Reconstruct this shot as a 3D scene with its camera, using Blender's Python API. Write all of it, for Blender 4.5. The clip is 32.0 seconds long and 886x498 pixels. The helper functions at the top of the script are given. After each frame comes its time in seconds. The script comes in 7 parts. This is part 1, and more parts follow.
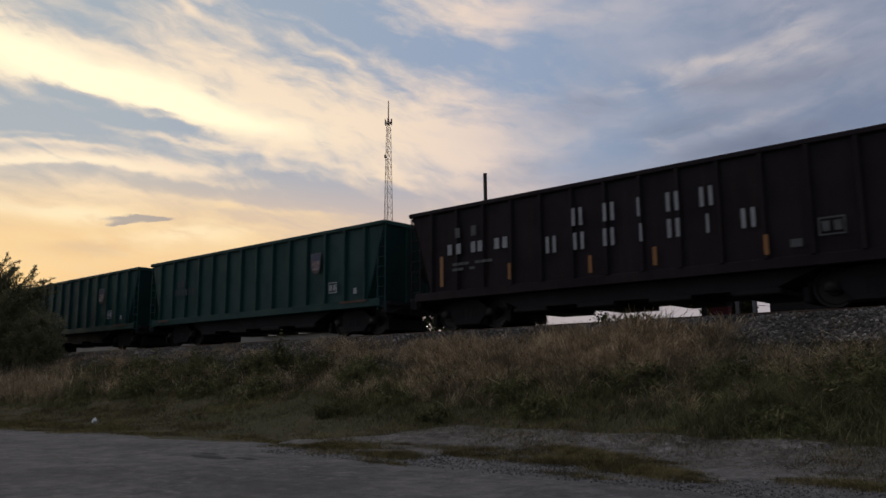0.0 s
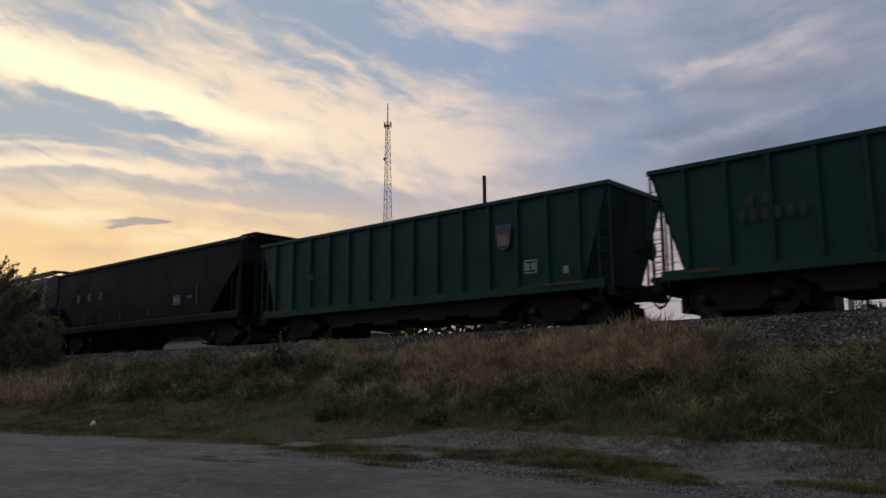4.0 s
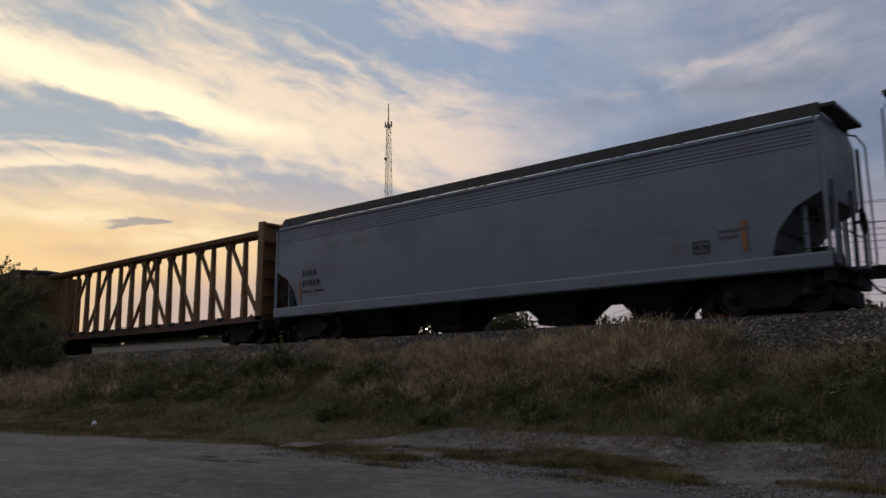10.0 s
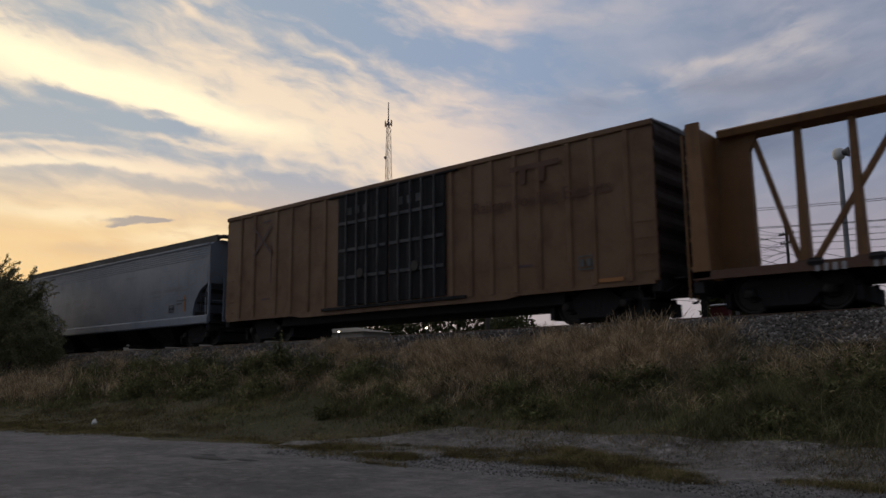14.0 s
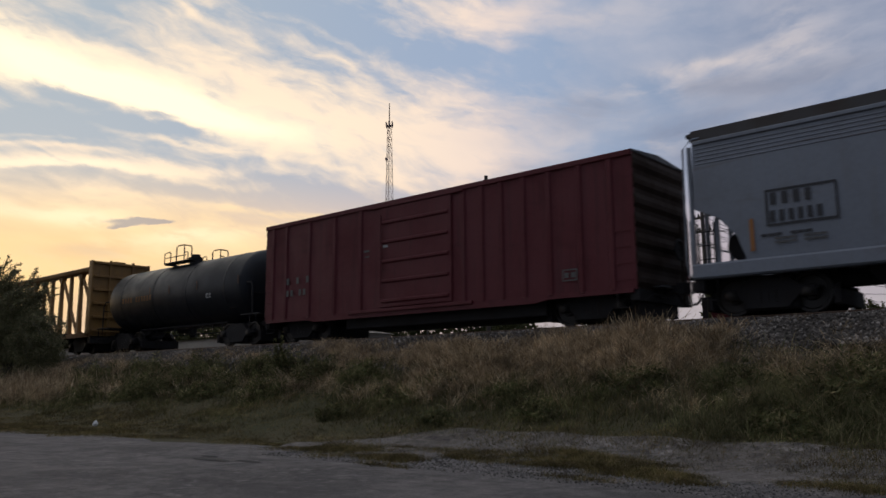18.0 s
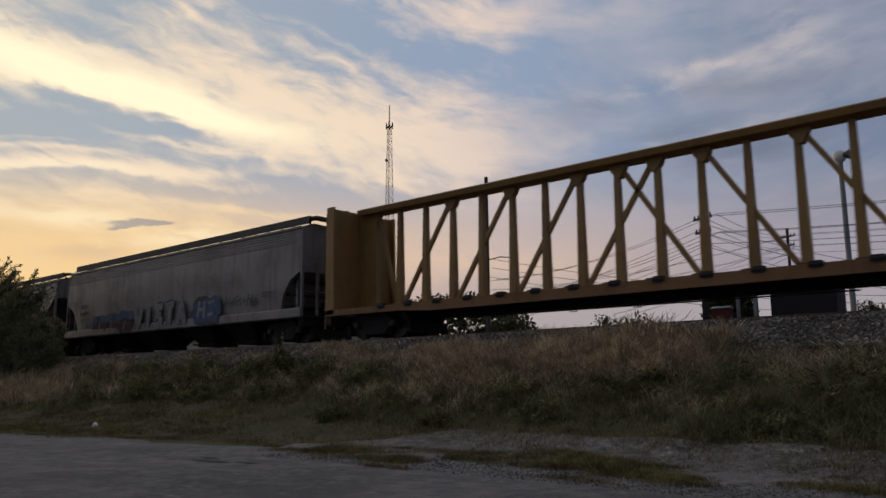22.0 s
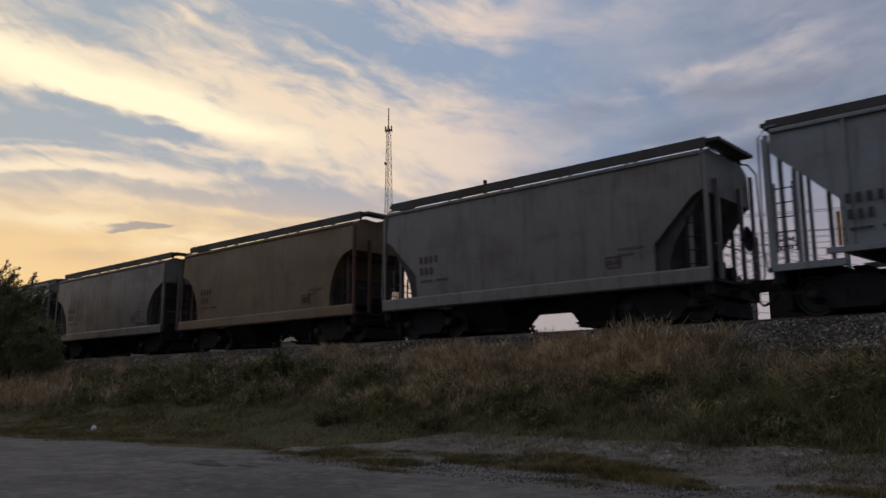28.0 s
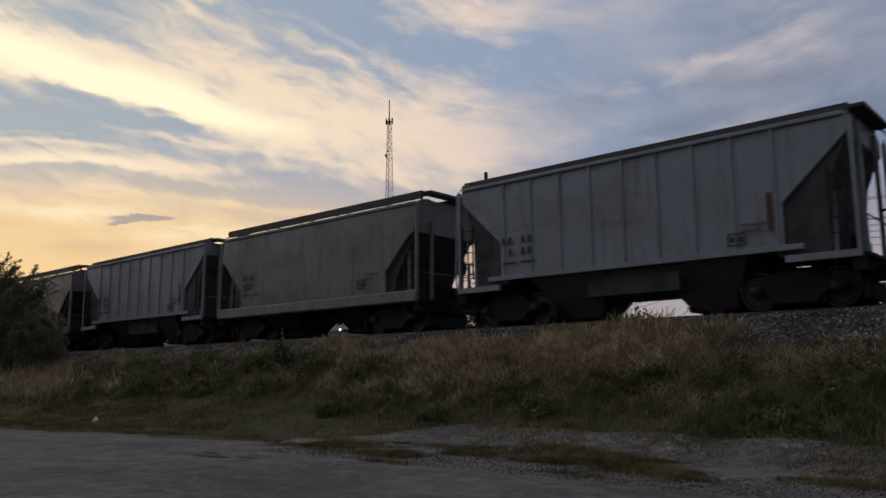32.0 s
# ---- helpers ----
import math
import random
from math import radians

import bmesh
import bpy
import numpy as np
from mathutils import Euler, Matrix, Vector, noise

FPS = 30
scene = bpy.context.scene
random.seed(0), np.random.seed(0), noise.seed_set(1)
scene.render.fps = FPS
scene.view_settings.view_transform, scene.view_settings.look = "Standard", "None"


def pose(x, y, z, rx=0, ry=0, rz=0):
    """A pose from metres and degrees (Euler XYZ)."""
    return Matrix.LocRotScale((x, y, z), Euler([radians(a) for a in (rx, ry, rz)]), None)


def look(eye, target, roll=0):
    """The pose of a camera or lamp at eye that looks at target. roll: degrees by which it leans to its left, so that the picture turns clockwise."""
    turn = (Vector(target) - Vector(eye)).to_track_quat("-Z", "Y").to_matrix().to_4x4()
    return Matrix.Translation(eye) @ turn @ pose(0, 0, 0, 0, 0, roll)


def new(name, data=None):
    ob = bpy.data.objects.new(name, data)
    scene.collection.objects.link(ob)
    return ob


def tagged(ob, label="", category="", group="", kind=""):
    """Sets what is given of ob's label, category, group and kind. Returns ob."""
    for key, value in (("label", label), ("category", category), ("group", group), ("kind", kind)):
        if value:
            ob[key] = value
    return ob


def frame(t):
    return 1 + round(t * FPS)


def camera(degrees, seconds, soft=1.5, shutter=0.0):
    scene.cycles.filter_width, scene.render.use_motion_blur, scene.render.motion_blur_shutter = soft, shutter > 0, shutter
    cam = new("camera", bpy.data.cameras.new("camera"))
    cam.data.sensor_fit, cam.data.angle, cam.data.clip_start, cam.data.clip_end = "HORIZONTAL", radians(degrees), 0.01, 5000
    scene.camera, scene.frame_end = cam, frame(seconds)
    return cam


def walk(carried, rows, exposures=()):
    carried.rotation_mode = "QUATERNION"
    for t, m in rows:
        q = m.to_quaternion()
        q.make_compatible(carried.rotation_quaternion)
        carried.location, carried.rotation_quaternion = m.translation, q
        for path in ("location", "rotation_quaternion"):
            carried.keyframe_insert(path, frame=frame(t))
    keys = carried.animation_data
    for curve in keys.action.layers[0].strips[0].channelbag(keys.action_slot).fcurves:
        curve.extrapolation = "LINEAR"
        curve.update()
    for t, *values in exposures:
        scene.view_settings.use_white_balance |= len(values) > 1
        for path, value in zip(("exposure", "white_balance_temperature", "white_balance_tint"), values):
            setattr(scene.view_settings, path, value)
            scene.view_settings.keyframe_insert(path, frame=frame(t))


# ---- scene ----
# the camera stands by the road; small sway of the holder
EYE = Vector((0.0, 0.0, 1.25))
YAW, PITCH, ROLL, FOCAL = 41.318, 9.324, -0.468, 1403.4
cam = camera(58.38, 32.0, soft=1.55, shutter=0.22)


def sight(right, down):
    """The pose of the camera when its picture slides by so much."""
    yaw, pitch = radians(YAW) + right / FOCAL, radians(PITCH) + down / FOCAL
    way = Vector((-math.sin(yaw) * math.cos(pitch), math.cos(yaw) * math.cos(pitch), math.sin(pitch)))
    return look(EYE, EYE + way * 10, ROLL)


SWAY = [(0, 0.0, -4.6), (0.5, 0.0, -1.6), (1, 0.0, 0.0), (1.5, -1.5, 0.0), (2, -1.5, 0.0), (2.5, -1.5, 0.0), (3, -1.5, 0.0), (3.5, -1.5, 0.0), (5.5, -0.8, 0.0), (6, 0.0, 0.0), (6.5, -0.8, -0.8), (7, 0.0, -1.6), (7.5, 0.0, -1.6), (8, 0.0, -3.1), (8.5, -1.5, -1.6), (9, -0.8, 0.0), (9.5, 0.0, 0.0), (10, 0.0, 0.0), (10.5, 0.0, 3.1), (11, -0.8, 1.5), (11.5, -0.8, 0.0), (12, 0.0, -1.6), (12.5, 0.0, 0.8), (13, 0.0, 0.0), (13.5, -0.8, 0.0), (14, 0.0, -2.3), (14.5, 0.0, -1.6), (16.5, 0.0, 3.1), (17, 0.8, 2.2), (17.5, 1.6, -0.8), (18, 1.6, 0.0), (18.5, 0.8, 1.5), (19, 1.6, 2.2), (19.5, 1.6, -2.3), (20, 2.3, -3.8), (20.5, 3.1, -3.8), (21, 1.6, -0.8), (21.5, 1.6, 1.5), (22, 1.6, 2.2), (22.5, 0.0, 6.9), (23, 0.0, 4.6), (23.5, 0.0, 6.1), (24, 0.8, 5.4), (24.5, 0.8, 3.1), (25, 1.6, 5.4), (25.5, 0.0, 7.7), (27.5, 0.0, 7.7), (28, 0.0, 7.7), (28.5, 0.0, 6.1), (29, 0.0, 9.2), (29.5, 0.0, 10.7), (30, 0.0, 12.3), (30.2, 0.0, 15.0), (30.4, -0.5, 24.0), (30.5, -1.0, 25.0), (30.7, -0.3, 15.0), (31, 0.0, 4.6), (31.5, 0.8, -3.1), (32, 1.6, -6.1)]
walk(cam, [(t, sight(a, b)) for t, a, b in SWAY], exposures=[(0, 0.0), (9, 0.0), (11, -0.03), (14.5, -0.03), (16.4, 0.19), (19.0, 0.19), (19.9, -0.05), (22, -0.07), (32, -0.06)])

# ---------------------------------------------------------------- sky and light
SUN_YAW, SUN_UP = 68.0, 3.0          # degrees left of the track's normal, degrees above the horizon
F0 = Vector((-0.65166, 0.74103, 0.16193))
R0 = Vector((0.75004, 0.66134, -0.00802))
U0 = Vector((0.11303, -0.11623, 0.98677))


class Graph:
    """Short hand for shader nodes."""

    def __init__(self, tree):
        self.tree, self.nodes, self.links = tree, tree.nodes, tree.links
        self.nodes.clear()

    def put(self, socket, value):
        if value is None:
            return
        if isinstance(value, bpy.types.NodeSocket):
            self.links.new(value, socket)
        elif isinstance(value, (tuple, list, Vector)) and len(value) == 3 and socket.type == "RGBA":
            socket.default_value = (*value, 1)
        else:
            socket.default_value = value

    def node(self, kind, **given):
        n = self.nodes.new(kind)
        for k, v in given.items():
            setattr(n, k, v)
        return n

    def m(self, op, a, b=None, c=None, clamp=False):
        n = self.node("ShaderNodeMath", operation=op, use_clamp=clamp)
        for s, v in zip(n.inputs, (a, b, c)):
            self.put(s, v)
        return n.outputs[0]

    def v(self, op, a, b=None):
        n = self.node("ShaderNodeVectorMath", operation=op)
        for s, v in zip(n.inputs, (a, b)):
            self.put(s, v)
        return n.outputs["Value" if op == "DOT_PRODUCT" else "Vector"]

    def mix(self, f, a, b, how="MIX"):
        n = self.node("ShaderNodeMix", data_type="RGBA", blend_type=how)
        n.clamp_factor = True
        self.put(n.inputs[0], f), self.put(n.inputs[6], a), self.put(n.inputs[7], b)
        return n.outputs[2]

    def xyz(self, a, b, c=0.0):
        n = self.node("ShaderNodeCombineXYZ")
        for s, v in zip(n.inputs, (a, b, c)):
            self.put(s, v)
        return n.outputs[0]

    def noise(self, at, scale, detail=4.0, rough=0.55, warp=0.0):
        n = self.node("ShaderNodeTexNoise")
        self.put(n.inputs["Vector"], at)
        self.put(n.inputs["Scale"], scale), self.put(n.inputs["Detail"], detail)
        self.put(n.inputs["Roughness"], rough), self.put(n.inputs["Distortion"], warp)
        return n.outputs["Fac"]

    def span(self, x, lo, hi, to0=0.0, to1=1.0):
        n = self.node("ShaderNodeMapRange", interpolation_type="SMOOTHSTEP")
        for s, v in zip(n.inputs, (x, lo, hi, to0, to1)):
            self.put(s, v)
        return n.outputs[0]

    def spot(self, u, v, u0, v0, a, b, turn=0.0):
        """A soft ellipse."""
        c, s = math.cos(radians(turn)), math.sin(radians(turn))
        du, dv = self.m("SUBTRACT", u, u0), self.m("SUBTRACT", v, v0)
        p = self.m("ADD", self.m("MULTIPLY", du, c / a), self.m("MULTIPLY", dv, s / a))
        q = self.m("ADD", self.m("MULTIPLY", du, -s / b), self.m("MULTIPLY", dv, c / b))
        d = self.m("ADD", self.m("MULTIPLY", p, p), self.m("MULTIPLY", q, q))
        return self.m("POWER", 2.718, self.m("MULTIPLY", d, -1.0))


def make_sky():
    world = bpy.data.worlds.new("dusk_sky")
    scene.world = world
    world.use_nodes = True
    g = Graph(world.node_tree)
    way = g.node("ShaderNodeTexCoord").outputs["Generated"]
    u, v = g.v("DOT_PRODUCT", way, tuple(R0)), g.v("DOT_PRODUCT", way, tuple(U0))
    w = g.v("DOT_PRODUCT", way, tuple(F0))
    sky = g.node("ShaderNodeTexSky", sky_type="NISHITA", sun_disc=False, sun_elevation=radians(SUN_UP),
                 sun_rotation=radians(-SUN_YAW), altitude=200.0, dust_density=2.0)
    base = g.v("SCALE", sky.outputs[0])
    base.node.inputs["Scale"].default_value = 0.05
    # clear sky between the clouds: blue aloft, warm and pale low down towards the sunset
    def blob(x, y, a, b, turn):
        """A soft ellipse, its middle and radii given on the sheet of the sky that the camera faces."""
        dx, dy = (x - 784) / FOCAL, (441 - y) / FOCAL
        n = math.sqrt(1 + dx * dx + dy * dy)
        return g.spot(uw, vw, dx / n, dy / n, a / FOCAL, b / FOCAL, -turn)

    def heap(rows):
        total = None
        for weight, *where in rows:
            s = g.m("MULTIPLY", blob(*where), weight)
            total = s if total is None else g.m("ADD", total, s)
        return total

    # ragged edges: the place is stirred before the clouds are laid
    stir = g.node("ShaderNodeTexNoise")
    g.put(stir.inputs["Vector"], g.xyz(g.m("MULTIPLY", u, 1.0), g.m("MULTIPLY", v, 2.0), 4.4))
    stir.inputs["Scale"].default_value, stir.inputs["Detail"].default_value, stir.inputs["Roughness"].default_value = 5.5, 7.0, 0.55
    shift = g.v("SUBTRACT", stir.outputs["Color"], (0.5, 0.5, 0.5))
    sep = g.node("ShaderNodeSeparateXYZ")
    g.links.new(shift, sep.inputs[0])
    uw = g.m("ADD", u, g.m("MULTIPLY", sep.outputs[0], 0.13))
    vw = g.m("ADD", v, g.m("MULTIPLY", sep.outputs[1], 0.060))
    blue = g.mix(g.span(u, -0.50, 0.10), (0.42, 0.485, 0.545), (0.325, 0.410, 0.565))
    blue = g.mix(g.span(u, 0.05, 0.46), blue, (0.215, 0.265, 0.385))
    blue = g.mix(0.12, blue, base)
    low = g.mix(g.span(u, -0.50, -0.05), (1.08, 0.69, 0.28), (0.80, 0.57, 0.41))
    low = g.mix(g.span(u, 0.0, 0.42), low, (0.33, 0.30, 0.36))
    blue = g.mix(g.span(v, 0.13, -0.04), blue, low)
    # streaks that fan over the sky, broken by billows
    over = g.m("MAXIMUM", g.m("SUBTRACT", u, 0.05), 0.0)
    lean = g.m("SUBTRACT", g.m("ADD", v, g.m("MULTIPLY", u, 0.30)), g.m("MULTIPLY", g.m("MULTIPLY", over, over), 0.9))
    lean = g.m("ADD", lean, g.m("MULTIPLY", sep.outputs[2], 0.07))
    across = g.m("ADD", u, g.m("MULTIPLY", sep.outputs[0], 0.10))
    wisp = g.noise(g.xyz(g.m("MULTIPLY", across, 2.2), g.m("MULTIPLY", lean, 9.0), 0.4), 2.6, 8, 0.54, 0.30)
    fine = g.noise(g.xyz(g.m("MULTIPLY", across, 7.0), g.m("MULTIPLY", lean, 19.0), 2.4), 3.0, 6, 0.52, 0.30)
    puff = g.noise(g.xyz(u, g.m("MULTIPLY", v, 1.7), 7.7), 6.5, 8, 0.55, 0.35)
    grain = g.m("ADD", g.m("ADD", g.m("MULTIPLY", wisp, 1.4), g.m("MULTIPLY", fine, 1.3)), g.m("MULTIPLY", puff, 1.0))
    grain = g.m("MULTIPLY", g.m("SUBTRACT", grain, 1.86), g.span(u, 0.0, 0.20, 1.0, 0.28))
    # where the veil thickens, and where it parts
    thick = heap([(0.75, 120, 122, 230, 40, 14), (0.55, 370, 208, 150, 26, 17), (0.12, 300, 75, 260, 26, 17), (0.35, 480, 160, 200, 26, 22), (0.52, 640, 235, 230, 66, 8), (0.36, 790, 255, 110, 56, 10),
                  (0.30, 700, 130, 110, 18, 22), (0.50, 860, 18, 130, 30, 4), (0.55, 110, 290, 190, 8, 4), (0.40, 330, 304, 220, 8, 5), (0.40, 90, 362, 150, 26, 6), (0.22, 300, 425, 300, 30, 0)])
    thin = heap([(0.62, 50, 200, 140, 26, 10), (0.55, 165, 182, 95, 8, 10), (0.62, 270, 226, 110, 13, 13), (0.22, 150, 252, 200, 20, 7), (0.34, 260, 326, 210, 12, 7), (0.46, 570, 350, 230, 28, 5), (0.50, 560, 35, 190, 60, 22), (0.36, 880, 110, 160, 50, 12), (0.16, 200, 25, 260, 34, 10)])
    lines = heap([(0.42, 130, 262, 170, 6, 8), (0.40, 335, 262, 120, 6, 12), (0.30, 60, 232, 100, 5, 7), (0.36, 420, 332, 130, 6, 6), (0.40, 220, 346, 120, 6, 6), (0.34, 250, 205, 90, 5, 14), (0.35, 470, 372, 150, 6, 2), (0.30, 640, 318, 110, 6, 8), (0.25, 420, 60, 160, 7, 26), (0.25, 600, 120, 120, 7, 24)])
    bank = g.m("ADD", g.m("SUBTRACT", thick, thin), lines)
    veil = g.span(g.m("ADD", g.m("ADD", bank, 0.20), grain), -0.25, 0.88)
    veil = g.m("ADD", veil, g.m("MULTIPLY", g.m("MULTIPLY", g.m("SUBTRACT", puff, 0.5), 1.6), g.span(u, 0.02, 0.2)), clamp=True)
    cream = g.mix(g.span(u, -0.16, 0.12), (1.0, 0.79, 0.575), (0.85, 0.675, 0.57))
    cream = g.mix(g.span(u, 0.06, 0.20), cream, (0.44, 0.445, 0.515))
    cream = g.mix(g.span(v, 0.10, 0.02), cream, g.mix(g.span(u, -0.25, 0.1), (0.96, 0.69, 0.37), (0.50, 0.43, 0.45)))
    colour = g.mix(g.m("MULTIPLY", veil, 0.90), blue, cream)
    glow = heap([(1.1, 110, 124, 200, 40, 13), (0.80, 320, 188, 130, 26, 18), (0.45, 400, 222, 90, 18, 14), (0.40, 340, 418, 120, 17, -5), (0.45, 90, 372, 100, 16, 5), (0.4, 120, 292, 140, 7, 4)])
    colour = g.mix(g.m("MULTIPLY", glow, g.span(veil, 0.25, 0.85)), colour, (1.18, 1.03, 0.72))
    # lavender and grey heaps over the dark side
    ragged = g.m("ADD", puff, g.m("MULTIPLY", fine, 0.6))
    light = heap([(0.9, 1270, 116, 110, 16, -8), (0.8, 1150, 250, 50, 24, -5), (0.5, 1180, 160, 150, 20, -4), (0.5, 1400, 50, 50, 60, -60), (0.5, 1000, 20, 120, 24, 0), (0.5, 960, 240, 120, 26, -4), (0.45, 1330, 210, 120, 14, -14)])
    colour = g.mix(g.m("MULTIPLY", light, g.span(ragged, 0.66, 0.98)), colour, (0.56, 0.51, 0.515))
    dark = heap([(0.9, 1400, 235, 200, 30, -14), (0.8, 1230, 215, 110, 18, -14), (0.6, 1330, 145, 170, 16, -8), (0.5, 1000, 300, 120, 24, -5), (0.4, 1500, 330, 160, 60, -4), (0.35, 1050, 190, 110, 24, -4), (0.6, 1500, 180, 90, 22, -24)])
    colour = g.mix(g.m("MULTIPLY", dark, g.span(g.m("ADD", puff, g.m("MULTIPLY", wisp, 0.8)), 0.74, 1.06)), colour, (0.175, 0.205, 0.29))
    dim = g.mix(g.span(u, -0.15, 0.20), (0.56, 0.43, 0.39), (0.41, 0.37, 0.385))
    colour = g.mix(g.m("MULTIPLY", g.span(v, -0.008, -0.070, 0.0, 0.9), g.span(u, -0.50, -0.33)), colour, dim)
    small = heap([(1.0, 216, 386, 56, 6, 3), (0.8, 186, 393, 24, 4, 0), (0.5, 262, 388, 30, 4, 4)])
    colour = g.mix(g.m("MULTIPLY", g.span(g.m("ADD", small, g.m("MULTIPLY", g.m("SUBTRACT", puff, 0.5), 0.8)), 0.34, 0.80), 0.75), colour, (0.33, 0.31, 0.33))
    small = heap([(1.0, 140, 445, 60, 12, 0)])
    colour = g.mix(g.m("MULTIPLY", small, 0.4), colour, (0.60, 0.44, 0.33))
    # away from the sunset the sky fades to the blue of evening
    sunward = (-math.sin(radians(SUN_YAW)), math.cos(radians(SUN_YAW)), 0.0)
    front = g.span(w, -0.1, 0.72)
    dusk = g.mix(g.span(g.v("DOT_PRODUCT", way, sunward), 0.0, 0.95), (0.25, 0.285, 0.37), (0.50, 0.50, 0.52))
    dusk = g.mix(g.span(wisp, 0.40, 0.66, 0.0, 0.4), dusk, (0.45, 0.455, 0.48))
    up = g.span(g.v("DOT_PRODUCT", way, (0.0, 0.0, 1.0)), 0.30, 0.95)
    west = g.m("MAXIMUM", g.span(g.v("DOT_PRODUCT", way, sunward), -0.65, 0.45), up)
    dusk = g.mix(up, dusk, (0.40, 0.43, 0.50))
    colour = g.mix(front, dusk, colour)
    colour = g.mix(west, (0.125, 0.148, 0.20), colour)
    # the ground's side of the sphere
    colour = g.mix(g.span(v, -0.20, -0.34), colour, (0.07, 0.062, 0.05))
    bg = g.node("ShaderNodeBackground")
    g.put(bg.inputs[0], colour)
    bg.inputs[1].default_value = 1.0
    out = g.node("ShaderNodeOutputWorld")
    g.links.new(bg.outputs[0], out.inputs[0])


make_sky()
sun = new("sun", bpy.data.lights.new("sun", "SUN"))
sun.data.energy, sun.data.angle, sun.data.color = 0.5, radians(12), (1.0, 0.72, 0.42)
a, b = radians(SUN_YAW), radians(SUN_UP)
sun.matrix_world = look((-60, 40, 30), Vector((-60, 40, 30)) - Vector((-math.sin(a) * math.cos(b), math.cos(a) * math.cos(b), math.sin(b))))


# ---------------------------------------------------------------- materials
def surface(name, colour, other=None, rough=0.6, metal=0.0, grain=30.0, stain=1.5, stained=0.45, bump=0.15, streaks=0.0,
            dirt=None, vary=0.0, gloss=0.5, smear=0.0, rust=(0.12, 0.075, 0.045)):
    """A weathered surface: a base colour, a second one in stains, fine grain and relief."""
    mat = bpy.data.materials.new(name)
    mat.use_nodes = True
    g = Graph(mat.node_tree)
    at = g.node("ShaderNodeTexCoord").outputs["Object"]
    info = g.node("ShaderNodeObjectInfo").outputs["Random"]
    at = g.v("ADD", at, g.xyz(g.m("MULTIPLY", info, 7.0), g.m("MULTIPLY", info, 3.0), g.m("MULTIPLY", info, 5.0)))
    other = other or tuple(c * 0.55 for c in colour)
    big = g.noise(at, stain, 6, 0.62, 0.4)
    fine = g.noise(at, grain, 5, 0.6)
    col = g.mix(g.m("MULTIPLY", g.span(big, 0.42, 0.72), stained), colour, other)
    if streaks:
        n = g.node("ShaderNodeMapping")
        g.links.new(at, n.inputs[0])
        n.inputs["Scale"].default_value = (3.0, 3.0, 0.22)
        run = g.span(g.noise(n.outputs[0], 1.8, 6, 0.65), 0.47, 0.74)
        col = g.mix(g.m("MULTIPLY", run, streaks), col, dirt or (0.05, 0.035, 0.025))
    if smear:
        n = g.node("ShaderNodeMapping")
        g.links.new(at, n.inputs[0])
        n.inputs["Scale"].default_value = (0.16, 1.0, 1.9)
        run = g.m("MULTIPLY", g.span(g.noise(n.outputs[0], 1.3, 6, 0.68, 0.3), 0.52, 0.74), g.span(big, 0.35, 0.6))
        col = g.mix(g.m("MULTIPLY", run, smear), col, rust)
    col = g.mix(g.span(fine, 0.35, 0.70, 0.0, 0.22), col, tuple(c * 0.6 for c in colour))
    if vary:
        col = g.mix(g.m("MULTIPLY", info, vary), col, other)
    bs = g.node("ShaderNodeBsdfPrincipled")
    g.put(bs.inputs["Base Color"], col)
    g.put(bs.inputs["Roughness"], g.span(big, 0.3, 0.75, max(rough - 0.12, 0.05), min(rough + 0.15, 1.0)))
    bs.inputs["Metallic"].default_value = metal
    bs.inputs["Specular IOR Level"].default_value = gloss
    if bump:
        bp = g.node("ShaderNodeBump")
        bp.inputs["Strength"].default_value = bump
        bp.inputs["Distance"].default_value = 0.01
        g.put(bp.inputs["Height"], fine)
        g.links.new(bp.outputs[0], bs.inputs["Normal"])
    out = g.node("ShaderNodeOutputMaterial")
    g.links.new(bs.outputs[0], out.inputs[0])
    return mat


def shining(name, colour, strength):
    mat = bpy.data.materials.new(name)
    mat.use_nodes = True
    g = Graph(mat.node_tree)
    e = g.node("ShaderNodeEmission")
    g.put(e.inputs[0], colour)
    e.inputs[1].default_value = strength
    out = g.node("ShaderNodeOutputMaterial")
    g.links.new(e.outputs[0], out.inputs[0])
    return mat


GRIME = surface("black_grime", (0.024, 0.022, 0.023), (0.034, 0.027, 0.024), 0.75, grain=18, stain=2, gloss=0.2)
STEEL = surface("wheel_steel", (0.030, 0.026, 0.023), (0.05, 0.032, 0.022), 0.5, 0.6, grain=20)
RAILM = surface("rail_steel", (0.14, 0.09, 0.065), (0.20, 0.12, 0.08), 0.5, 0.5, grain=25)
GREEN = surface("green_paint", (0.0105, 0.050, 0.044), (0.016, 0.036, 0.032), 0.6, grain=14, stain=0.9, streaks=0.35, dirt=(0.022, 0.026, 0.021), gloss=0.25)
UPBROWN = surface("dark_brown_paint", (0.0245, 0.0170, 0.0190), (0.018, 0.0135, 0.0145), 0.7, grain=14, stain=1.0, streaks=0.4, gloss=0.15)
GREYD = surface("dark_grey_paint", (0.1426, 0.1518, 0.1656), (0.1058, 0.1086, 0.1122), 0.52, grain=10, stain=0.7, stained=0.5, streaks=0.25, dirt=(0.08, 0.07, 0.06), smear=0.4, rust=(0.10, 0.08, 0.065))
DARKGREEN = surface("faded_black_green_paint", (0.0180, 0.0220, 0.0240), (0.0235, 0.0210, 0.0210), 0.75, grain=14, stain=0.8, streaks=0.4, dirt=(0.02, 0.016, 0.013), gloss=0.12)
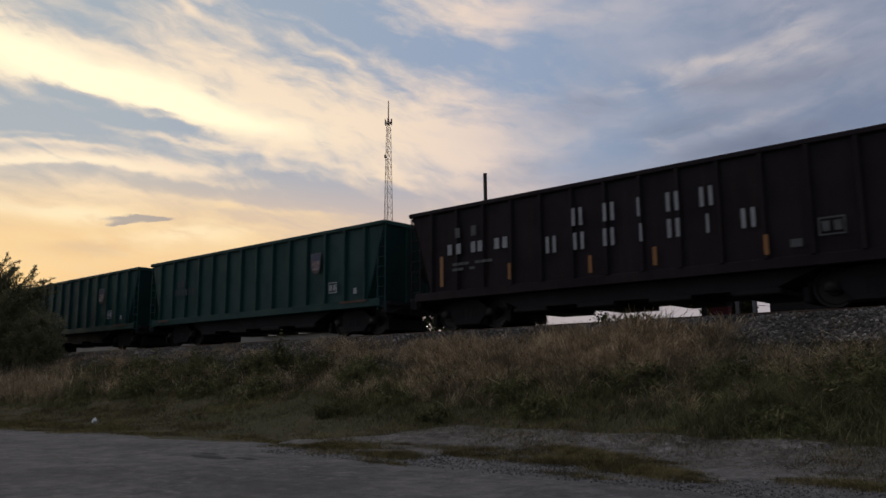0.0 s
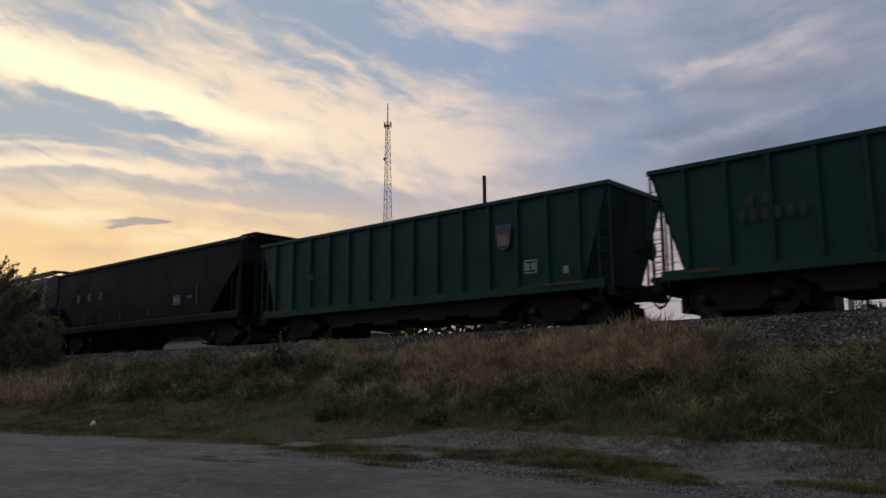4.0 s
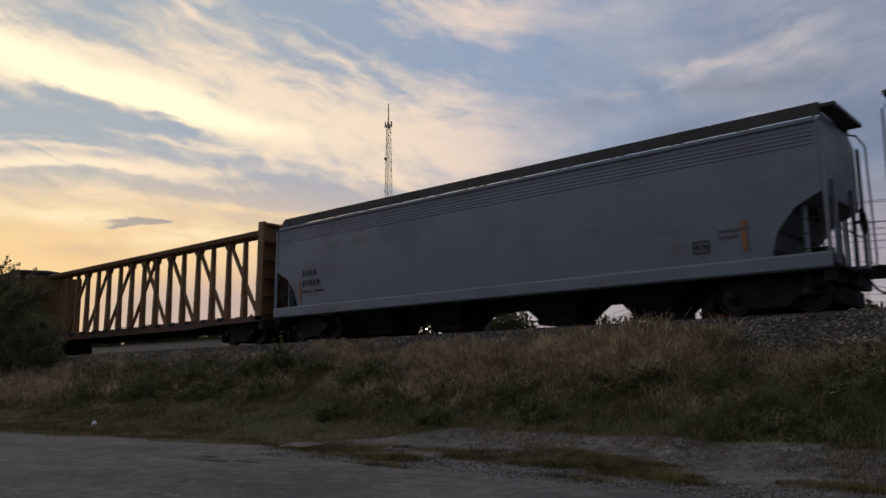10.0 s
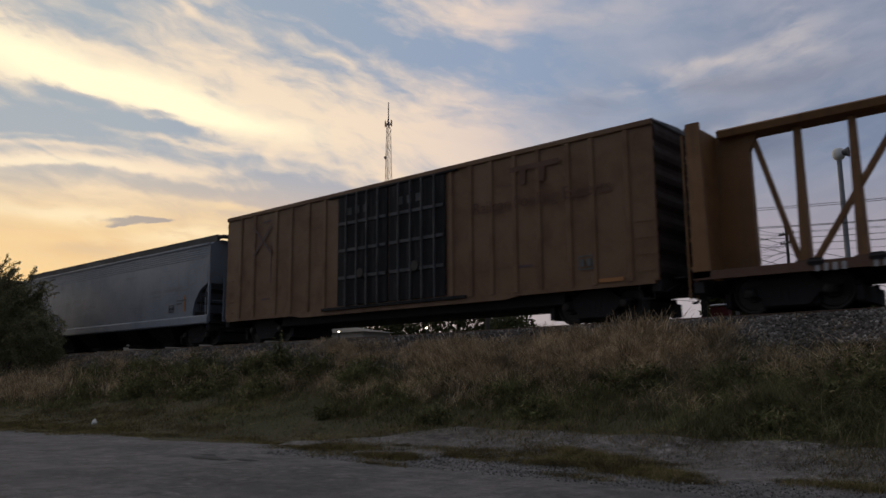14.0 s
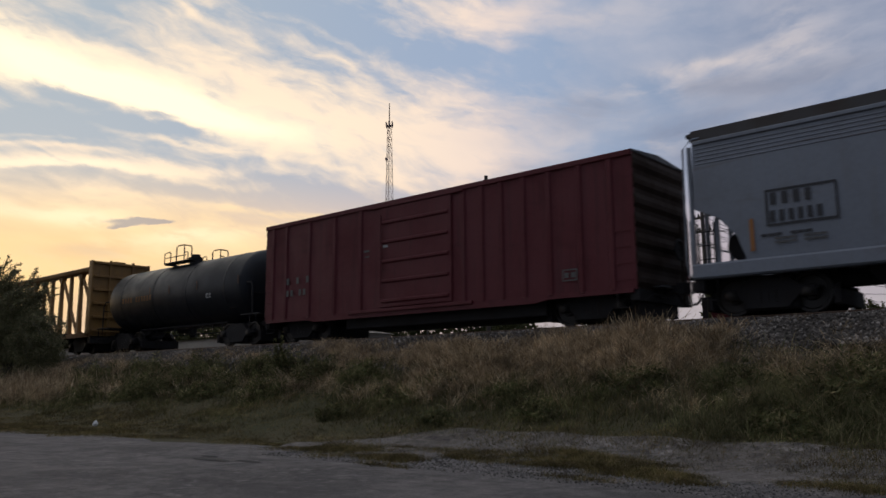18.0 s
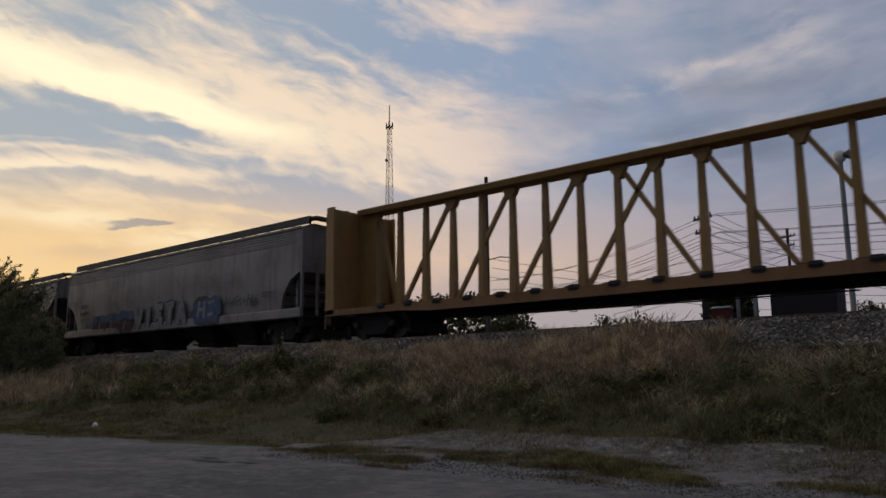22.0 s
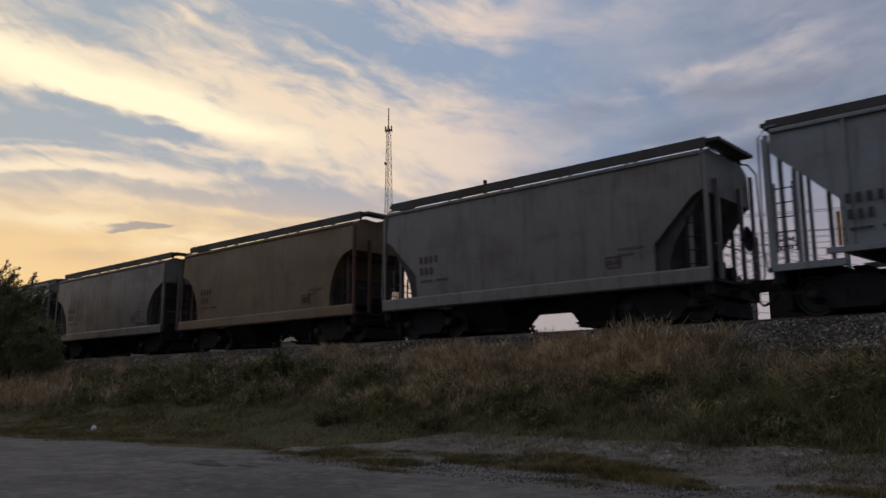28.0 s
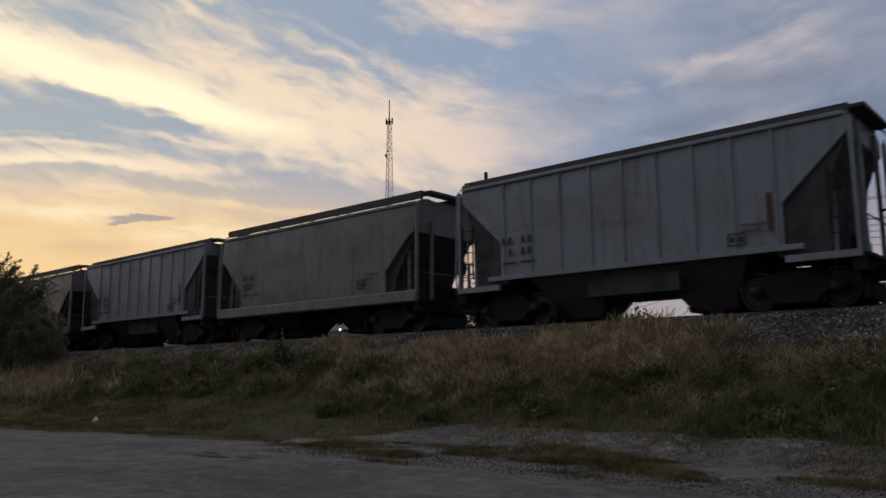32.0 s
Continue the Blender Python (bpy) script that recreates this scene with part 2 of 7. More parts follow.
GREY = surface("light_grey_paint", (0.190, 0.210, 0.250), (0.150, 0.158, 0.180), 0.52, grain=10, stain=0.7, stained=0.5, streaks=0.25, dirt=(0.16, 0.14, 0.12), smear=0.55)
GREYB = surface("weathered_grey_paint", (0.190, 0.170, 0.163), (0.125, 0.104, 0.095), 0.50, grain=12, stain=0.8, stained=0.8, streaks=0.7, dirt=(0.085, 0.058, 0.042), smear=0.5)
WORNROD = surface("worn_door_steel", (0.055, 0.055, 0.060), (0.022, 0.021, 0.022), 0.6, grain=14, stain=2.2, stained=0.8)
SMUDGE = surface("faded_spray_paint", (0.085, 0.050, 0.052), (0.12, 0.065, 0.04), 0.7, grain=12, stain=2.0, stained=0.8, bump=0)
WHITEG = surface("pale_grey_paint", (0.245, 0.254, 0.272), (0.165, 0.160, 0.160), 0.50, grain=12, stain=0.8, stained=0.6, streaks=0.55, dirt=(0.10, 0.08, 0.068), smear=0.45)
TAN = surface("tan_paint", (0.190, 0.122, 0.068), (0.125, 0.075, 0.044), 0.6, grain=12, stain=0.8, streaks=0.55, dirt=(0.12, 0.06, 0.035))
RUSTY = surface("rusty_steel", (0.11, 0.055, 0.033), (0.065, 0.038, 0.028), 0.8, grain=16, stain=1.4)
YELLOW = surface("dull_yellow_paint", (0.2700, 0.1440, 0.0360), (0.1530, 0.0810, 0.0360), 0.6, grain=12, stain=0.9, stained=0.6, streaks=0.5, dirt=(0.13, 0.08, 0.045))
BOXY = surface("faded_yellow_brown_paint", (0.165, 0.083, 0.036), (0.105, 0.050, 0.026), 0.65, grain=10, stain=0.9, stained=0.8, streaks=0.35, dirt=(0.15, 0.09, 0.05), smear=0.5, rust=(0.07, 0.035, 0.02))
DOORM = surface("black_plug_door_paint", (0.010, 0.010, 0.012), (0.030, 0.028, 0.029), 0.7, grain=12, stain=2.6, stained=0.6, streaks=0.35, dirt=(0.11, 0.10, 0.10), gloss=0.15)
RED = surface("oxide_red_paint", (0.116, 0.0260, 0.0320), (0.078, 0.0175, 0.0205), 0.6, grain=12, stain=0.7, streaks=0.35, dirt=(0.03, 0.014, 0.014), gloss=0.2, smear=0.4, rust=(0.03, 0.012, 0.012))
# box car ends: grimy brown, made dark to stand for their shaded side
ENDM = surface("shaded_grimy_end_paint", (0.034, 0.020, 0.014), (0.018, 0.012, 0.010), 0.8, grain=14, stain=1.2, streaks=0.4, gloss=0.15)
TANKM = surface("black_tank_paint", (0.0095, 0.0115, 0.017), (0.018, 0.017, 0.017), 0.45, grain=10, stain=0.8, streaks=0.35, dirt=(0.035, 0.032, 0.03), gloss=0.32)
GALV = surface("galvanised_grating", (0.075, 0.073, 0.076), (0.05, 0.045, 0.043), 0.6, 0.3, grain=30)
WALKM = surface("dull_walkway_steel", (0.062, 0.057, 0.056), (0.066, 0.048, 0.038), 0.75, grain=20, stain=1.2, stained=0.7)
BROWNY = surface("rust_stained_yellow_paint", (0.215, 0.104, 0.036), (0.12, 0.058, 0.028), 0.7, grain=12, stain=0.9, stained=0.6, streaks=0.5, dirt=(0.08, 0.05, 0.035))
# car grey with grime, darkened further for the shade of bays and end recesses
BAYM = surface("grimy_shaded_grey_paint", (0.068, 0.061, 0.058), (0.032, 0.027, 0.025), 0.8, grain=14, stain=1.2, stained=0.8, streaks=0.5)
LETTER = surface("white_lettering", (0.36, 0.36, 0.36), (0.24, 0.235, 0.235), 0.7, grain=20, stain=5, bump=0)
FADED = surface("faded_lettering", (0.10, 0.098, 0.095), (0.06, 0.06, 0.06), 0.7, grain=20, stain=5, bump=0)
BLACKL = surface("black_lettering", (0.03, 0.03, 0.035), (0.07, 0.07, 0.075), 0.7, grain=20, stain=5, bump=0)
ORANGE = surface("orange_reflector", (0.34, 0.135, 0.030), (0.24, 0.10, 0.03), 0.5, grain=20, bump=0)
BLUEP = surface("blue_spray_paint", (0.014, 0.050, 0.125), (0.016, 0.028, 0.062), 0.6, grain=10, stain=2.5, stained=0.7, bump=0)
NAVYP = surface("dark_blue_spray_paint", (0.055, 0.065, 0.12), (0.03, 0.03, 0.05), 0.6, grain=10, stain=3, bump=0)
WHITEP = surface("white_spray_paint", (0.175, 0.17, 0.165), (0.10, 0.096, 0.09), 0.6, grain=10, stain=2.5, stained=0.8, bump=0)
MAROONP = surface("dark_red_spray_paint", (0.055, 0.016, 0.018), (0.03, 0.015, 0.018), 0.7, grain=10, stain=3, bump=0)
FLAGRED = surface("red_shield_paint", (0.13, 0.030, 0.030), None, 0.6, bump=0)


# ---------------------------------------------------------------- mesh making
class Shape:
    """Vertices and faces of one mesh."""

    def __init__(self):
        self.vs, self.fs = [], []

    def add(self, vs, fs):
        n = len(self.vs)
        self.vs += [tuple(v) for v in vs]
        self.fs += [tuple(n + i for i in f) for f in fs]
        return self

    def box(self, x0, x1, y0, y1, z0, z1):
        vs = [(x, y, z) for x in (x0, x1) for y in (y0, y1) for z in (z0, z1)]
        return self.add(vs, [(0, 1, 3, 2), (4, 6, 7, 5), (0, 4, 5, 1), (2, 3, 7, 6), (0, 2, 6, 4), (1, 5, 7, 3)])

    def slab(self, x0, x1, y0, y1, z0, z1, c=0.01):
        """A box with chamfered edges along its length (x)."""
        ring = [(y0 + c, z0), (y1 - c, z0), (y1, z0 + c), (y1, z1 - c), (y1 - c, z1), (y0 + c, z1), (y0, z1 - c), (y0, z0 + c)]
        return self.prism_x(ring, x0, x1)

    def prism_x(self, ring, x0, x1):
        n = len(ring)
        vs = [(x0, y, z) for y, z in ring] + [(x1, y, z) for y, z in ring]
        fs = [(i, (i + 1) % n, n + (i + 1) % n, n + i) for i in range(n)]
        return self.add(vs, fs + [tuple(range(n))[::-1], tuple(range(n, 2 * n))])

    def prism_y(self, ring, y0, y1):
        n = len(ring)
        vs = [(x, y0, z) for x, z in ring] + [(x, y1, z) for x, z in ring]
        fs = [(i, (i + 1) % n, n + (i + 1) % n, n + i) for i in range(n)]
        return self.add(vs, fs + [tuple(range(n))[::-1], tuple(range(n, 2 * n))])

    def prism_z(self, ring, z0, z1):
        n = len(ring)
        vs = [(x, y, z0) for x, y in ring] + [(x, y, z1) for x, y in ring]
        fs = [(i, (i + 1) % n, n + (i + 1) % n, n + i) for i in range(n)]
        return self.add(vs, fs + [tuple(range(n))[::-1], tuple(range(n, 2 * n))])

    def rod(self, p, q, r, n=6, r2=None):
        p, q = Vector(p), Vector(q)
        d = (q - p).normalized()
        a = d.orthogonal().normalized()
        b = d.cross(a)
        r2 = r if r2 is None else r2
        vs = [p + (a * math.cos(t) + b * math.sin(t)) * r for t in (2 * math.pi * i / n for i in range(n))]
        vs += [q + (a * math.cos(t) + b * math.sin(t)) * r2 for t in (2 * math.pi * i / n for i in range(n))]
        fs = [(i, (i + 1) % n, n + (i + 1) % n, n + i) for i in range(n)]
        return self.add(vs, fs + [tuple(range(n))[::-1], tuple(range(n, 2 * n))])

    def tube(self, points, r, n=6):
        """One bent rod through all the points."""
        ps = [Vector(p) for p in points]
        vs, fs = [], []
        for i, p in enumerate(ps):
            d = (ps[min(i + 1, len(ps) - 1)] - ps[max(i - 1, 0)]).normalized()
            a = d.cross(Vector((0.31, 0.23, 0.92)) if abs(d.z) < 0.9 else Vector((0.95, 0.3, 0.1))).normalized()
            b = d.cross(a)
            vs += [p + (a * math.cos(2 * math.pi * k / n) + b * math.sin(2 * math.pi * k / n)) * r for k in range(n)]
            if i:
                fs += [((i - 1) * n + k, (i - 1) * n + (k + 1) % n, i * n + (k + 1) % n, i * n + k) for k in range(n)]
        m = len(ps)
        return self.add(vs, fs + [tuple(range(n))[::-1], tuple(range((m - 1) * n, m * n))])

    def lathe(self, ring, axis, centre, n=24):
        """Turns (along, radius) pairs round an axis, 'x', 'y' or 'z'."""
        cx, cy, cz = centre
        vs = []
        for s, r in ring:
            for i in range(n):
                c, d = r * math.cos(2 * math.pi * i / n), r * math.sin(2 * math.pi * i / n)
                vs.append({"x": (cx + s, cy + c, cz + d), "y": (cx + c, cy + s, cz + d), "z": (cx + c, cy + d, cz + s)}[axis])
        fs = []
        for k in range(len(ring) - 1):
            for i in range(n):
                j = (i + 1) % n
                fs.append((k * n + i, k * n + j, (k + 1) * n + j, (k + 1) * n + i))
        fs += [tuple(range(n))[::-1], tuple(range((len(ring) - 1) * n, len(ring) * n))]
        return self.add(vs, fs)

    def beam(self, p, q, w, d):
        """A square bar from p to q in the plane of x and z: w across, d deep along y."""
        p, q = Vector(p), Vector(q)
        e = (q - p).normalized()
        a = Vector((-e.z, 0, e.x)) * w / 2
        b = Vector((0, d / 2, 0))
        vs = [p - a - b, p + a - b, p + a + b, p - a + b, q - a - b, q + a - b, q + a + b, q - a + b]
        return self.add(vs, [(0, 1, 2, 3), (7, 6, 5, 4), (0, 4, 5, 1), (1, 5, 6, 2), (2, 6, 7, 3), (3, 7, 4, 0)])

    def mesh(self, name, mat, smooth=False):
        me = bpy.data.meshes.new(name)
        me.from_pydata(self.vs, [], self.fs)
        me.materials.append(mat)
        bm = bmesh.new()
        bm.from_mesh(me)
        bmesh.ops.recalc_face_normals(bm, faces=bm.faces)
        bm.to_mesh(me)
        bm.free()
        if smooth:
            me.shade_smooth()
            me.set_sharp_from_angle(angle=radians(35))
        return me


def part(name, shape, mat, parent, label="", at=None, smooth=False):
    """Links a shape, or a mesh, as one object under its thing."""
    me = shape if isinstance(shape, bpy.types.Mesh) else shape.mesh(name, mat, smooth)
    ob = new(name, me)
    ob.parent = parent
    if at is not None:
        ob.matrix_basis = at
    return tagged(ob, label) if label else ob


def thing(name, label, category, at=None, group="", kind=""):
    ob = new(name)
    ob.empty_display_size = 0.3
    if at is not None:
        ob.matrix_basis = at
    return tagged(ob, label, category, group, kind)


# ---------------------------------------------------------------- running gear, shared by all the cars
RAIL, MIDLINE = 2.67, 19.60       # height of the rail's head, the track's middle line
GAUGE = 0.7525


def gear_meshes():
    s = Shape()
    for k in (-1, 1):
        ring = [(-0.07, 0.10), (-0.07, 0.17), (-0.03, 0.20), (-0.03, 0.37), (-0.07, 0.40), (-0.07, 0.457), (0.03, 0.457),
                (0.045, 0.485), (0.075, 0.475), (0.075, 0.40), (0.02, 0.37), (0.02, 0.20), (0.07, 0.17), (0.07, 0.10)]
        s.lathe([(-k * a, r) for a, r in ring], "y", (0, k * GAUGE, 0), 28)
    s.lathe([(-1.05, 0.07), (-0.9, 0.085), (0.9, 0.085), (1.05, 0.07)], "y", (0, 0, 0), 12)
    for k in (-1, 1):
        s.lathe([(k * 1.03, 0.12), (k * 1.14, 0.12), (k * 1.16, 0.09)], "y", (0, 0, 0), 12)
    wheel = s.mesh("wheelset", STEEL, True)
    s = Shape()
    top = [(-1.12, 0.52), (-1.10, 0.60), (-0.72, 0.62), (-0.38, 0.86), (0.38, 0.86), (0.72, 0.62), (1.10, 0.60), (1.12, 0.52), (0.70, 0.42),
           (0.42, 0.14), (-0.42, 0.14), (-0.70, 0.40)]
    s.prism_y(top, -0.06, 0.06)
    for k in (-1, 1):
        s.box(k * 0.875 - 0.16, k * 0.875 + 0.16, -0.10, 0.10, 0.36, 0.58)
    side = s.mesh("side_frame", GRIME)
    s2 = Shape().slab(-0.62, 0.62, -0.95, 0.95, 0.10, 0.42, 0.05).rod((-1.5, -0.2, 0.16), (1.5, -0.2, 0.16), 0.03)
    for k in (-1, 1):
        s2.slab(k * 1.44 - 0.07, k * 1.44 + 0.07, -0.95, 0.95, 0.14, 0.50, 0.03)
        for y in (-GAUGE, GAUGE):
            s2.slab(k * 1.40 - 0.05, k * 1.40 + 0.05, y - 0.06, y + 0.06, 0.12, 0.62, 0.02)
    rigging = s2.mesh("brake_rigging", GRIME)
    coil = [(0.26 + i * 0.025, 0.055 if i % 2 else 0.075) for i in range(13)]
    spring = Shape().lathe(coil, "z", (0, 0, 0), 8).mesh("spring", STEEL)
    bolster = Shape().prism_y([(-0.2, 0.5), (0.2, 0.5), (0.2, 0.72), (0.14, 0.80), (-0.14, 0.80), (-0.2, 0.72)], -1.02, 1.02).mesh("bolster", GRIME)
    s = Shape().slab(-0.95, 0.0, -0.14, 0.14, 0.72, 1.0, 0.03).box(-0.02, 0.34, -0.065, 0.065, 0.79, 0.95)
    s.prism_z([(0.30, -0.13), (0.52, -0.16), (0.60, -0.08), (0.50, 0.0), (0.60, 0.10), (0.44, 0.16), (0.30, 0.10)], 0.72, 1.0)
    coupler = s.mesh("coupler", GRIME)
    hose = Shape().tube([(0.1, 0.3, 0.8), (0.25, 0.32, 0.55), (0.42, 0.25, 0.40), (0.58, 0.1, 0.42)], 0.03, 6).mesh("air_hose", GRIME)
    return wheel, side, spring, bolster, coupler, hose, rigging


WHEEL, SIDE, SPRING, BOLSTER, COUPLER, HOSE, RIGGING = gear_meshes()
WHEELSETS = []


def running_gear(car, length, overhang, reach=0.10):
    """Two trucks, and a coupler with its hose at each end."""
    for k in (-1, 1):
        truck = part("truck", BOLSTER, GRIME, car, at=pose(k * (length / 2 - overhang), 0, 0))
        part("brake_rigging", RIGGING, GRIME, truck)
        for y in (-1.0, 1.0):
            part("side_frame", SIDE, GRIME, truck, at=pose(0, y, 0))
            for x in (-0.17, 0, 0.17):
                part("spring", SPRING, STEEL, truck, at=pose(x, y, 0))
        for x in (-0.875, 0.875):
            part("wheelset", WHEEL, STEEL, truck, at=pose(x, 0, 0.457))
        part("coupler", COUPLER, GRIME, car, at=pose(k * (length / 2 + reach), 0, 0, 0, 0, 0 if k > 0 else 180))
        part("air_hose", HOSE, GRIME, car, at=pose(k * (length / 2 + reach), 0, 0, 0, 0, 0 if k > 0 else 180))


def underparts(car, half, zs):
    """Draft box, uncoupling lever and brake beams at each end, all black with grime."""
    for k in (-1, 1):
        part("draft_box", Shape().slab(min(k * (half - 3.0), k * (half + 0.06)), max(k * (half - 3.0), k * (half + 0.06)), -0.42, 0.42, 0.62, max(zs, 0.9), 0.03), GRIME, car)
        part("end_sill", Shape().slab(-0.12, 0.12, -1.48, 1.48, zs - 0.28, zs + 0.02, 0.02), GRIME, car, at=pose(k * (half - 0.10), 0, 0))
        part("uncoupling_lever", Shape().tube([(k * (half + 0.1), -1.4, zs - 0.3), (k * (half + 0.16), -1.0, zs - 0.12), (k * (half + 0.25), -0.1, zs - 0.1)], 0.02), GRIME, car)
        part("brake_beam", Shape().box(k * (half - 1.75) - 0.30, k * (half - 1.75) + 0.30, -0.85, 0.85, 0.30, 0.56), GRIME, car)
        part("bolster_web", Shape().prism_x([(-1.45, zs - 0.02), (1.45, zs - 0.02), (0.5, 0.78), (-0.5, 0.78)], k * (half - 1.75) - 0.18, k * (half - 1.75) + 0.18), GRIME, car)


def ladder(width, z0, z1, step=0.33, r=0.014):
    """A ladder in the plane of x and z, standing off towards -y."""
    s = Shape()
    for k in (-1, 1):
        s.box(k * width / 2 - 0.02, k * width / 2 + 0.02, -0.09, -0.05, z0, z1)
    for i in range(int((z1 - z0 - 0.1) / step) + 1):
        z = z0 + 0.12 + i * step
        s.rod((-width / 2, -0.07, z), (width / 2, -0.07, z), r, 6)
    return s


def ring(x0, x1, z0, z1, t, y0=-0.004):
    """A flat hollow rectangle on a side."""
    o = [(x0, z0), (x1, z0), (x1, z1), (x0, z1)]
    n = [(x0 + t, z0 + t), (x1 - t, z0 + t), (x1 - t, z1 - t), (x0 + t, z1 - t)]
    vs = [(x, y0, z) for x, z in o + n] + [(x, 0, z) for x, z in o + n]
    fs = []
    for i in range(4):
        j = (i + 1) % 4
        fs += [(i, j, 4 + j, 4 + i), (8 + i, 12 + i, 12 + j, 8 + j), (i, 8 + i, 8 + j, j), (4 + i, 4 + j, 12 + j, 12 + i)]
    return Shape().add(vs, fs)


def bars(x0, z0, h, pattern, w=None, gap=None):
    """A line of plain bars on a side: '1' a broad one, 'i' a thin one, 'o' a full one, 'n' a pair of thin ones, '-' a low one, ' ' none."""
    w = w or h * 0.55
    gap = gap or h * 0.28
    made, x = [], x0
    for c in pattern:
        if c == "1":
            made.append(Shape().box(x + w * 0.15, x + w * 0.85, -0.004, 0, z0, z0 + h))
        elif c == "i":
            made.append(Shape().box(x + w * 0.40, x + w * 0.60, -0.004, 0, z0, z0 + h))
        elif c == "o":
            made.append(Shape().box(x + w * 0.12, x + w * 0.88, -0.004, 0, z0, z0 + h))
        elif c == "n":
            made.append(Shape().box(x, x + w * 0.30, -0.004, 0, z0, z0 + h).box(x + w * 0.70, x + w, -0.004, 0, z0, z0 + h))
        elif c == "-":
            made.append(Shape().box(x, x + w + gap * 0.6, -0.004, 0, z0, z0 + h))
        x += w + gap
    return made


def marking(car, shape, mat, y, name="lettering", label=""):
    """Lettering laid on the side that stands at -y."""
    for s in shape if isinstance(shape, list) else [shape]:
        part(name, s, mat, car, label, at=pose(0, -y - 0.003, 0))


def notice(car, x, z, mat, y, w=0.50, h=0.38):
    """The framed box of small notices that every car carries."""
    part("notice_frame", ring(x, x + w, z, z + h, 0.035), mat, car, at=pose(0, -y - 0.003, 0))
    for k in range(2):
        part("notice", Shape().box(x + w * (0.14 + 0.44 * k), x + w * (0.42 + 0.44 * k), -0.004, 0, z + 0.09, z + h - 0.09), mat, car, at=pose(0, -y - 0.003, 0))


# ---------------------------------------------------------------- covered hoppers
def covered_hopper(label, L, paint, sillpaint, zs, ze, zroof, cut, zc, bend, ribs=0, zwalk=0.19, bays=4, group="covered hopper cars", deep=False,
                   foot=None, endpaint=None, at_bays=None, sheet_=()):
    """zs: the sill's foot; ze: the eave; zroof: the roof's middle; cut and zc: how far in and how high the end's slope goes; bend: its curve, as (part of the way in, part of the way up)."""
    car = thing("covered_hopper_car", label, "hopper car", group=group)
    half = L / 2
    wide = 1.55

    def side_y(z):
        """Half the width at a height."""
        if ribs:
            return wide - 0.06 if z < ze - 0.02 else wide - 0.1
        t = (z - zs) / (ze - zs)
        return wide - 0.10 + 0.10 * math.sin(min(max(t, 0), 1) * math.pi * 0.9) ** 0.7

    foot = zs + 0.42 if foot is None else foot

    def low(x):
        t = (abs(x) - (half - 0.12 - cut)) / cut
        if t <= 0:
            return foot
        return foot + (zc - foot) * float(np.interp(min(t, 1.0), [p for p, q in bend], [q for p, q in bend]))

    xs = sorted({-half + 0.12, half - 0.12, *[k * (half - 0.12 - cut + cut * t) for k in (-1, 1) for t in (0, 0.003, 0.06, 0.14, 0.24, 0.36, 0.5, 0.65, 0.82)],
                 *np.linspace(-half + cut + 0.2, half - cut - 0.2, 9).tolist()})
    rows = 9
    s = Shape()
    rings = []
    for x in xs:
        z0 = low(x)
        pts = [(side_y(z), z) for z in np.linspace(z0, ze, rows)]
        if ribs:
            pts += [(wide - 0.10, ze + 0.02), (wide - 0.35, ze + 0.12), (0.55, zroof), (0.0, zroof + 0.02)]
        else:
            pts += [(wide - 0.14, ze + 0.03), (wide - 0.30, ze + 0.13), (wide - 0.62, ze + 0.24), (0.5, zroof), (0.0, zroof + 0.02)]
        ring = [(-y, z) for y, z in pts] + [(y, z) for y, z in pts[-2::-1]]
        rings.append([(x, y, z) for y, z in ring])
    n = len(rings[0])
    vs = [p for r in rings for p in r]
    fs = []
    for k in range(len(rings) - 1):
        for i in range(n):
            j = (i + 1) % n
            fs.append((k * n + i, k * n + j, (k + 1) * n + j, (k + 1) * n + i))
    fs += [tuple(range(n)), tuple(range((len(rings) - 1) * n, len(rings) * n))]
    s.add(vs, fs)
    part("body", s, paint, car, smooth=True)
    if ribs:
        rib = Shape()
        rib.prism_z([(-0.055, 0), (-0.03, -0.045), (0.03, -0.045), (0.055, 0)], foot, ze - 0.02)
        me = rib.mesh("side_post", paint)
        reach = half - 0.12 - cut
        for k in range(ribs):
            x = -reach + 0.12 + (2 * reach - 0.24) * k / (ribs - 1)
            for f in (0, 180):
                part("side_post", me, paint, car, at=pose(x, (-1 if f == 0 else 1) * side_y(2.0), 0, 0, 0, f))
    # sills: a light fascia along each side
    for k in (-1, 1):
        s = Shape()
        if deep:
            s.slab(-half + cut - 0.3, half - cut + 0.3, k * 1.5 - 0.05, k * 1.5 + 0.05, foot - 0.10, foot + 0.03, 0.01)
            for e in (-1, 1):
                s.slab(min(e * half, e * (half - cut - 0.1)), max(e * half, e * (half - cut - 0.1)), k * 1.53 - 0.05, k * 1.53 + 0.05, zs, zs + 0.16, 0.01)
        else:
            s.slab(-half, half, k * 1.55 - 0.06, k * 1.55 + 0.06, zs, foot + 0.07, 0.05)
            s.slab(-half, half, k * 1.47 - 0.1, k * 1.47 + 0.1, zs, zs + 0.05, 0.01)
        part("side_sill", s, sillpaint, car)
        s = Shape()
        s.slab(-half + 0.15, half - 0.15, k * (wide - 0.05) - 0.05, k * (wide - 0.05) + 0.05, ze - 0.03, ze + 0.07, 0.015)
        part("eave_rail", s, paint, car)
        if not ribs and L > 19:
            for i in range(5):
                z = ze - 0.14 - i * 0.095
                part("bead", Shape().slab(-half + 0.2, half - 0.2, k * (side_y(z) - 0.014) - 0.03, k * (side_y(z) - 0.014) + 0.03, z - 0.024, z + 0.024, 0.02), paint, car)
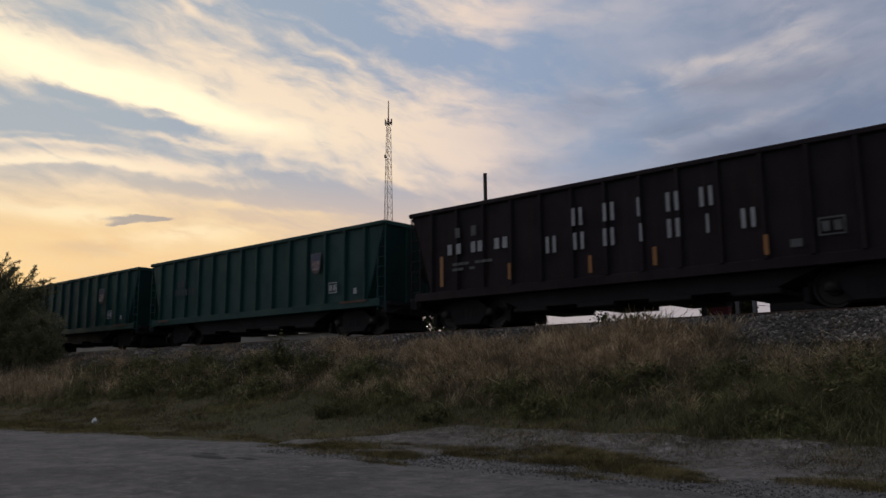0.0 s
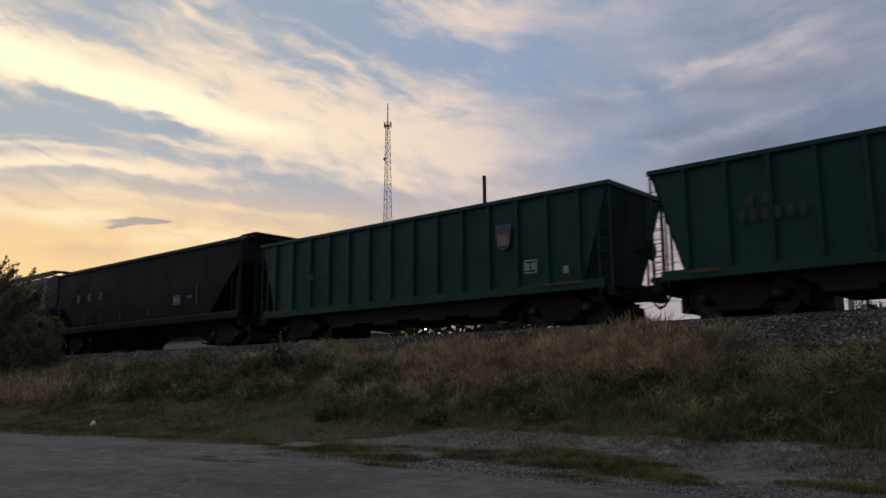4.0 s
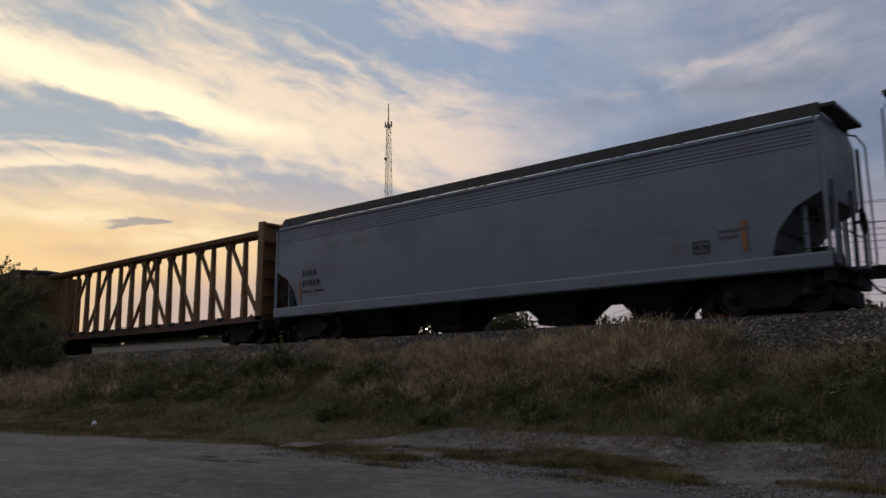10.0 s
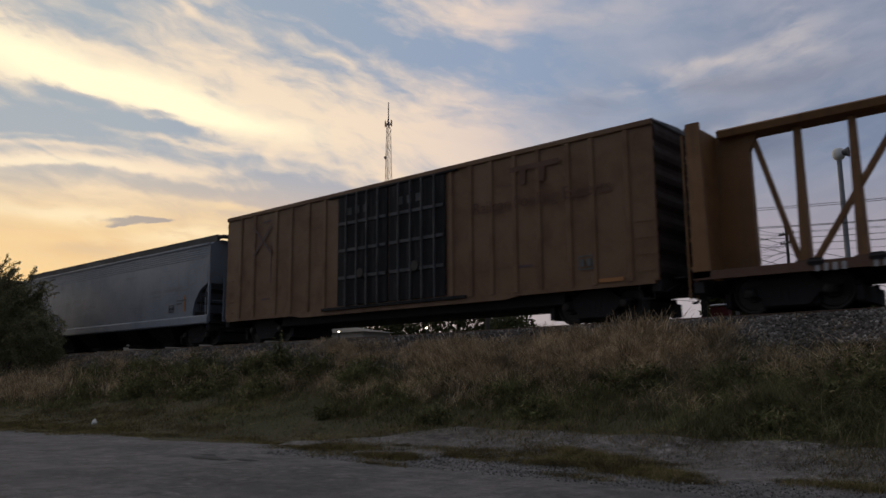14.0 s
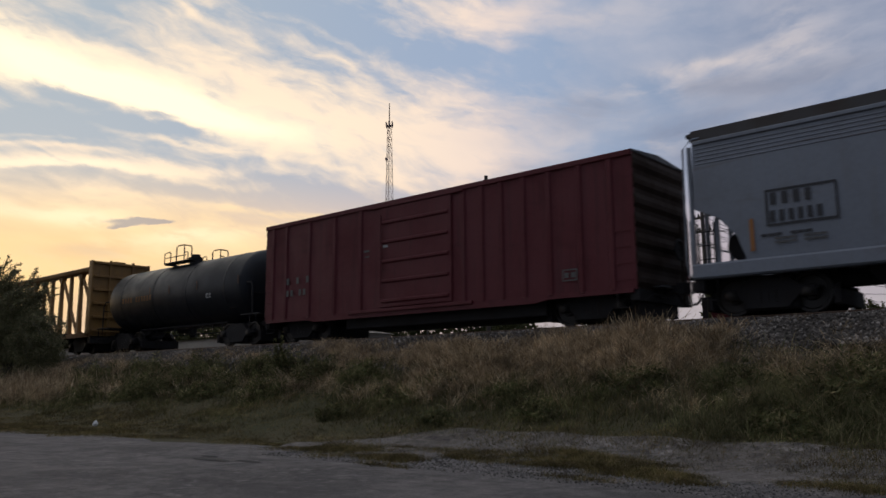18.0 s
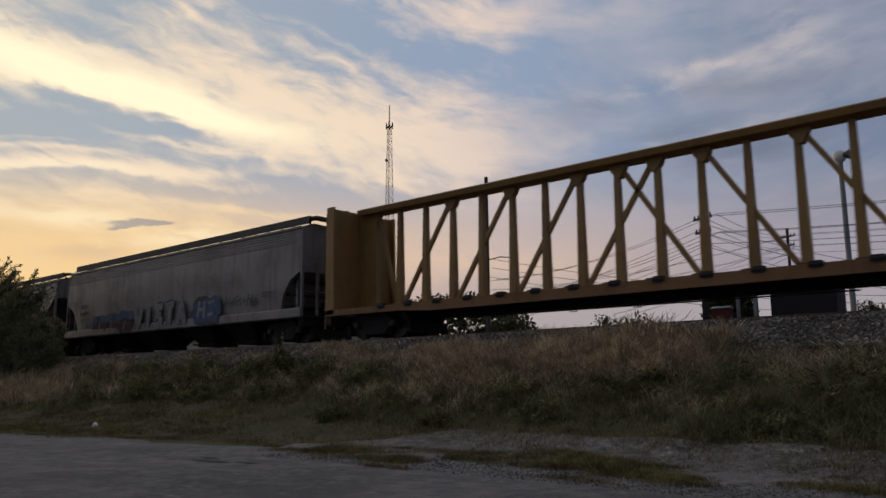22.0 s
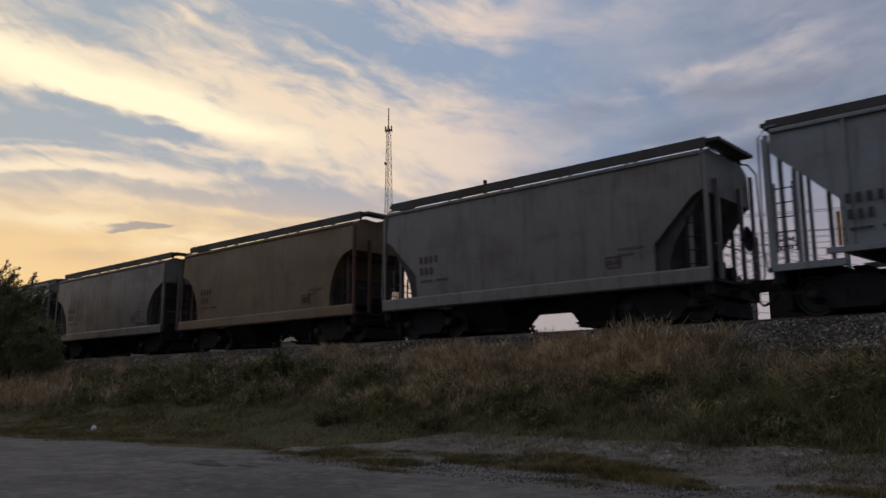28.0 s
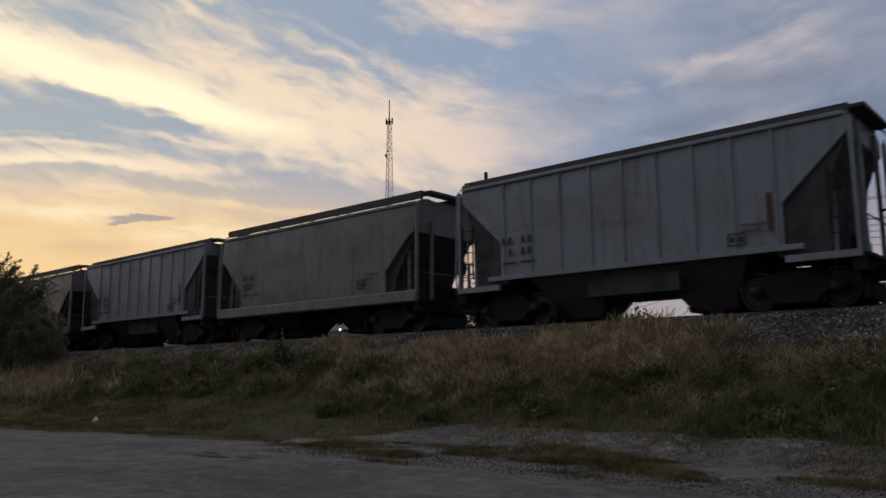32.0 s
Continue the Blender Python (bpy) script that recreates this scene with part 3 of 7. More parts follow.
    # the ends: corner posts, sloping stays, ladder, platform, brake wheel
    endpaint = endpaint or paint
    for k in (-1, 1):
        for y in (-1, 1):
            part("corner_post", Shape().box(min(k * half, k * (half - 0.08)), max(k * half, k * (half - 0.08)), y * 1.5 - 0.05, y * 1.5 + 0.05, zs, ze - 0.06), endpaint, car)
            part("stay", Shape().beam((k * (half - 0.55), y * 1.3, zs + 0.1), (k * (half - 0.55), y * 1.3, low(half - 0.55)), 0.10, 0.06), endpaint, car)
        for y in (-0.75, 0.75):
            part("end_post", Shape().box(min(k * (half - 0.03), k * (half - 0.12)), max(k * (half - 0.03), k * (half - 0.12)), y - 0.05, y + 0.05, zs + 0.1, zc + 0.4), endpaint, car)
        part("ladder", ladder(0.40, foot + 0.05, zc * 0.6 + foot * 0.4 + 0.2).mesh("ladder", GRIME), GRIME, car, at=pose(k * (half - 0.36), -1.46, 0))
        part("ladder", ladder(0.40, zs, ze - 0.1 if ribs else zs + 1.45).mesh("ladder", endpaint), endpaint, car, at=pose(k * (half + 0.0), k * 1.2, 0, 0, 0, k * 90))
        s = Shape().slab(min(k * (half - 1.25), k * (half + 0.12)), max(k * (half - 1.25), k * (half + 0.12)), -1.5, 1.5, zs + 0.02, zs + 0.10, 0.02)
        s.slab(min(k * (half - 1.9), k * half), max(k * (half - 1.9), k * half), -0.35, 0.35, zs - 0.30, zs + 0.02, 0.03)
        part("end_platform", s, GRIME, car)
        s = Shape()
        s.tube([(k * (half - 0.25), k * 1.10, ze + 0.28), (k * (half + 0.02), k * 1.24, ze + 0.22), (k * (half + 0.17), k * 1.38, ze - 0.05), (k * (half + 0.2), k * 1.42, zs + 0.5), (k * (half + 0.12), k * 1.42, zs)], 0.026)
        s.tube([(k * (half + 0.05), 1.35, zs + 0.95), (k * (half + 0.05), -1.35, zs + 0.95)], 0.02)
        part("handrail", s, endpaint, car)
        for y in (-1.5, 1.5):
            step = Shape().tube([(k * (half - 0.1), y, zs), (k * (half - 0.1), y, zs - 0.5), (k * (half - 0.55), y, zs - 0.5), (k * (half - 0.55), y, zs)], 0.02)
            part("step", step, GRIME, car)
    s = Shape().lathe([(-0.02, 0.30), (0, 0.33), (0.02, 0.30), (0.02, 0.26), (-0.02, 0.26)], "x", (half + 0.22, 0.35, zs + 1.25), 20)
    for i in range(3):
        s.beam((half + 0.22, 0.35, zs + 1.25), (half + 0.22 + 0.001, 0.35 , zs + 1.25 + 0.28), 0.03, 0.03)
    s.rod((half + 0.0, 0.35, zs + 1.25), (half + 0.22, 0.35, zs + 1.25), 0.03)
    part("brake_wheel", s, GRIME, car, smooth=True)
    s = Shape().rod((half - 1.3, 0.9, zs + 0.45), (half - 0.4, 0.9, zs + 0.45), 0.2, 12).box(half - 0.95, half - 0.5, 0.2, 0.6, zs + 0.1, zs + 0.75)
    part("air_brake_gear", s, GRIME, car)
    # roof: two walks of grating on brackets, a trough of hatch covers
    zr = zroof + zwalk
    for k in (-1, 1):
        s = Shape().slab(-half - 0.05, half - 0.12, k * 0.86 - 0.30, k * 0.86 + 0.30, zr + 0.045, zr + 0.09, 0.01)
        s.box(-half - 0.05, half - 0.12, k * 1.14 - 0.025, k * 1.14 + 0.025, zr - (0.035 if zwalk < 0.1 else 0.11 if ribs else 0.165 if L < 15 else 0.192), zr + 0.092)
        part("running_board", s, WALKM, car)
    for k in (-1, 1):
        part("end_walk", Shape().slab(k * half - 0.2, k * half + 0.2, -1.10, 1.16, zr - 0.03, zr + 0.06, 0.01), WALKM, car)
    nb = max(6, int(L / 1.6))
    br = Shape().box(-0.03, 0.03, -1.06, 1.06, zr + 0.005, zr + 0.045).box(-0.03, 0.03, -1.0, -0.94, ze + 0.1, zr - 0.04).box(-0.03, 0.03, 0.94, 1.0, ze + 0.1, zr - 0.04).mesh("walk_bracket", GALV)
    for i in range(nb):
        part("walk_bracket", br, GALV, car, at=pose(-half + 0.3 + (L - 0.6) * i / (nb - 1), 0, 0))
    nh = max(4, int(L / 2.4))
    hs = (L - 1.6) / nh
    hatch = Shape().prism_x([(-0.45, zroof + 0.0), (0.45, zroof + 0.0), (0.42, zroof + 0.05), (0.2, zroof + 0.09), (-0.2, zroof + 0.09), (-0.42, zroof + 0.05)], -hs / 2 + 0.06, hs / 2 - 0.06).mesh("hatch_cover", paint)
    for i in range(nh):
        part("hatch_cover", hatch, paint, car, at=pose(-half + 0.8 + hs * (i + 0.5), 0, 0))
    # hopper bays and outlet gates
    reach = half - 2.95
    bw = 2 * reach / bays
    top = bw * (0.49 if deep else 0.37)
    bay = Shape()
    up = foot + 0.02
    zo = 0.23
    bx = min(bw * 0.26, 0.62)
    bay.add([(-top, -1.42, up), (top, -1.42, up), (top, 1.42, up), (-top, 1.42, up), (-bx, -0.55, zo), (bx, -0.55, zo), (bx, 0.55, zo), (-bx, 0.55, zo)],
            [(0, 1, 2, 3), (7, 6, 5, 4), (0, 4, 5, 1), (1, 5, 6, 2), (2, 6, 7, 3), (3, 7, 4, 0)])
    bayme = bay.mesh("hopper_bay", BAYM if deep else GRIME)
    gate = Shape().slab(-0.6, 0.6, -0.62, 0.62, zo - 0.14, zo - 0.002, 0.03).rod((-0.45, -0.95, zo - 0.05), (-0.45, 0.95, zo - 0.05), 0.035).mesh("outlet_gate", GRIME)
    part("center_sill", Shape().slab(-half, half, -0.32, 0.32, 0.60, zs, 0.02), GRIME, car)
    for x in at_bays or [-reach + bw * (i + 0.5) for i in range(bays)]:
        part("hopper_bay", bayme, GRIME, car, at=pose(x, 0, 0))
        part("outlet_gate", gate, GRIME, car, at=pose(x, 0, 0))
    # sloping end sheets: dirt and the recess's shade are both in their colour
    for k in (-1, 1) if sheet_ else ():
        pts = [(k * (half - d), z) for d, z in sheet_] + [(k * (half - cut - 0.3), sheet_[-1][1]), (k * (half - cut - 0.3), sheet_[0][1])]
        part("slope_sheet", Shape().prism_y(pts if k < 0 else pts[::-1], -1.40, 1.40), BAYM, car, "dirty sloping end sheet, its grey darkened for shade")
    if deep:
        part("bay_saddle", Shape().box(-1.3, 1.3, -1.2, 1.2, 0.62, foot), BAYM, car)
    for k in (-1, 1):
        part("end_bay", Shape().prism_y([(k * (half - 1.1), zs + 0.5), (k * (reach + 0.02), foot + 0.4), (k * (reach + 0.02), zs - 0.05), (k * (half - 2.3), zs)][::-k], -0.5, 0.5), GRIME, car)
    running_gear(car, L, 1.55)
    underparts(car, half, zs)
    return car


# ---------------------------------------------------------------- open hoppers
def open_hopper(label, L, paint, group="open hopper cars"):
    car = thing("open_hopper_car", label, "hopper car", group=group)
    half, zs, zt, wide = L / 2, 1.04, 3.66, 1.52
    inset = 0.84
    for k in (-1, 1):
        s = Shape().prism_y([(-half + inset, zs), (half - inset, zs), (half - 0.03, zt), (-half + 0.03, zt)], min(k * wide, k * (wide - 0.02)), max(k * wide, k * (wide - 0.02)))
        part("side_sheet", s, paint, car)
        s = Shape().slab(-half, half, k * wide - 0.09, k * wide + 0.07, zt - 0.08, zt + 0.05, 0.02)
        part("top_rail", s, paint, car)
        s = Shape().slab(-half + 0.25, half - 0.25, k * wide - 0.06, k * wide + 0.09, zs - 0.16, zs + 0.10, 0.02)
        part("side_sill", s, paint, car)
    rib = Shape().prism_z([(-0.075, 0), (-0.045, -0.11), (0.045, -0.11), (0.075, 0)], zs + 0.1, zt - 0.08).mesh("side_post", paint)
    n = 14
    for i in range(n):
        x = (-half + inset + 0.12) + (L - 2 * inset - 0.24) * i / (n - 1)
        for f in (0, 180):
            part("side_post", rib, paint, car, at=pose(x, (-1 if f == 0 else 1) * wide, 0, 0, 0, f))
    for k in (-1, 1):
        s = Shape().add([(k * (half - 0.05), -wide, zt), (k * (half - 0.05), wide, zt), (k * (half - inset), wide, zs), (k * (half - inset), -wide, zs),
                         (k * (half - 0.10), -wide, zt), (k * (half - 0.10), wide, zt), (k * (half - inset - 0.05), wide, zs), (k * (half - inset - 0.05), -wide, zs)],
                        [(0, 1, 2, 3), (7, 6, 5, 4), (0, 4, 5, 1), (1, 5, 6, 2), (2, 6, 7, 3), (3, 7, 4, 0)])
        part("end_sheet", s, paint, car)
        part("end_rail", Shape().box(min(k * half, k * (half - 0.12)), max(k * half, k * (half - 0.12)), -wide + 0.1, wide - 0.1, zt - 0.08, zt + 0.05), paint, car)
        for y in (-0.5, 0.5, 1.46):
            part("end_post", Shape().box(min(k * (half - 0.03), k * (half - 0.08)), max(k * (half - 0.03), k * (half - 0.08)), y - 0.025, y + 0.025, zs - 0.1, zt - 0.08), paint, car)
        part("ladder", ladder(0.36, zs - 0.3, zt - 0.1), paint, car, at=pose(k * (half - 0.22), -wide + 0.08, 0))
        part("ladder", ladder(0.36, zs - 0.3, zt - 0.1), paint, car, at=pose(k * (half - 0.22), wide + 0.06, 0))
        s = Shape().slab(min(k * (half - 1.6), k * (half + 0.1)), max(k * (half - 1.6), k * (half + 0.1)), -1.45, 1.45, zs - 0.14, zs - 0.02, 0.02)
        part("end_platform", s, GRIME, car)
    s = Shape().lathe([(-0.02, 0.30), (0, 0.33), (0.02, 0.30), (0.02, 0.26), (-0.02, 0.26)], "x", (half + 0.16, 0.3, zs + 1.0), 20)
    s.rod((half - 0.3, 0.3, zs + 1.0), (half + 0.16, 0.3, zs + 1.0), 0.03)
    part("brake_wheel", s, GRIME, car, smooth=True)
    part("load", Shape().prism_x([(-wide + 0.03, zt - 0.5), (wide - 0.03, zt - 0.5), (wide * 0.4, zt - 0.22), (-wide * 0.4, zt - 0.22)], -half + 0.4, half - 0.4), GRIME, car)
    part("floor", Shape().box(-half + inset, half - inset, -wide + 0.03, wide - 0.03, zs + 0.02, zs + 0.10), GRIME, car)
    part("center_sill", Shape().slab(-half, half, -0.3, 0.3, 0.72, zs - 0.02, 0.03), GRIME, car)
    reach = half - 3.0
    part("bay_sheet", Shape().prism_y([(-reach, zs - 0.15), (reach, zs - 0.15), (reach - 1.0, 0.48), (-reach + 1.0, 0.48)], -1.25, 1.25), GRIME, car)
    for i in range(4):
        x = -reach + 1.4 + (2 * reach - 2.8) * i / 3
        part("outlet_gate", Shape().slab(x - 0.55, x + 0.55, -1.3, 1.3, 0.36, 0.50, 0.03), GRIME, car)
    running_gear(car, L, 1.95, -0.06)
    underparts(car, half, zs - 0.1)
    return car


# ---------------------------------------------------------------- box cars
def corrugated_end(wide, z0, z1, n, depth=0.06):
    """One pressed sheet with n swellings across."""
    h = (z1 - z0) / n
    line = []
    for i in range(n):
        a = z0 + i * h
        line += [(0.0, a), (0.0, a + 0.06), (depth, a + h * 0.35), (depth, a + h * 0.6), (0.0, a + h - 0.06)]
    line.append((0.0, z1))
    return Shape().prism_y(line + [(-0.03, z1), (-0.03, z0)], -wide, wide)


def box_car(label, L, paint, zs, ze, zroof, posts, doors, sill, doorpaint, under=(0.52, -3.2), overhang=2.1, group="box cars"):
    """doors: (x0, x1) spans; posts: the places of the side posts; sill: (x0, x1, depth) of the side sill's belly."""
    car = thing("box_car", label, "box car", group=group)
    half, wide = L / 2, 1.53
    for k in (-1, 1):
        part("side_wall", Shape().slab(-half, half, min(k * wide, k * (wide - 0.08)), max(k * wide, k * (wide - 0.08)), zs, ze, 0.01), paint, car)
        a, b, d = sill
        part("side_sill", Shape().prism_y([(-half + 0.1, zs + 0.06), (half - 0.1, zs + 0.06), (half - 0.1, zs - 0.08), (b + 0.5, zs - 0.08), (b, zs - d), (a, zs - d), (a - 0.5, zs - 0.08), (-half + 0.1, zs - 0.08)],
                                          min(k * (wide + 0.02), k * (wide - 0.07)), max(k * (wide + 0.02), k * (wide - 0.07))), paint, car)
        part("top_rail", Shape().slab(-half, half, k * wide - 0.06, k * wide + 0.035, ze - 0.10, ze + 0.05, 0.015), paint, car)
    post = Shape().prism_z([(-0.10, 0.0), (-0.06, -0.055), (0.06, -0.055), (0.10, 0.0)], zs + 0.02, ze - 0.10).mesh("side_post", paint)
    for x in posts:
        for f in (0, 180):
            part("side_post", post, paint, car, at=pose(x, (-1 if f == 0 else 1) * wide, 0, 0, 0, f))
    ring = [(-wide - 0.02, ze + 0.02), (-wide - 0.02, ze + 0.06), (0, zroof), (wide + 0.02, ze + 0.06), (wide + 0.02, ze + 0.02)]
    part("roof", Shape().prism_x(ring, -half - 0.02, half + 0.02), GALV, car)
    n = int(L / 1.2)
    rr = Shape().add([(-0.03, -wide, ze + 0.06), (0.03, -wide, ze + 0.06), (0.03, 0, zroof + 0.03), (-0.03, 0, zroof + 0.03), (0.03, wide, ze + 0.06), (-0.03, wide, ze + 0.06),
                      (-0.03, -wide, ze + 0.03), (0.03, -wide, ze + 0.03), (0.03, 0, zroof), (-0.03, 0, zroof), (0.03, wide, ze + 0.03), (-0.03, wide, ze + 0.03)],
                     [(0, 1, 2, 3), (3, 2, 4, 5), (0, 6, 7, 1), (0, 3, 9, 6), (1, 7, 8, 2), (3, 5, 11, 9), (2, 8, 10, 4), (4, 10, 11, 5)]).mesh("roof_rib", GALV)
    for i in range(n):
        part("roof_rib", rr, GALV, car, at=pose(-half + 0.5 + (L - 1) * i / (n - 1), 0, 0))
    # end walls take the darker paint, the shade being in its colour
    end = corrugated_end(wide - 0.02, zs, ze + 0.02, 7).mesh("end_wall", ENDM)
    for k in (-1, 1):
        part("end_wall", end, paint, car, at=pose(k * (half - 0.005), 0, 0, 0, 0, 0 if k > 0 else 180))
        for i in range(4):
            z = zs + 0.25 + 0.42 * i
            part("grab_iron", Shape().tube([(k * (half - 0.52), -wide, z), (k * (half - 0.52), -wide - 0.07, z), (k * (half - 0.14), -wide - 0.07, z), (k * (half - 0.14), -wide, z)], 0.012, 5), paint, car)
        part("step", Shape().tube([(k * (half - 0.14), -wide, zs), (k * (half - 0.14), -wide, zs - 0.45), (k * (half - 0.55), -wide, zs - 0.45), (k * (half - 0.55), -wide, zs)], 0.02), GRIME, car)
        part("ladder", ladder(0.42, zs - 0.3, zs + 2.2), ENDM, car, at=pose(k * (half + 0.04), k * 1.15, 0, 0, 0, k * 90))
        part("end_platform", Shape().box(min(k * half, k * (half + 0.28)), max(k * half, k * (half + 0.28)), -0.7, 0.7, zs + 0.1, zs + 0.14), GALV, car)
    s = Shape().lathe([(-0.02, 0.28), (0, 0.31), (0.02, 0.28), (0.02, 0.24), (-0.02, 0.24)], "x", (half + 0.25, 0.5, zs + 1.2), 20)
    s.rod((half, 0.5, zs + 1.2), (half + 0.25, 0.5, zs + 1.2), 0.03)
    part("brake_wheel", s, GRIME, car, smooth=True)
    for k in (-1, 1):
        for x0, x1 in doors:
            y0 = k * (wide + 0.06)
            s = Shape().slab(x0, x1, min(y0, k * (wide + 0.001)), max(y0, k * (wide + 0.001)), zs + 0.12, ze - 0.16, 0.01)
            door = part("door", s, doorpaint, car)
            w = x1 - x0
            if w < 2.8:      # plug door: lock rods and stiffeners
                for i in range(3):
                    z = zs + 0.12 + (ze - zs - 0.3) * (i + 1) / 4
                    part("stiffener", Shape().box(x0 + 0.06, x1 - 0.06, min(y0, y0 + k * 0.04), max(y0, y0 + k * 0.04), z - 0.05, z + 0.05), WORNROD, door)
                for f in (0.2, 0.42, 0.62, 0.84):
                    part("lock_rod", Shape().rod((x0 + w * f, y0 + k * 0.07, zs + 0.05), (x0 + w * f, y0 + k * 0.07, ze - 0.12), 0.032), WORNROD, door)
                part("handle", Shape().lathe([(0, 0.16), (0.03, 0.18), (0.05, 0.16)], "y", (x0 + w * 0.5, y0 + k * 0.09, zs + 1.15), 14), STEEL, door)
            else:            # sliding door: pressed panels
                for i in range(5):
                    z = zs + 0.25 + (ze - zs - 0.6) * i / 4.6
                    part("pressed_rib", Shape().prism_x([(y0, z), (y0 + k * 0.05, z + 0.04), (y0 + k * 0.05, z + 0.10), (y0, z + 0.14)], x0 + 0.12, x1 - 0.12), doorpaint, door)
                part("handle", Shape().rod((x0 + 0.1, y0 + k * 0.06, zs + 0.4), (x0 + 0.1, y0 + k * 0.06, ze - 0.4), 0.025), doorpaint, door)
        a, b = min(d[0] for d in doors), max(d[1] for d in doors)
        part("door_rail", Shape().slab(a - 1.5 if b - a < 3.5 else a - 0.8, b + 0.8, k * (wide + 0.06) - 0.04, k * (wide + 0.06) + 0.04, zs - 0.02, zs + 0.08, 0.01), doorpaint, car)
        part("door_rail", Shape().slab(a - 0.5, b + 0.5, k * (wide + 0.05) - 0.04, k * (wide + 0.05) + 0.04, ze - 0.15, ze - 0.08, 0.01), doorpaint, car)
    part("floor", Shape().box(-half + 0.05, half - 0.05, -wide + 0.09, wide - 0.09, zs - 0.02, zs + 0.05), GRIME, car)
    part("center_sill", Shape().slab(-half, half, -0.33, 0.33, 0.72, zs - 0.03, 0.03), GRIME, car)
    for i in range(6):
        x = -half + 2.8 + (L - 5.6) * i / 5
        part("cross_bearer", Shape().prism_x([(-1.4, zs - 0.03), (1.4, zs - 0.03), (0.4, 0.70), (-0.4, 0.70)], x - 0.06, x + 0.06), GRIME, car)
    part("underframe", Shape().slab(-half - under[1], half - 3.0, -1.15, 1.15, under[0], zs - 0.04, 0.03), GRIME, car)
    part("air_tank", Shape().rod((0.4, 0.85, 0.75), (1.6, 0.85, 0.75), 0.2, 12), GRIME, car)
    running_gear(car, L, overhang)
    underparts(car, half, zs)
    return car


# ---------------------------------------------------------------- centre-beam flat cars
def centerbeam_car(label, L, paint, sillpaint, group="centre-beam flat cars"):
    car = thing("centerbeam_flat_car", label, "flat car", group=group)
    half, zd, zt, wide = L / 2, 0.98, 4.68, 1.5
    part("deck", Shape().prism_x([(-wide, zd - 0.08), (wide, zd - 0.08), (wide, zd), (0.25, zd + 0.10), (-0.25, zd + 0.10), (-wide, zd)], -half + 0.35, half - 0.35), RUSTY, car)
    for k in (-1, 1):
        part("side_sill", Shape().prism_y([(-half, zd + 0.04), (half, zd + 0.04), (half, zd - 0.16), (half - 3.6, zd - 0.18), (half - 5, zd - 0.26), (-half + 5, zd - 0.26), (-half + 3.6, zd - 0.18), (-half, zd - 0.16)],
                                          k * wide - 0.05, k * wide + 0.05), sillpaint, car)
    part("center_sill", Shape().slab(-half, half, -0.35, 0.35, 0.60, zd - 0.09, 0.03), GRIME, car)
    for i in range(9):
        x = -half + 3.6 + (L - 7.2) * i / 8
        part("cross_bearer", Shape().prism_x([(-wide + 0.05, zd - 0.09), (wide - 0.05, zd - 0.09), (0.4, 0.60), (-0.4, 0.60)], x - 0.05, x + 0.05), GRIME, car)
    part("top_chord", Shape().prism_x([(-0.34, zt - 0.14), (0.34, zt - 0.14), (0.40, zt + 0.02), (0.30, zt + 0.08), (-0.30, zt + 0.08), (-0.40, zt + 0.02)], -half + 0.3, half - 0.3), paint, car)
    n = 16
    p0 = half - 2.15
    px = [-p0 + 2 * p0 * i / (n - 1) for i in range(n)]
    z0, z1 = zd + 0.08, zt - 0.17
    post = Shape().add([(-0.12, -0.12, z0), (0.12, -0.12, z0), (0.12, 0.12, z0), (-0.12, 0.12, z0), (-0.075, -0.08, z1), (0.075, -0.08, z1), (0.075, 0.08, z1), (-0.075, 0.08, z1)],
                       [(3, 2, 1, 0), (4, 5, 6, 7), (0, 1, 5, 4), (1, 2, 6, 5), (2, 3, 7, 6), (3, 0, 4, 7)]).mesh("post", paint)
    for x in px:
        part("post", post, paint, car, at=pose(x, 0, 0))
    gusset = Shape().prism_y([(-0.26, z1 + 0.01), (0.26, z1 + 0.01), (0.20, z1 - 0.16), (0.04, z1 - 0.36), (-0.10, z1 - 0.36), (-0.22, z1 - 0.12)], -0.12, 0.12).mesh("gusset", paint)
    pairs = [(0, 2), (2, 4), (4, 6), (6, 8), (9, 7), (11, 9), (13, 11), (15, 13)]
    for a, b in pairs:
        d = 1 if b > a else -1
        part("diagonal", Shape().beam((px[a] + d * 0.12, 0, z0 + 0.05), (px[b] - d * 0.12, 0, z1 - 0.05), 0.13, 0.12), paint, car)
        part("gusset", gusset, paint, car, at=pose(px[b] - d * 0.05, 0, 0, 0, 0, 0 if d > 0 else 180))
    for k in (-1, 1):
        part("diagonal", Shape().beam((k * (p0 + 0.12), 0, z0 + 0.05), (k * (half - 1.12), 0, z1 - 0.12), 0.12, 0.12), paint, car)
        # bulkhead: sheet, deep side flanges, ribs on the outer face
        xa, xb = k * (half - 0.04), k * (half - 0.16)
        bulk = part("bulkhead", Shape().box(min(xa, xb), max(xa, xb), -wide, wide, zd - 0.1, zt - 0.02), paint, car)
        for y in (-1, 1):
            x1, x2, x3 = k * (half + 0.0), k * (half - 0.42), k * (half - 0.34)
            part("side_flange", Shape().prism_y([(x1, zd - 0.12), (x2, zd - 0.12), (x3, zt - 0.4), (x3, zt), (x1, zt)], y * wide - 0.05, y * wide + 0.05), paint, bulk)
        part("web_plate", Shape().prism_y([(k * (half - 0.16), zd), (k * (half - 1.05), zd + 0.05), (k * (half - 1.0), zt - 0.55), (k * (half - 1.2), zt - 0.16), (k * (half - 0.16), zt - 0.05)], -0.10, 0.10), paint, bulk)
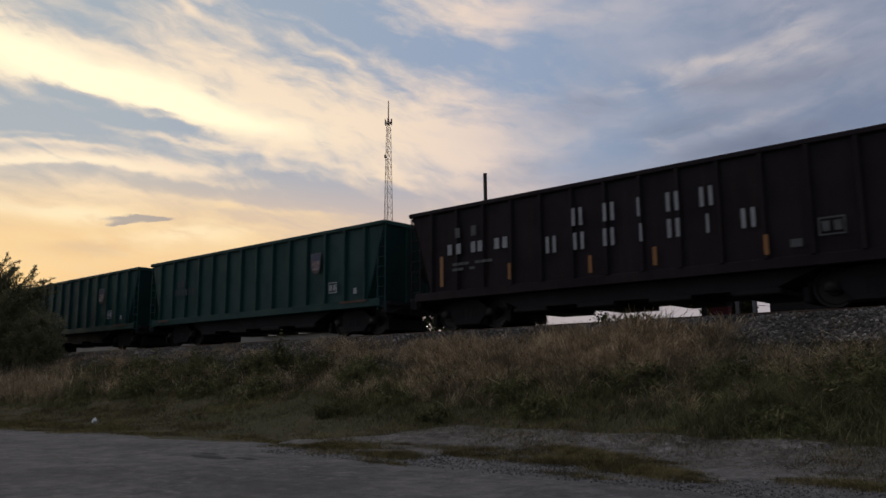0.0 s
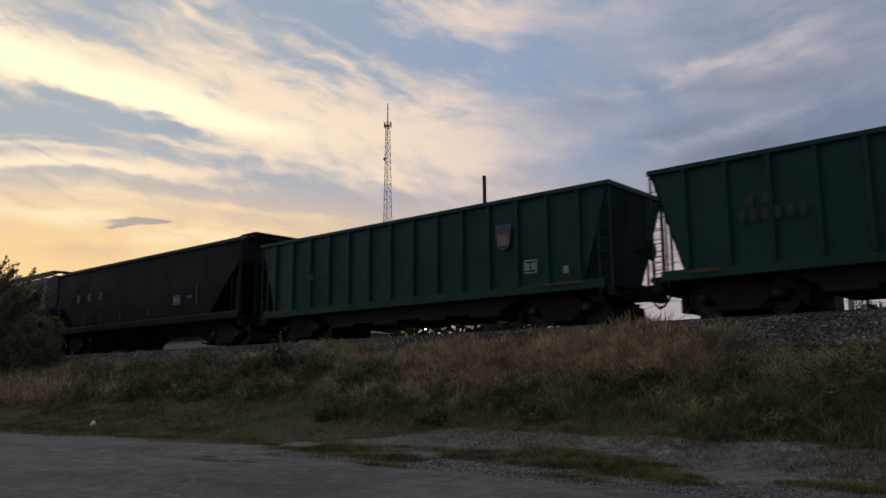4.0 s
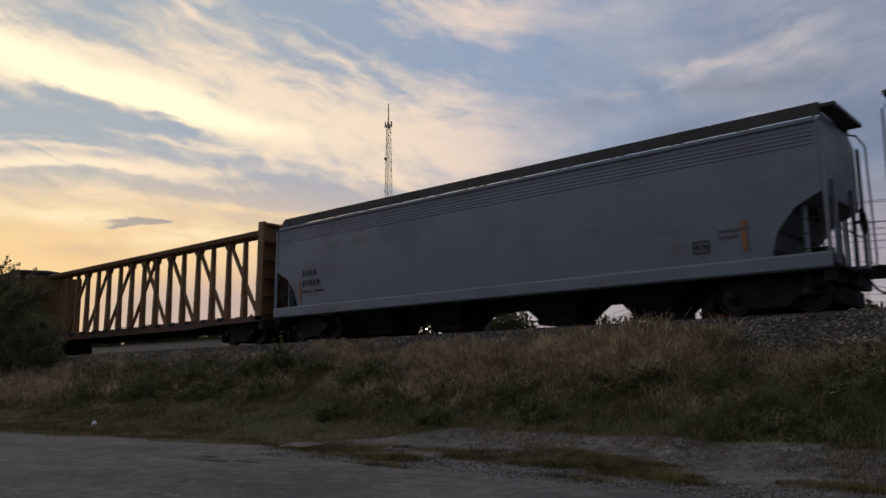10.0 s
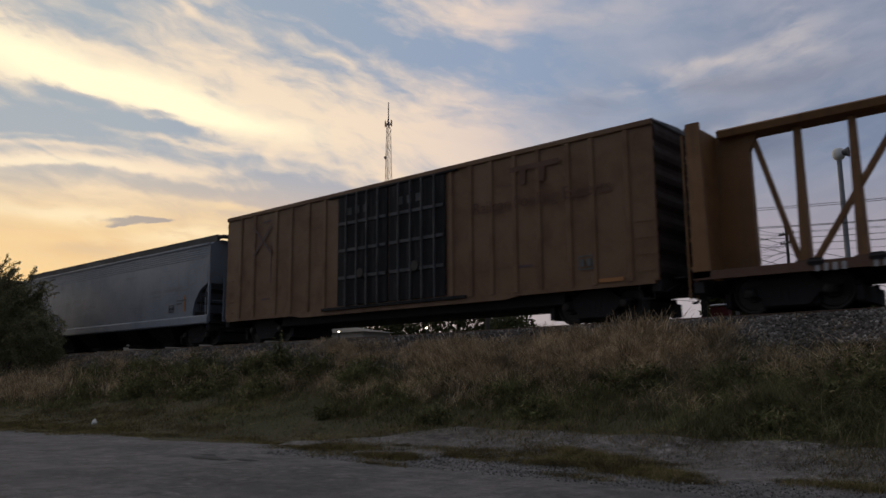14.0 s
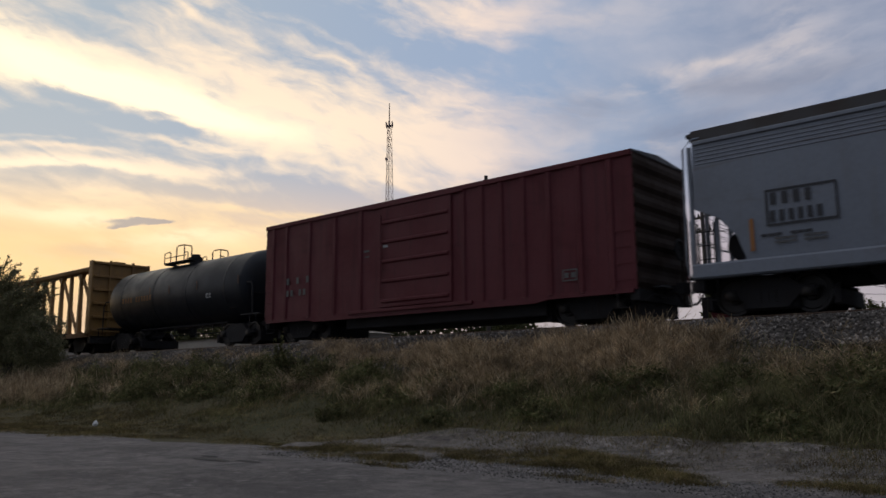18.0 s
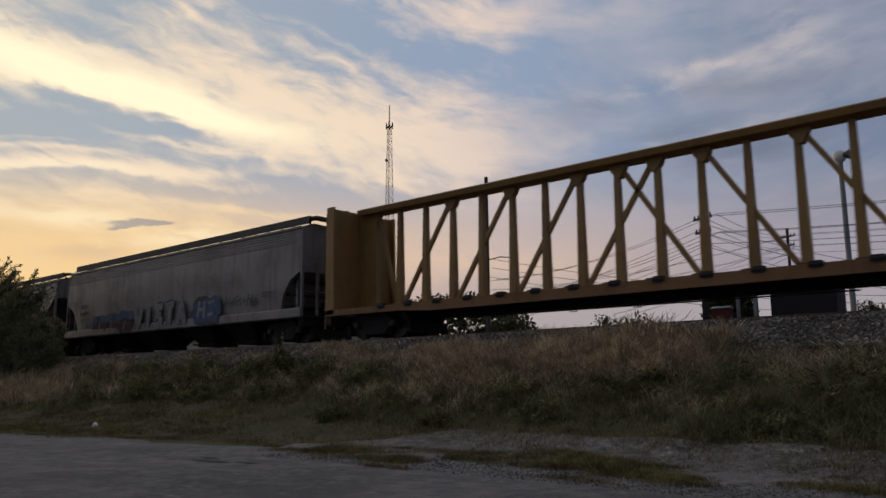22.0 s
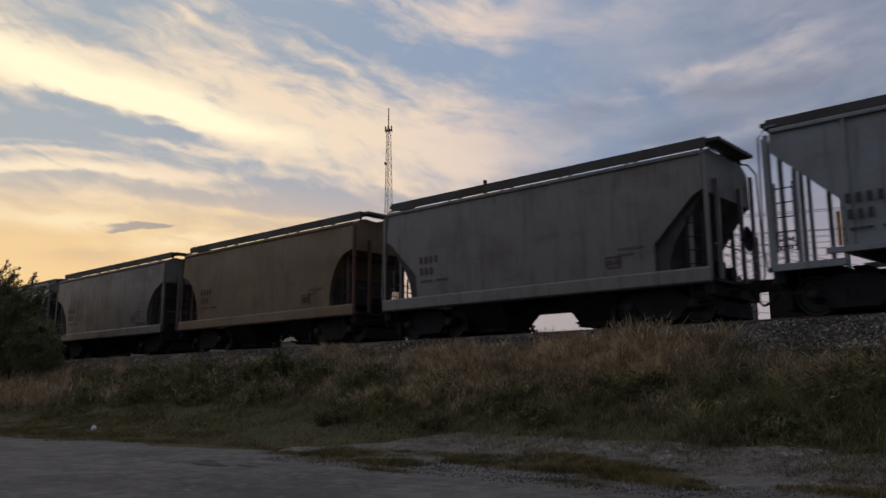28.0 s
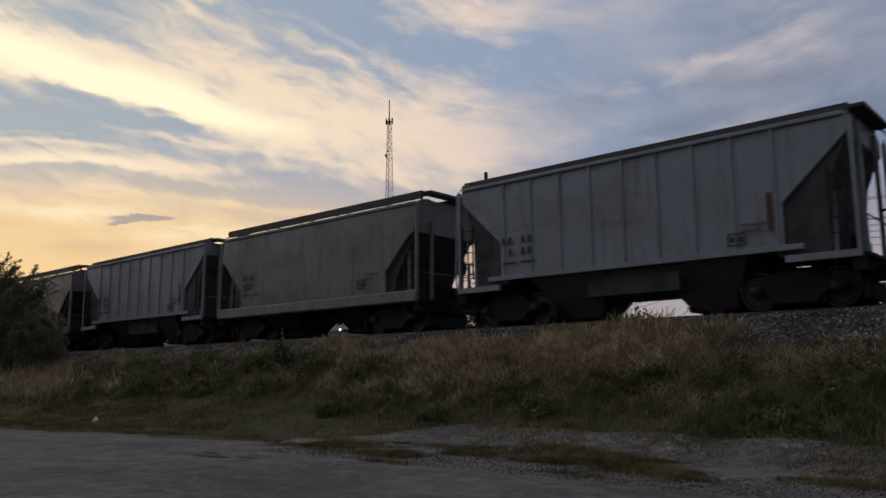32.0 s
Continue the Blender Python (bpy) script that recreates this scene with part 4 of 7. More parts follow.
        for i in range(6):
            z = zd + 0.15 + (zt - zd - 0.25) * i / 5
            xa, xb = k * (half - 0.04), k * (half + 0.09)
            part("rib", Shape().prism_y([(xa, z - 0.07), (xb, z - 0.045), (xb, z + 0.045), (xa, z + 0.07)], -wide + 0.08, wide - 0.08), paint, bulk)
        for y in (-0.6, 0.6):
            part("rib", Shape().box(min(k * (half - 0.03), k * (half + 0.06)), max(k * (half - 0.03), k * (half + 0.06)), y - 0.05, y + 0.05, zd - 0.05, zt + 0.05), paint, bulk)
        part("ladder", ladder(0.40, zd - 0.6, zt - 0.2), paint, car, at=pose(k * (half + 0.09), k * 1.2, 0, 0, 0, k * 90))
    winch = Shape().box(-0.12, 0.12, -0.10, 0.06, zd - 0.06, zd + 0.10).rod((-0.16, -0.05, zd + 0.02), (0.16, -0.05, zd + 0.02), 0.07, 8).mesh("cable_winch", GRIME)
    for i in range(n - 1):
        for f in (0, 180):
            part("cable_winch", winch, GRIME, car, at=pose((px[i] + px[i + 1]) / 2, (-1 if f == 0 else 1) * (wide - 0.02), 0, 0, 0, f))
    block = Shape().box(-0.22, 0.22, -0.09, 0.09, zd + 0.0, zd + 0.12).mesh("riser_block", RUSTY)
    for i in range(n):
        part("riser_block", block, RUSTY, car, at=pose(px[i] + 0.3, -1.1, 0))
    s = Shape()
    for k in range(4):
        x = -3.4 + 1.9 * k
        s.tube([(x, -wide + 0.2, zd - 0.4), (x, -wide + 0.2, 0.38), (x + 0.2, -wide + 0.2, 0.38), (x + 0.2, -wide + 0.2, zd - 0.4)], 0.016)
    s.rod((-6, -0.6, 0.52), (5.5, -0.6, 0.46), 0.02)
    part("brake_rigging", s, GRIME, car)
    running_gear(car, L, 2.0)
    underparts(car, half, zd - 0.2)
    return car


# ---------------------------------------------------------------- tank car
def tank_car(label, L, group=""):
    car = thing("tank_car", label, "tank car")
    half, r, zc = L / 2, 1.50, 2.42
    ring = [(-half + 0.75, 0.02)] + [(-half + 0.75 + 0.50 * (1 - math.cos(t)), r * math.sin(t)) for t in np.linspace(0.15, math.pi / 2, 8)]
    ring += [(-x, q) for x, q in ring[::-1]]
    part("barrel", Shape().lathe(ring, "x", (0, 0, zc), 40), TANKM, car, smooth=True)
    for x in (-half + 2.3, -1.4, 1.4, half - 2.3):
        part("band", Shape().lathe([(-0.04, r + 0.001), (-0.04, r + 0.012), (0.04, r + 0.012), (0.04, r + 0.001)], "x", (x, 0, zc), 40), TANKM, car, smooth=True)
    zt = zc + r
    fore = pose(-0.32, 0, 0)
    part("manway", Shape().lathe([(-0.1, 0.3), (0.20, 0.3), (0.22, 0.33), (0.27, 0.33), (0.29, 0.22), (0.42, 0.20), (0.44, 0.05)], "z", (0.0, 0, zt), 18), GRIME, car, at=fore, smooth=True)
    part("platform", Shape().slab(-1.15, 1.2, -0.95, -0.45, zt - 0.02, zt + 0.03, 0.01).slab(-1.15, 1.2, 0.45, 0.95, zt - 0.02, zt + 0.03, 0.01).box(-1.15, -1.05, -0.9, 0.9, zt - 0.06, zt).box(1.1, 1.2, -0.9, 0.9, zt - 0.06, zt), GRIME, car, at=fore)
    for y in (-0.93, 0.93):
        s = Shape()
        s.tube([(-1.13, y, zt), (-1.13, y, zt + 0.46), (-0.72, y, zt + 0.52), (-0.60, y, zt + 0.44), (-0.60, y, zt)], 0.026)
        s.tube([(0.86, y, zt), (0.86, y, zt + 0.32), (0.8, y, zt + 0.37), (0.55, y, zt + 0.37)], 0.024)
        s.tube([(-0.1, y, zt), (-0.1, y, zt + 0.66), (0.05, y, zt + 0.72), (0.5, y, zt + 0.72), (1.08, y, zt + 0.60), (1.17, y, zt + 0.52), (1.17, y, zt)], 0.028)
        s.tube([(0.55, y, zt + 0.71), (0.55, y, zt)], 0.024)
        s.tube([(-1.13, y, zt + 0.25), (0.72, y, zt + 0.25)], 0.02)
        part("guard_rail", s, GRIME, car, at=fore)
    for k in (-1, 1):
        part("stub_sill", Shape().slab(min(k * half, k * (half - 3.2)), max(k * half, k * (half - 3.2)), -0.33, 0.33, 0.72, 1.16, 0.03), GRIME, car)
        part("saddle", Shape().prism_x([(-1.35, 1.9), (-1.2, 1.5), (-0.5, 1.02), (0.5, 1.02), (1.2, 1.5), (1.35, 1.9)], k * (half - 2.1) - 0.3, k * (half - 2.1) + 0.3), GRIME, car)
        part("end_platform", Shape().slab(min(k * (half - 1.1), k * (half + 0.1)), max(k * (half - 1.1), k * (half + 0.1)), -1.45, 1.45, 1.12, 1.18, 0.01), GRIME, car)
        s = Shape()
        for y in (-1, 1):
            s.tube([(k * (half - 0.95), y * 1.30, 2.45), (k * (half - 0.55), y * 1.38, 2.42), (k * (half - 0.42), y * 1.40, 2.2), (k * (half - 0.40), y * 1.40, 1.1)], 0.03)
            s.tube([(k * (half - 0.1), y * 1.45, 1.1), (k * (half - 0.1), y * 1.45, 0.45), (k * (half - 0.5), y * 1.45, 0.45), (k * (half - 0.5), y * 1.45, 1.1)], 0.022)
        s.tube([(k * (half - 0.40), -1.40, 2.0), (k * (half - 0.40), 1.40, 2.0)], 0.022)
        part("handrail", s, GRIME, car)
    s = Shape().rod((-3.6, -0.75, 0.98), (3.6, -0.75, 0.98), 0.045).rod((-0.3, 0, 1.2), (-0.3, 0, 0.55), 0.16, 10).rod((-1.7, 0.2, 0.95), (-0.9, 0.2, 0.95), 0.2, 10)
    for x in (-3.0, -2.2, -1.4, -0.6, 0.9, 1.7, 2.5, 3.2):
        s.rod((x, -0.75, 0.98), (x, -0.75, 0.72), 0.03)
    s.rod((-3.6, -0.4, 0.66), (3.6, -0.4, 0.62), 0.025)
    part("heating_pipe", s, GRIME, car)
    running_gear(car, L, 1.95)
    return car


# ---------------------------------------------------------------- ground, road, track
def bumpy(x, y, k=1.0):
    """Gentle unevenness, the same for numbers and arrays."""
    return (np.sin(x * 1.9 * k + 1.3 * np.sin(y * 1.1 * k)) * np.sin(y * 2.3 * k + 0.7 * np.sin(x * 1.7 * k)) + 0.5 * np.sin(x * 4.1 * k + 2.0) * np.sin(y * 5.3 * k + 1.0)) * 0.5


def edge_of_road(x):
    """Where the road's paving ends, on the side of the track."""
    base = np.interp(x, [-400, -60, -23, -19, -14, -10, -7, -4.4, 0, 60, 400], [6.6, 6.9, 8.2, 8.9, 9.3, 9.9, 10.6, 10.9, 10.9, 10.6, 10.6])
    return base + 0.16 * np.sin(x * 1.3) + 0.10 * np.sin(x * 3.7 + 1) + 0.05 * np.sin(x * 9.1)


def height(x, y):
    """The lie of the land: road, verge, bank, ballast shoulder, and the low land beyond."""
    bank = np.interp(y, [-900, 10.2, 11.2, 12.4, 14.0, 15.2, 16.0, 16.6, 17.2, 17.7, 21.5, 22.6, 27.0, 40, 900],
                     [0.0, 0.0, 0.10, 0.42, 1.05, 1.50, 1.82, 2.06, 2.28, 2.36, 2.36, 1.9, 0.6, 0.2, 0.0])
    rough = np.interp(y, [9.0, 11.5, 13.5, 16.6, 17.4, 23, 30], [0.0, 0.05, 0.12, 0.10, 0.02, 0.02, 0.1])
    return bank + bumpy(x, y, 0.8) * rough


def sheet(name, xs, ys, fn, mat):
    xs, ys = np.asarray(xs, float), np.asarray(ys, float)
    X, Y = np.meshgrid(xs, ys, indexing="ij")
    Z = fn(X, Y)
    vs = np.stack([X, Y, Z], -1).reshape(-1, 3)
    n, m = len(xs), len(ys)
    i, j = np.meshgrid(np.arange(n - 1), np.arange(m - 1), indexing="ij")
    a = (i * m + j).ravel()
    fs = np.stack([a, a + m, a + m + 1, a + 1], -1)
    me = bpy.data.meshes.new(name)
    me.from_pydata(vs.tolist(), [], fs.tolist())
    me.materials.append(mat)
    me.shade_smooth()
    return new(name, me)


def earth(name, colours, scale, rough=0.95, bump=0.5, fine=60.0, pebble=0.0, rutted=0.0):
    """Ground: stains, fine grit, and with pebble the broken look of loose stone; rutted: its dark patches, long in the way of travel."""
    mat = bpy.data.materials.new(name)
    mat.use_nodes = True
    g = Graph(mat.node_tree)
    at = g.node("ShaderNodeTexCoord").outputs["Object"]
    n1 = g.noise(at, scale, 7, 0.65, 0.4)
    n2 = g.noise(at, fine, 6, 0.7)
    n3 = g.noise(at, scale * 0.17, 4, 0.6)
    col = g.mix(g.span(n1, 0.40, 0.64), colours[0], colours[1])
    col = g.mix(g.span(n3, 0.45, 0.68, 0.0, 0.8), col, colours[2])
    col = g.mix(g.span(n2, 0.35, 0.75, 0.0, 0.6), col, tuple(c * 0.45 for c in colours[0]))
    relief = g.m("ADD", n2, n1)
    if pebble:
        n4 = g.noise(at, 5.0, 8, 0.70, 0.6)
        where = g.m("MULTIPLY", g.span(g.noise(at, 0.5, 5, 0.6, 0.5), 0.36, 0.60, 0.35, 1.0), pebble)
        col = g.mix(g.m("MULTIPLY", g.span(n4, 0.50, 0.62), where), col, tuple(c * 0.40 for c in colours[0]))
        col = g.mix(g.m("MULTIPLY", g.span(n4, 0.46, 0.36), where), col, tuple(c * 1.25 for c in colours[1]))
        relief = g.m("ADD", relief, g.m("MULTIPLY", n4, 1.5))
    if rutted:
        n = g.node("ShaderNodeMapping")
        g.links.new(at, n.inputs[0])
        n.inputs["Scale"].default_value = (0.45, 1.6, 1.0)
        col = g.mix(g.span(g.noise(n.outputs[0], 1.4, 6, 0.66, 0.5), 0.52, 0.68, 0.0, rutted), col, (0.045, 0.040, 0.040))
    bs = g.node("ShaderNodeBsdfPrincipled")
    g.put(bs.inputs["Base Color"], col)
    bs.inputs["Roughness"].default_value = rough
    bs.inputs["Specular IOR Level"].default_value = 0.25
    bp = g.node("ShaderNodeBump")
    bp.inputs["Strength"].default_value, bp.inputs["Distance"].default_value = bump, 0.03
    g.put(bp.inputs["Height"], relief)
    g.links.new(bp.outputs[0], bs.inputs["Normal"])
    out = g.node("ShaderNodeOutputMaterial")
    g.links.new(bs.outputs[0], out.inputs[0])
    return mat


SOIL = earth("grassy_soil", [(0.080, 0.072, 0.036), (0.115, 0.092, 0.052), (0.055, 0.056, 0.025)], 1.6)
ASPHALT = earth("worn_asphalt", [(0.160, 0.148, 0.143), (0.25, 0.226, 0.214), (0.115, 0.105, 0.102)], 1.7, 0.88, 1.0, 30.0, pebble=0.55, rutted=0.25)
GRAVEL = earth("pale_gravel", [(0.195, 0.174, 0.158), (0.28, 0.254, 0.234), (0.130, 0.108, 0.085)], 3.2, 0.95, 1.0, 40.0, pebble=1.0, rutted=0.3)
BALLASTM = surface("ballast_stone", (0.27, 0.255, 0.25), (0.17, 0.155, 0.15), 0.85, grain=25, stain=6, vary=0.6)
BEDM = earth("ballast_bed", [(0.085, 0.073, 0.065), (0.060, 0.051, 0.045), (0.115, 0.100, 0.088)], 9.0, 0.95, 0.8, 50.0)
TIEM = surface("tarred_timber", (0.055, 0.042, 0.034), (0.09, 0.075, 0.062), 0.85, grain=20)


def spread(lo, hi, near0, near1, step, grow=1.35):
    """Coordinates dense between near0 and near1 and ever wider outside."""
    mid = list(np.arange(near0, near1 + step * 0.5, step))
    a, d = near0, step
    while a > lo:
        d *= grow
        a -= d
        mid.insert(0, max(a, lo))
    a, d = mid[-1], step
    while a < hi:
        d *= grow
        a += d
        mid.append(min(a, hi))
    return mid


ground = sheet("ground", spread(-2500, 2500, -62, 14, 0.4), spread(-2500, 2500, 7.5, 27.0, 0.25), height, SOIL)
tagged(ground, "uneven grassy bank between a road and a railway track", "ground", kind="structure")
xs = spread(-700, 700, -62, 14, 0.25)
me = bpy.data.meshes.new("road")
vs, fs = [], []
for i, x in enumerate(xs):
    e = float(edge_of_road(x))
    ys = [-4.5, 0.0, 4.0, 6.5, e - 0.6, e - 0.2, e]
    vs += [(x, y, 0.012 + 0.006 * bumpy(x, y, 0.7) - (0.012 if j == 6 else 0)) for j, y in enumerate(ys)]
    if i:
        fs += [((i - 1) * 7 + j, i * 7 + j, i * 7 + j + 1, (i - 1) * 7 + j + 1) for j in range(6)]
me.from_pydata(vs, [], fs)
me.materials.append(ASPHALT)
me.shade_smooth()
tagged(new("road", me), "worn grey asphalt road with a ragged edge", "road", kind="structure")
TARM = surface("tar_patch", (0.035, 0.033, 0.033), (0.07, 0.065, 0.062), 0.9, grain=30, stain=3)
r = np.random.default_rng(23)
for px, py, w, h in ((-11.4, 7.3, 0.55, 0.14), (-10.7, 7.5, 0.35, 0.10), (-11.9, 7.6, 0.3, 0.08)):
    n = 22
    ring_ = [(px + w * math.cos(2 * math.pi * i / n) * r.uniform(0.6, 1.1), py + h * math.sin(2 * math.pi * i / n) * r.uniform(0.55, 1.15)) for i in range(n)]
    patch_ = bpy.data.meshes.new("tar_patch")
    patch_.from_pydata([(x, y, 0.0195) for x, y in ring_] + [(px, py, 0.022)], [], [(i, (i + 1) % n, n) for i in range(n)])
    patch_.materials.append(TARM)
    tagged(new("tar_patch", patch_), "dark worn tar patch in the asphalt road", "tar patch", group="tar patches of the road")
# pale gravel washed over the road's edge
me = bpy.data.meshes.new("gravel_shoulder")
vs, fs = [], []
gx = list(np.arange(-13.0, 8, 0.08))
for i, x in enumerate(gx):
    k = min(1.0, (x + 13.1) / 3)
    out = 9.55 + 0.45 * (1 - k) + 0.30 * math.sin(x * 1.7) * math.sin(x * 0.9 + 1) + 0.16 * math.sin(x * 5.1) + 0.10 * math.sin(x * 13.1 + 1) + 0.06 * math.sin(x * 29.0)
    far = 10.2 + 1.7 * k
    ys = [out + (far - out) * q for q in (0, 0.12, 0.3, 0.5, 0.7, 0.85, 1.0)]
    vs += [(x, y, float(height(x, y)) + (0.008 if q == 0 else 0.028 if y < 10.4 else 0.02)) for q, y in enumerate(ys)]
    if i:
        fs += [((i - 1) * 7 + j, i * 7 + j, i * 7 + j + 1, (i - 1) * 7 + j + 1) for j in range(6)]
me.from_pydata(vs, [], fs)
me.materials.append(GRAVEL)
me.shade_smooth()
tagged(new("gravel_shoulder", me), "pale loose gravel along the edge of the road", "gravel", kind="structure")


def ballast_top(x, y):
    return np.interp(np.abs(y - MIDLINE), [0, 1.35, 1.75, 2.15, 2.45, 4.0], [2.47, 2.48, 2.50, 2.49, 2.40, 1.68]) + 0.012 * bumpy(x, y, 2.0) + 0.015 * bumpy(x, y * 0.3, 0.7)


bed = sheet("ballast_bed", spread(-700, 700, -62, 14, 0.5), np.linspace(MIDLINE - 3.7, MIDLINE + 3.7, 45), ballast_top, BEDM)
tagged(bed, "bed of broken grey stone under the railway track", "ballast", kind="structure")
RP = [(-0.07, 0.0), (0.07, 0.0), (0.07, 0.02), (0.012, 0.04), (0.012, 0.115), (0.036, 0.125), (0.036, 0.15), (0.025, 0.16), (-0.025, 0.16), (-0.036, 0.15), (-0.036, 0.125), (-0.012, 0.115), (-0.012, 0.04), (-0.07, 0.02)]
for k in (-1, 1):
    rail = Shape().prism_x([(y, z + RAIL - 0.16) for y, z in RP], -700, 700)
    ob = new("rail", rail.mesh("rail", RAILM))
    ob.location.y = MIDLINE + k * (GAUGE + 0.0)
    tagged(ob, "rust-brown steel rail on timber sleepers", "rail", group="rails of the track")
tie = Shape().slab(-0.115, 0.115, -1.3, 1.3, RAIL - 0.34, RAIL - 0.162, 0.012).mesh("sleeper", TIEM)
for i in range(150):
    x = -72 + i * 0.56
    ob = new("sleeper", tie)
    ob.matrix_basis = pose(x + random.uniform(-0.03, 0.03), MIDLINE, 0, 0, 0, random.uniform(-1, 1))
    tagged(ob, "tarred timber sleeper bedded in grey ballast", "sleeper", group="sleepers of the track")


# ---------------------------------------------------------------- loose stone and growth
rng = np.random.default_rng(5)


def stuff(name, label, category, vs, fs, mat, smooth=False):
    me = bpy.data.meshes.new(name)
    vs, fs = np.asarray(vs, np.float32), np.asarray(fs, np.int32)
    me.vertices.add(len(vs))
    me.vertices.foreach_set("co", vs.ravel())
    k = fs.shape[1]
    me.loops.add(fs.size)
    me.loops.foreach_set("vertex_index", fs.ravel())
    me.polygons.add(len(fs))
    me.polygons.foreach_set("loop_start", np.arange(len(fs), dtype=np.int32) * k)
    me.update(calc_edges=True)
    me.validate()
    me.materials.append(mat)
    return tagged(new(name, me), label, category, kind="stuff")


def stones(n, x0, x1, y0, y1, size0, size1, fn, near=None):
    """Angular stones strewn over a stretch."""
    base = np.array([(1, 0, 0), (-1, 0, 0), (0, 1, 0), (0, -1, 0), (0, 0, 0.8), (0, 0, -0.8)], float)
    tri = np.array([(0, 2, 4), (2, 1, 4), (1, 3, 4), (3, 0, 4), (2, 0, 5), (1, 2, 5), (3, 1, 5), (0, 3, 5)])
    px, py = rng.uniform(x0, x1, n), rng.uniform(y0, y1, n)
    sz = rng.uniform(size0, size1, n)
    jit = rng.uniform(0.6, 1.35, (n, 6, 3))
    rot = rng.uniform(0, 2 * np.pi, n)
    tip = rng.uniform(-0.9, 0.9, n)
    v = base[None] * jit + rng.uniform(-0.25, 0.25, (n, 6, 3))
    c, s = np.cos(tip)[:, None], np.sin(tip)[:, None]
    v = np.stack([v[..., 0], v[..., 1] * c - v[..., 2] * s, v[..., 1] * s + v[..., 2] * c], -1)
    c, s = np.cos(rot)[:, None], np.sin(rot)[:, None]
    v = np.stack([v[..., 0] * c - v[..., 1] * s, v[..., 0] * s + v[..., 1] * c, v[..., 2]], -1) * sz[:, None, None]
    v[..., 0] += px[:, None]
    v[..., 1] += py[:, None]
    v[..., 2] += (fn(px, py) + sz * 0.25)[:, None]
    f = tri[None] + (np.arange(n) * 6)[:, None, None]
    return v.reshape(-1, 3), f.reshape(-1, 3)


def island(name, stops, rough=0.85, trans=0.0, clumpy=0.0):
    """A material whose colour goes from piece to piece, for growth and loose stone."""
    mat = bpy.data.materials.new(name)
    mat.use_nodes = True
    g = Graph(mat.node_tree)
    r = g.node("ShaderNodeNewGeometry").outputs["Random Per Island"]
    n = g.node("ShaderNodeValToRGB")
    el = n.color_ramp.elements
    while len(el) < len(stops):
        el.new(0.5)
    for e, (p, c) in zip(el, stops):
        e.position, e.color = p, (*c, 1)
    g.links.new(r, n.inputs[0])
    at = g.node("ShaderNodeTexCoord").outputs["Object"]
    patch = g.span(g.noise(at, 0.9, 4, 0.6), 0.38, 0.66, 0.62, 1.15)
    if clumpy:
        patch = g.m("MULTIPLY", patch, g.span(g.noise(at, 3.4, 5, 0.62, 0.4), 0.36, 0.66, 1.0 - clumpy, 1.0 + 0.75 * clumpy))
    col = g.mix(1.0, n.outputs[0], g.xyz(patch, patch, patch), "MULTIPLY")
    bs = g.node("ShaderNodeBsdfPrincipled")
    g.put(bs.inputs["Base Color"], col)
    bs.inputs["Roughness"].default_value = rough
    bs.inputs["Specular IOR Level"].default_value = 0.2
    last = bs.outputs[0]
    if trans:
        tr = g.node("ShaderNodeBsdfTranslucent")
        g.put(tr.inputs[0], col)
        mx = g.node("ShaderNodeMixShader")
        mx.inputs[0].default_value = trans
        g.links.new(bs.outputs[0], mx.inputs[1]), g.links.new(tr.outputs[0], mx.inputs[2])
        last = mx.outputs[0]
    out = g.node("ShaderNodeOutputMaterial")
    g.links.new(last, out.inputs[0])
    return mat


STONEI = island("broken_stone", [(0, (0.065, 0.057, 0.051)), (0.6, (0.145, 0.127, 0.113)), (0.85, (0.22, 0.195, 0.175)), (1, (0.42, 0.38, 0.345))])
PALEI = island("pale_gravel_stones", [(0, (0.10, 0.093, 0.087)), (0.7, (0.20, 0.186, 0.174)), (1, (0.36, 0.33, 0.31))])
DRYI = island("dry_grass_blades", [(0, (0.27, 0.178, 0.098)), (0.4, (0.48, 0.355, 0.215)), (0.75, (0.74, 0.60, 0.42)), (1, (0.34, 0.250, 0.145))], trans=0.35, clumpy=0.6)
GREENI = island("green_weed_leaves", [(0, (0.10, 0.112, 0.046)), (0.5, (0.160, 0.160, 0.070)), (0.85, (0.235, 0.210, 0.098)), (1, (0.36, 0.285, 0.155))], trans=0.35, clumpy=0.5)
FRONDI = island("grey_green_fronds", [(0, (0.12, 0.13, 0.055)), (0.5, (0.22, 0.215, 0.105)), (0.8, (0.33, 0.29, 0.16)), (1, (0.44, 0.36, 0.21))], trans=0.35, clumpy=0.5)
TURFI = island("short_grass_blades", [(0, (0.10, 0.094, 0.035)), (0.5, (0.165, 0.140, 0.056)), (0.8, (0.23, 0.165, 0.076)), (1, (0.34, 0.25, 0.14))], trans=0.3, clumpy=0.5)

v, f = stones(56000, -56, 3, MIDLINE - 3.7, MIDLINE - 0.9, 0.020, 0.055, ballast_top)
stuff("ballast_stones", "loose broken grey ballast stones beside the rails", "ballast", v, f, STONEI)
v, f = stones(11000, -30, 4, 15.2, 17.2, 0.018, 0.055, height)
stuff("strewn_stones", "grey stones rolled down from the track bed", "stones", v, f, STONEI)
v, f = stones(11000, -11.5, 4, 8.3, 11.3, 0.006, 0.020, lambda x, y: height(x, y) + 0.014)
stuff("loose_gravel", "small pale gravel scattered along the road's edge", "gravel", v, f, PALEI)


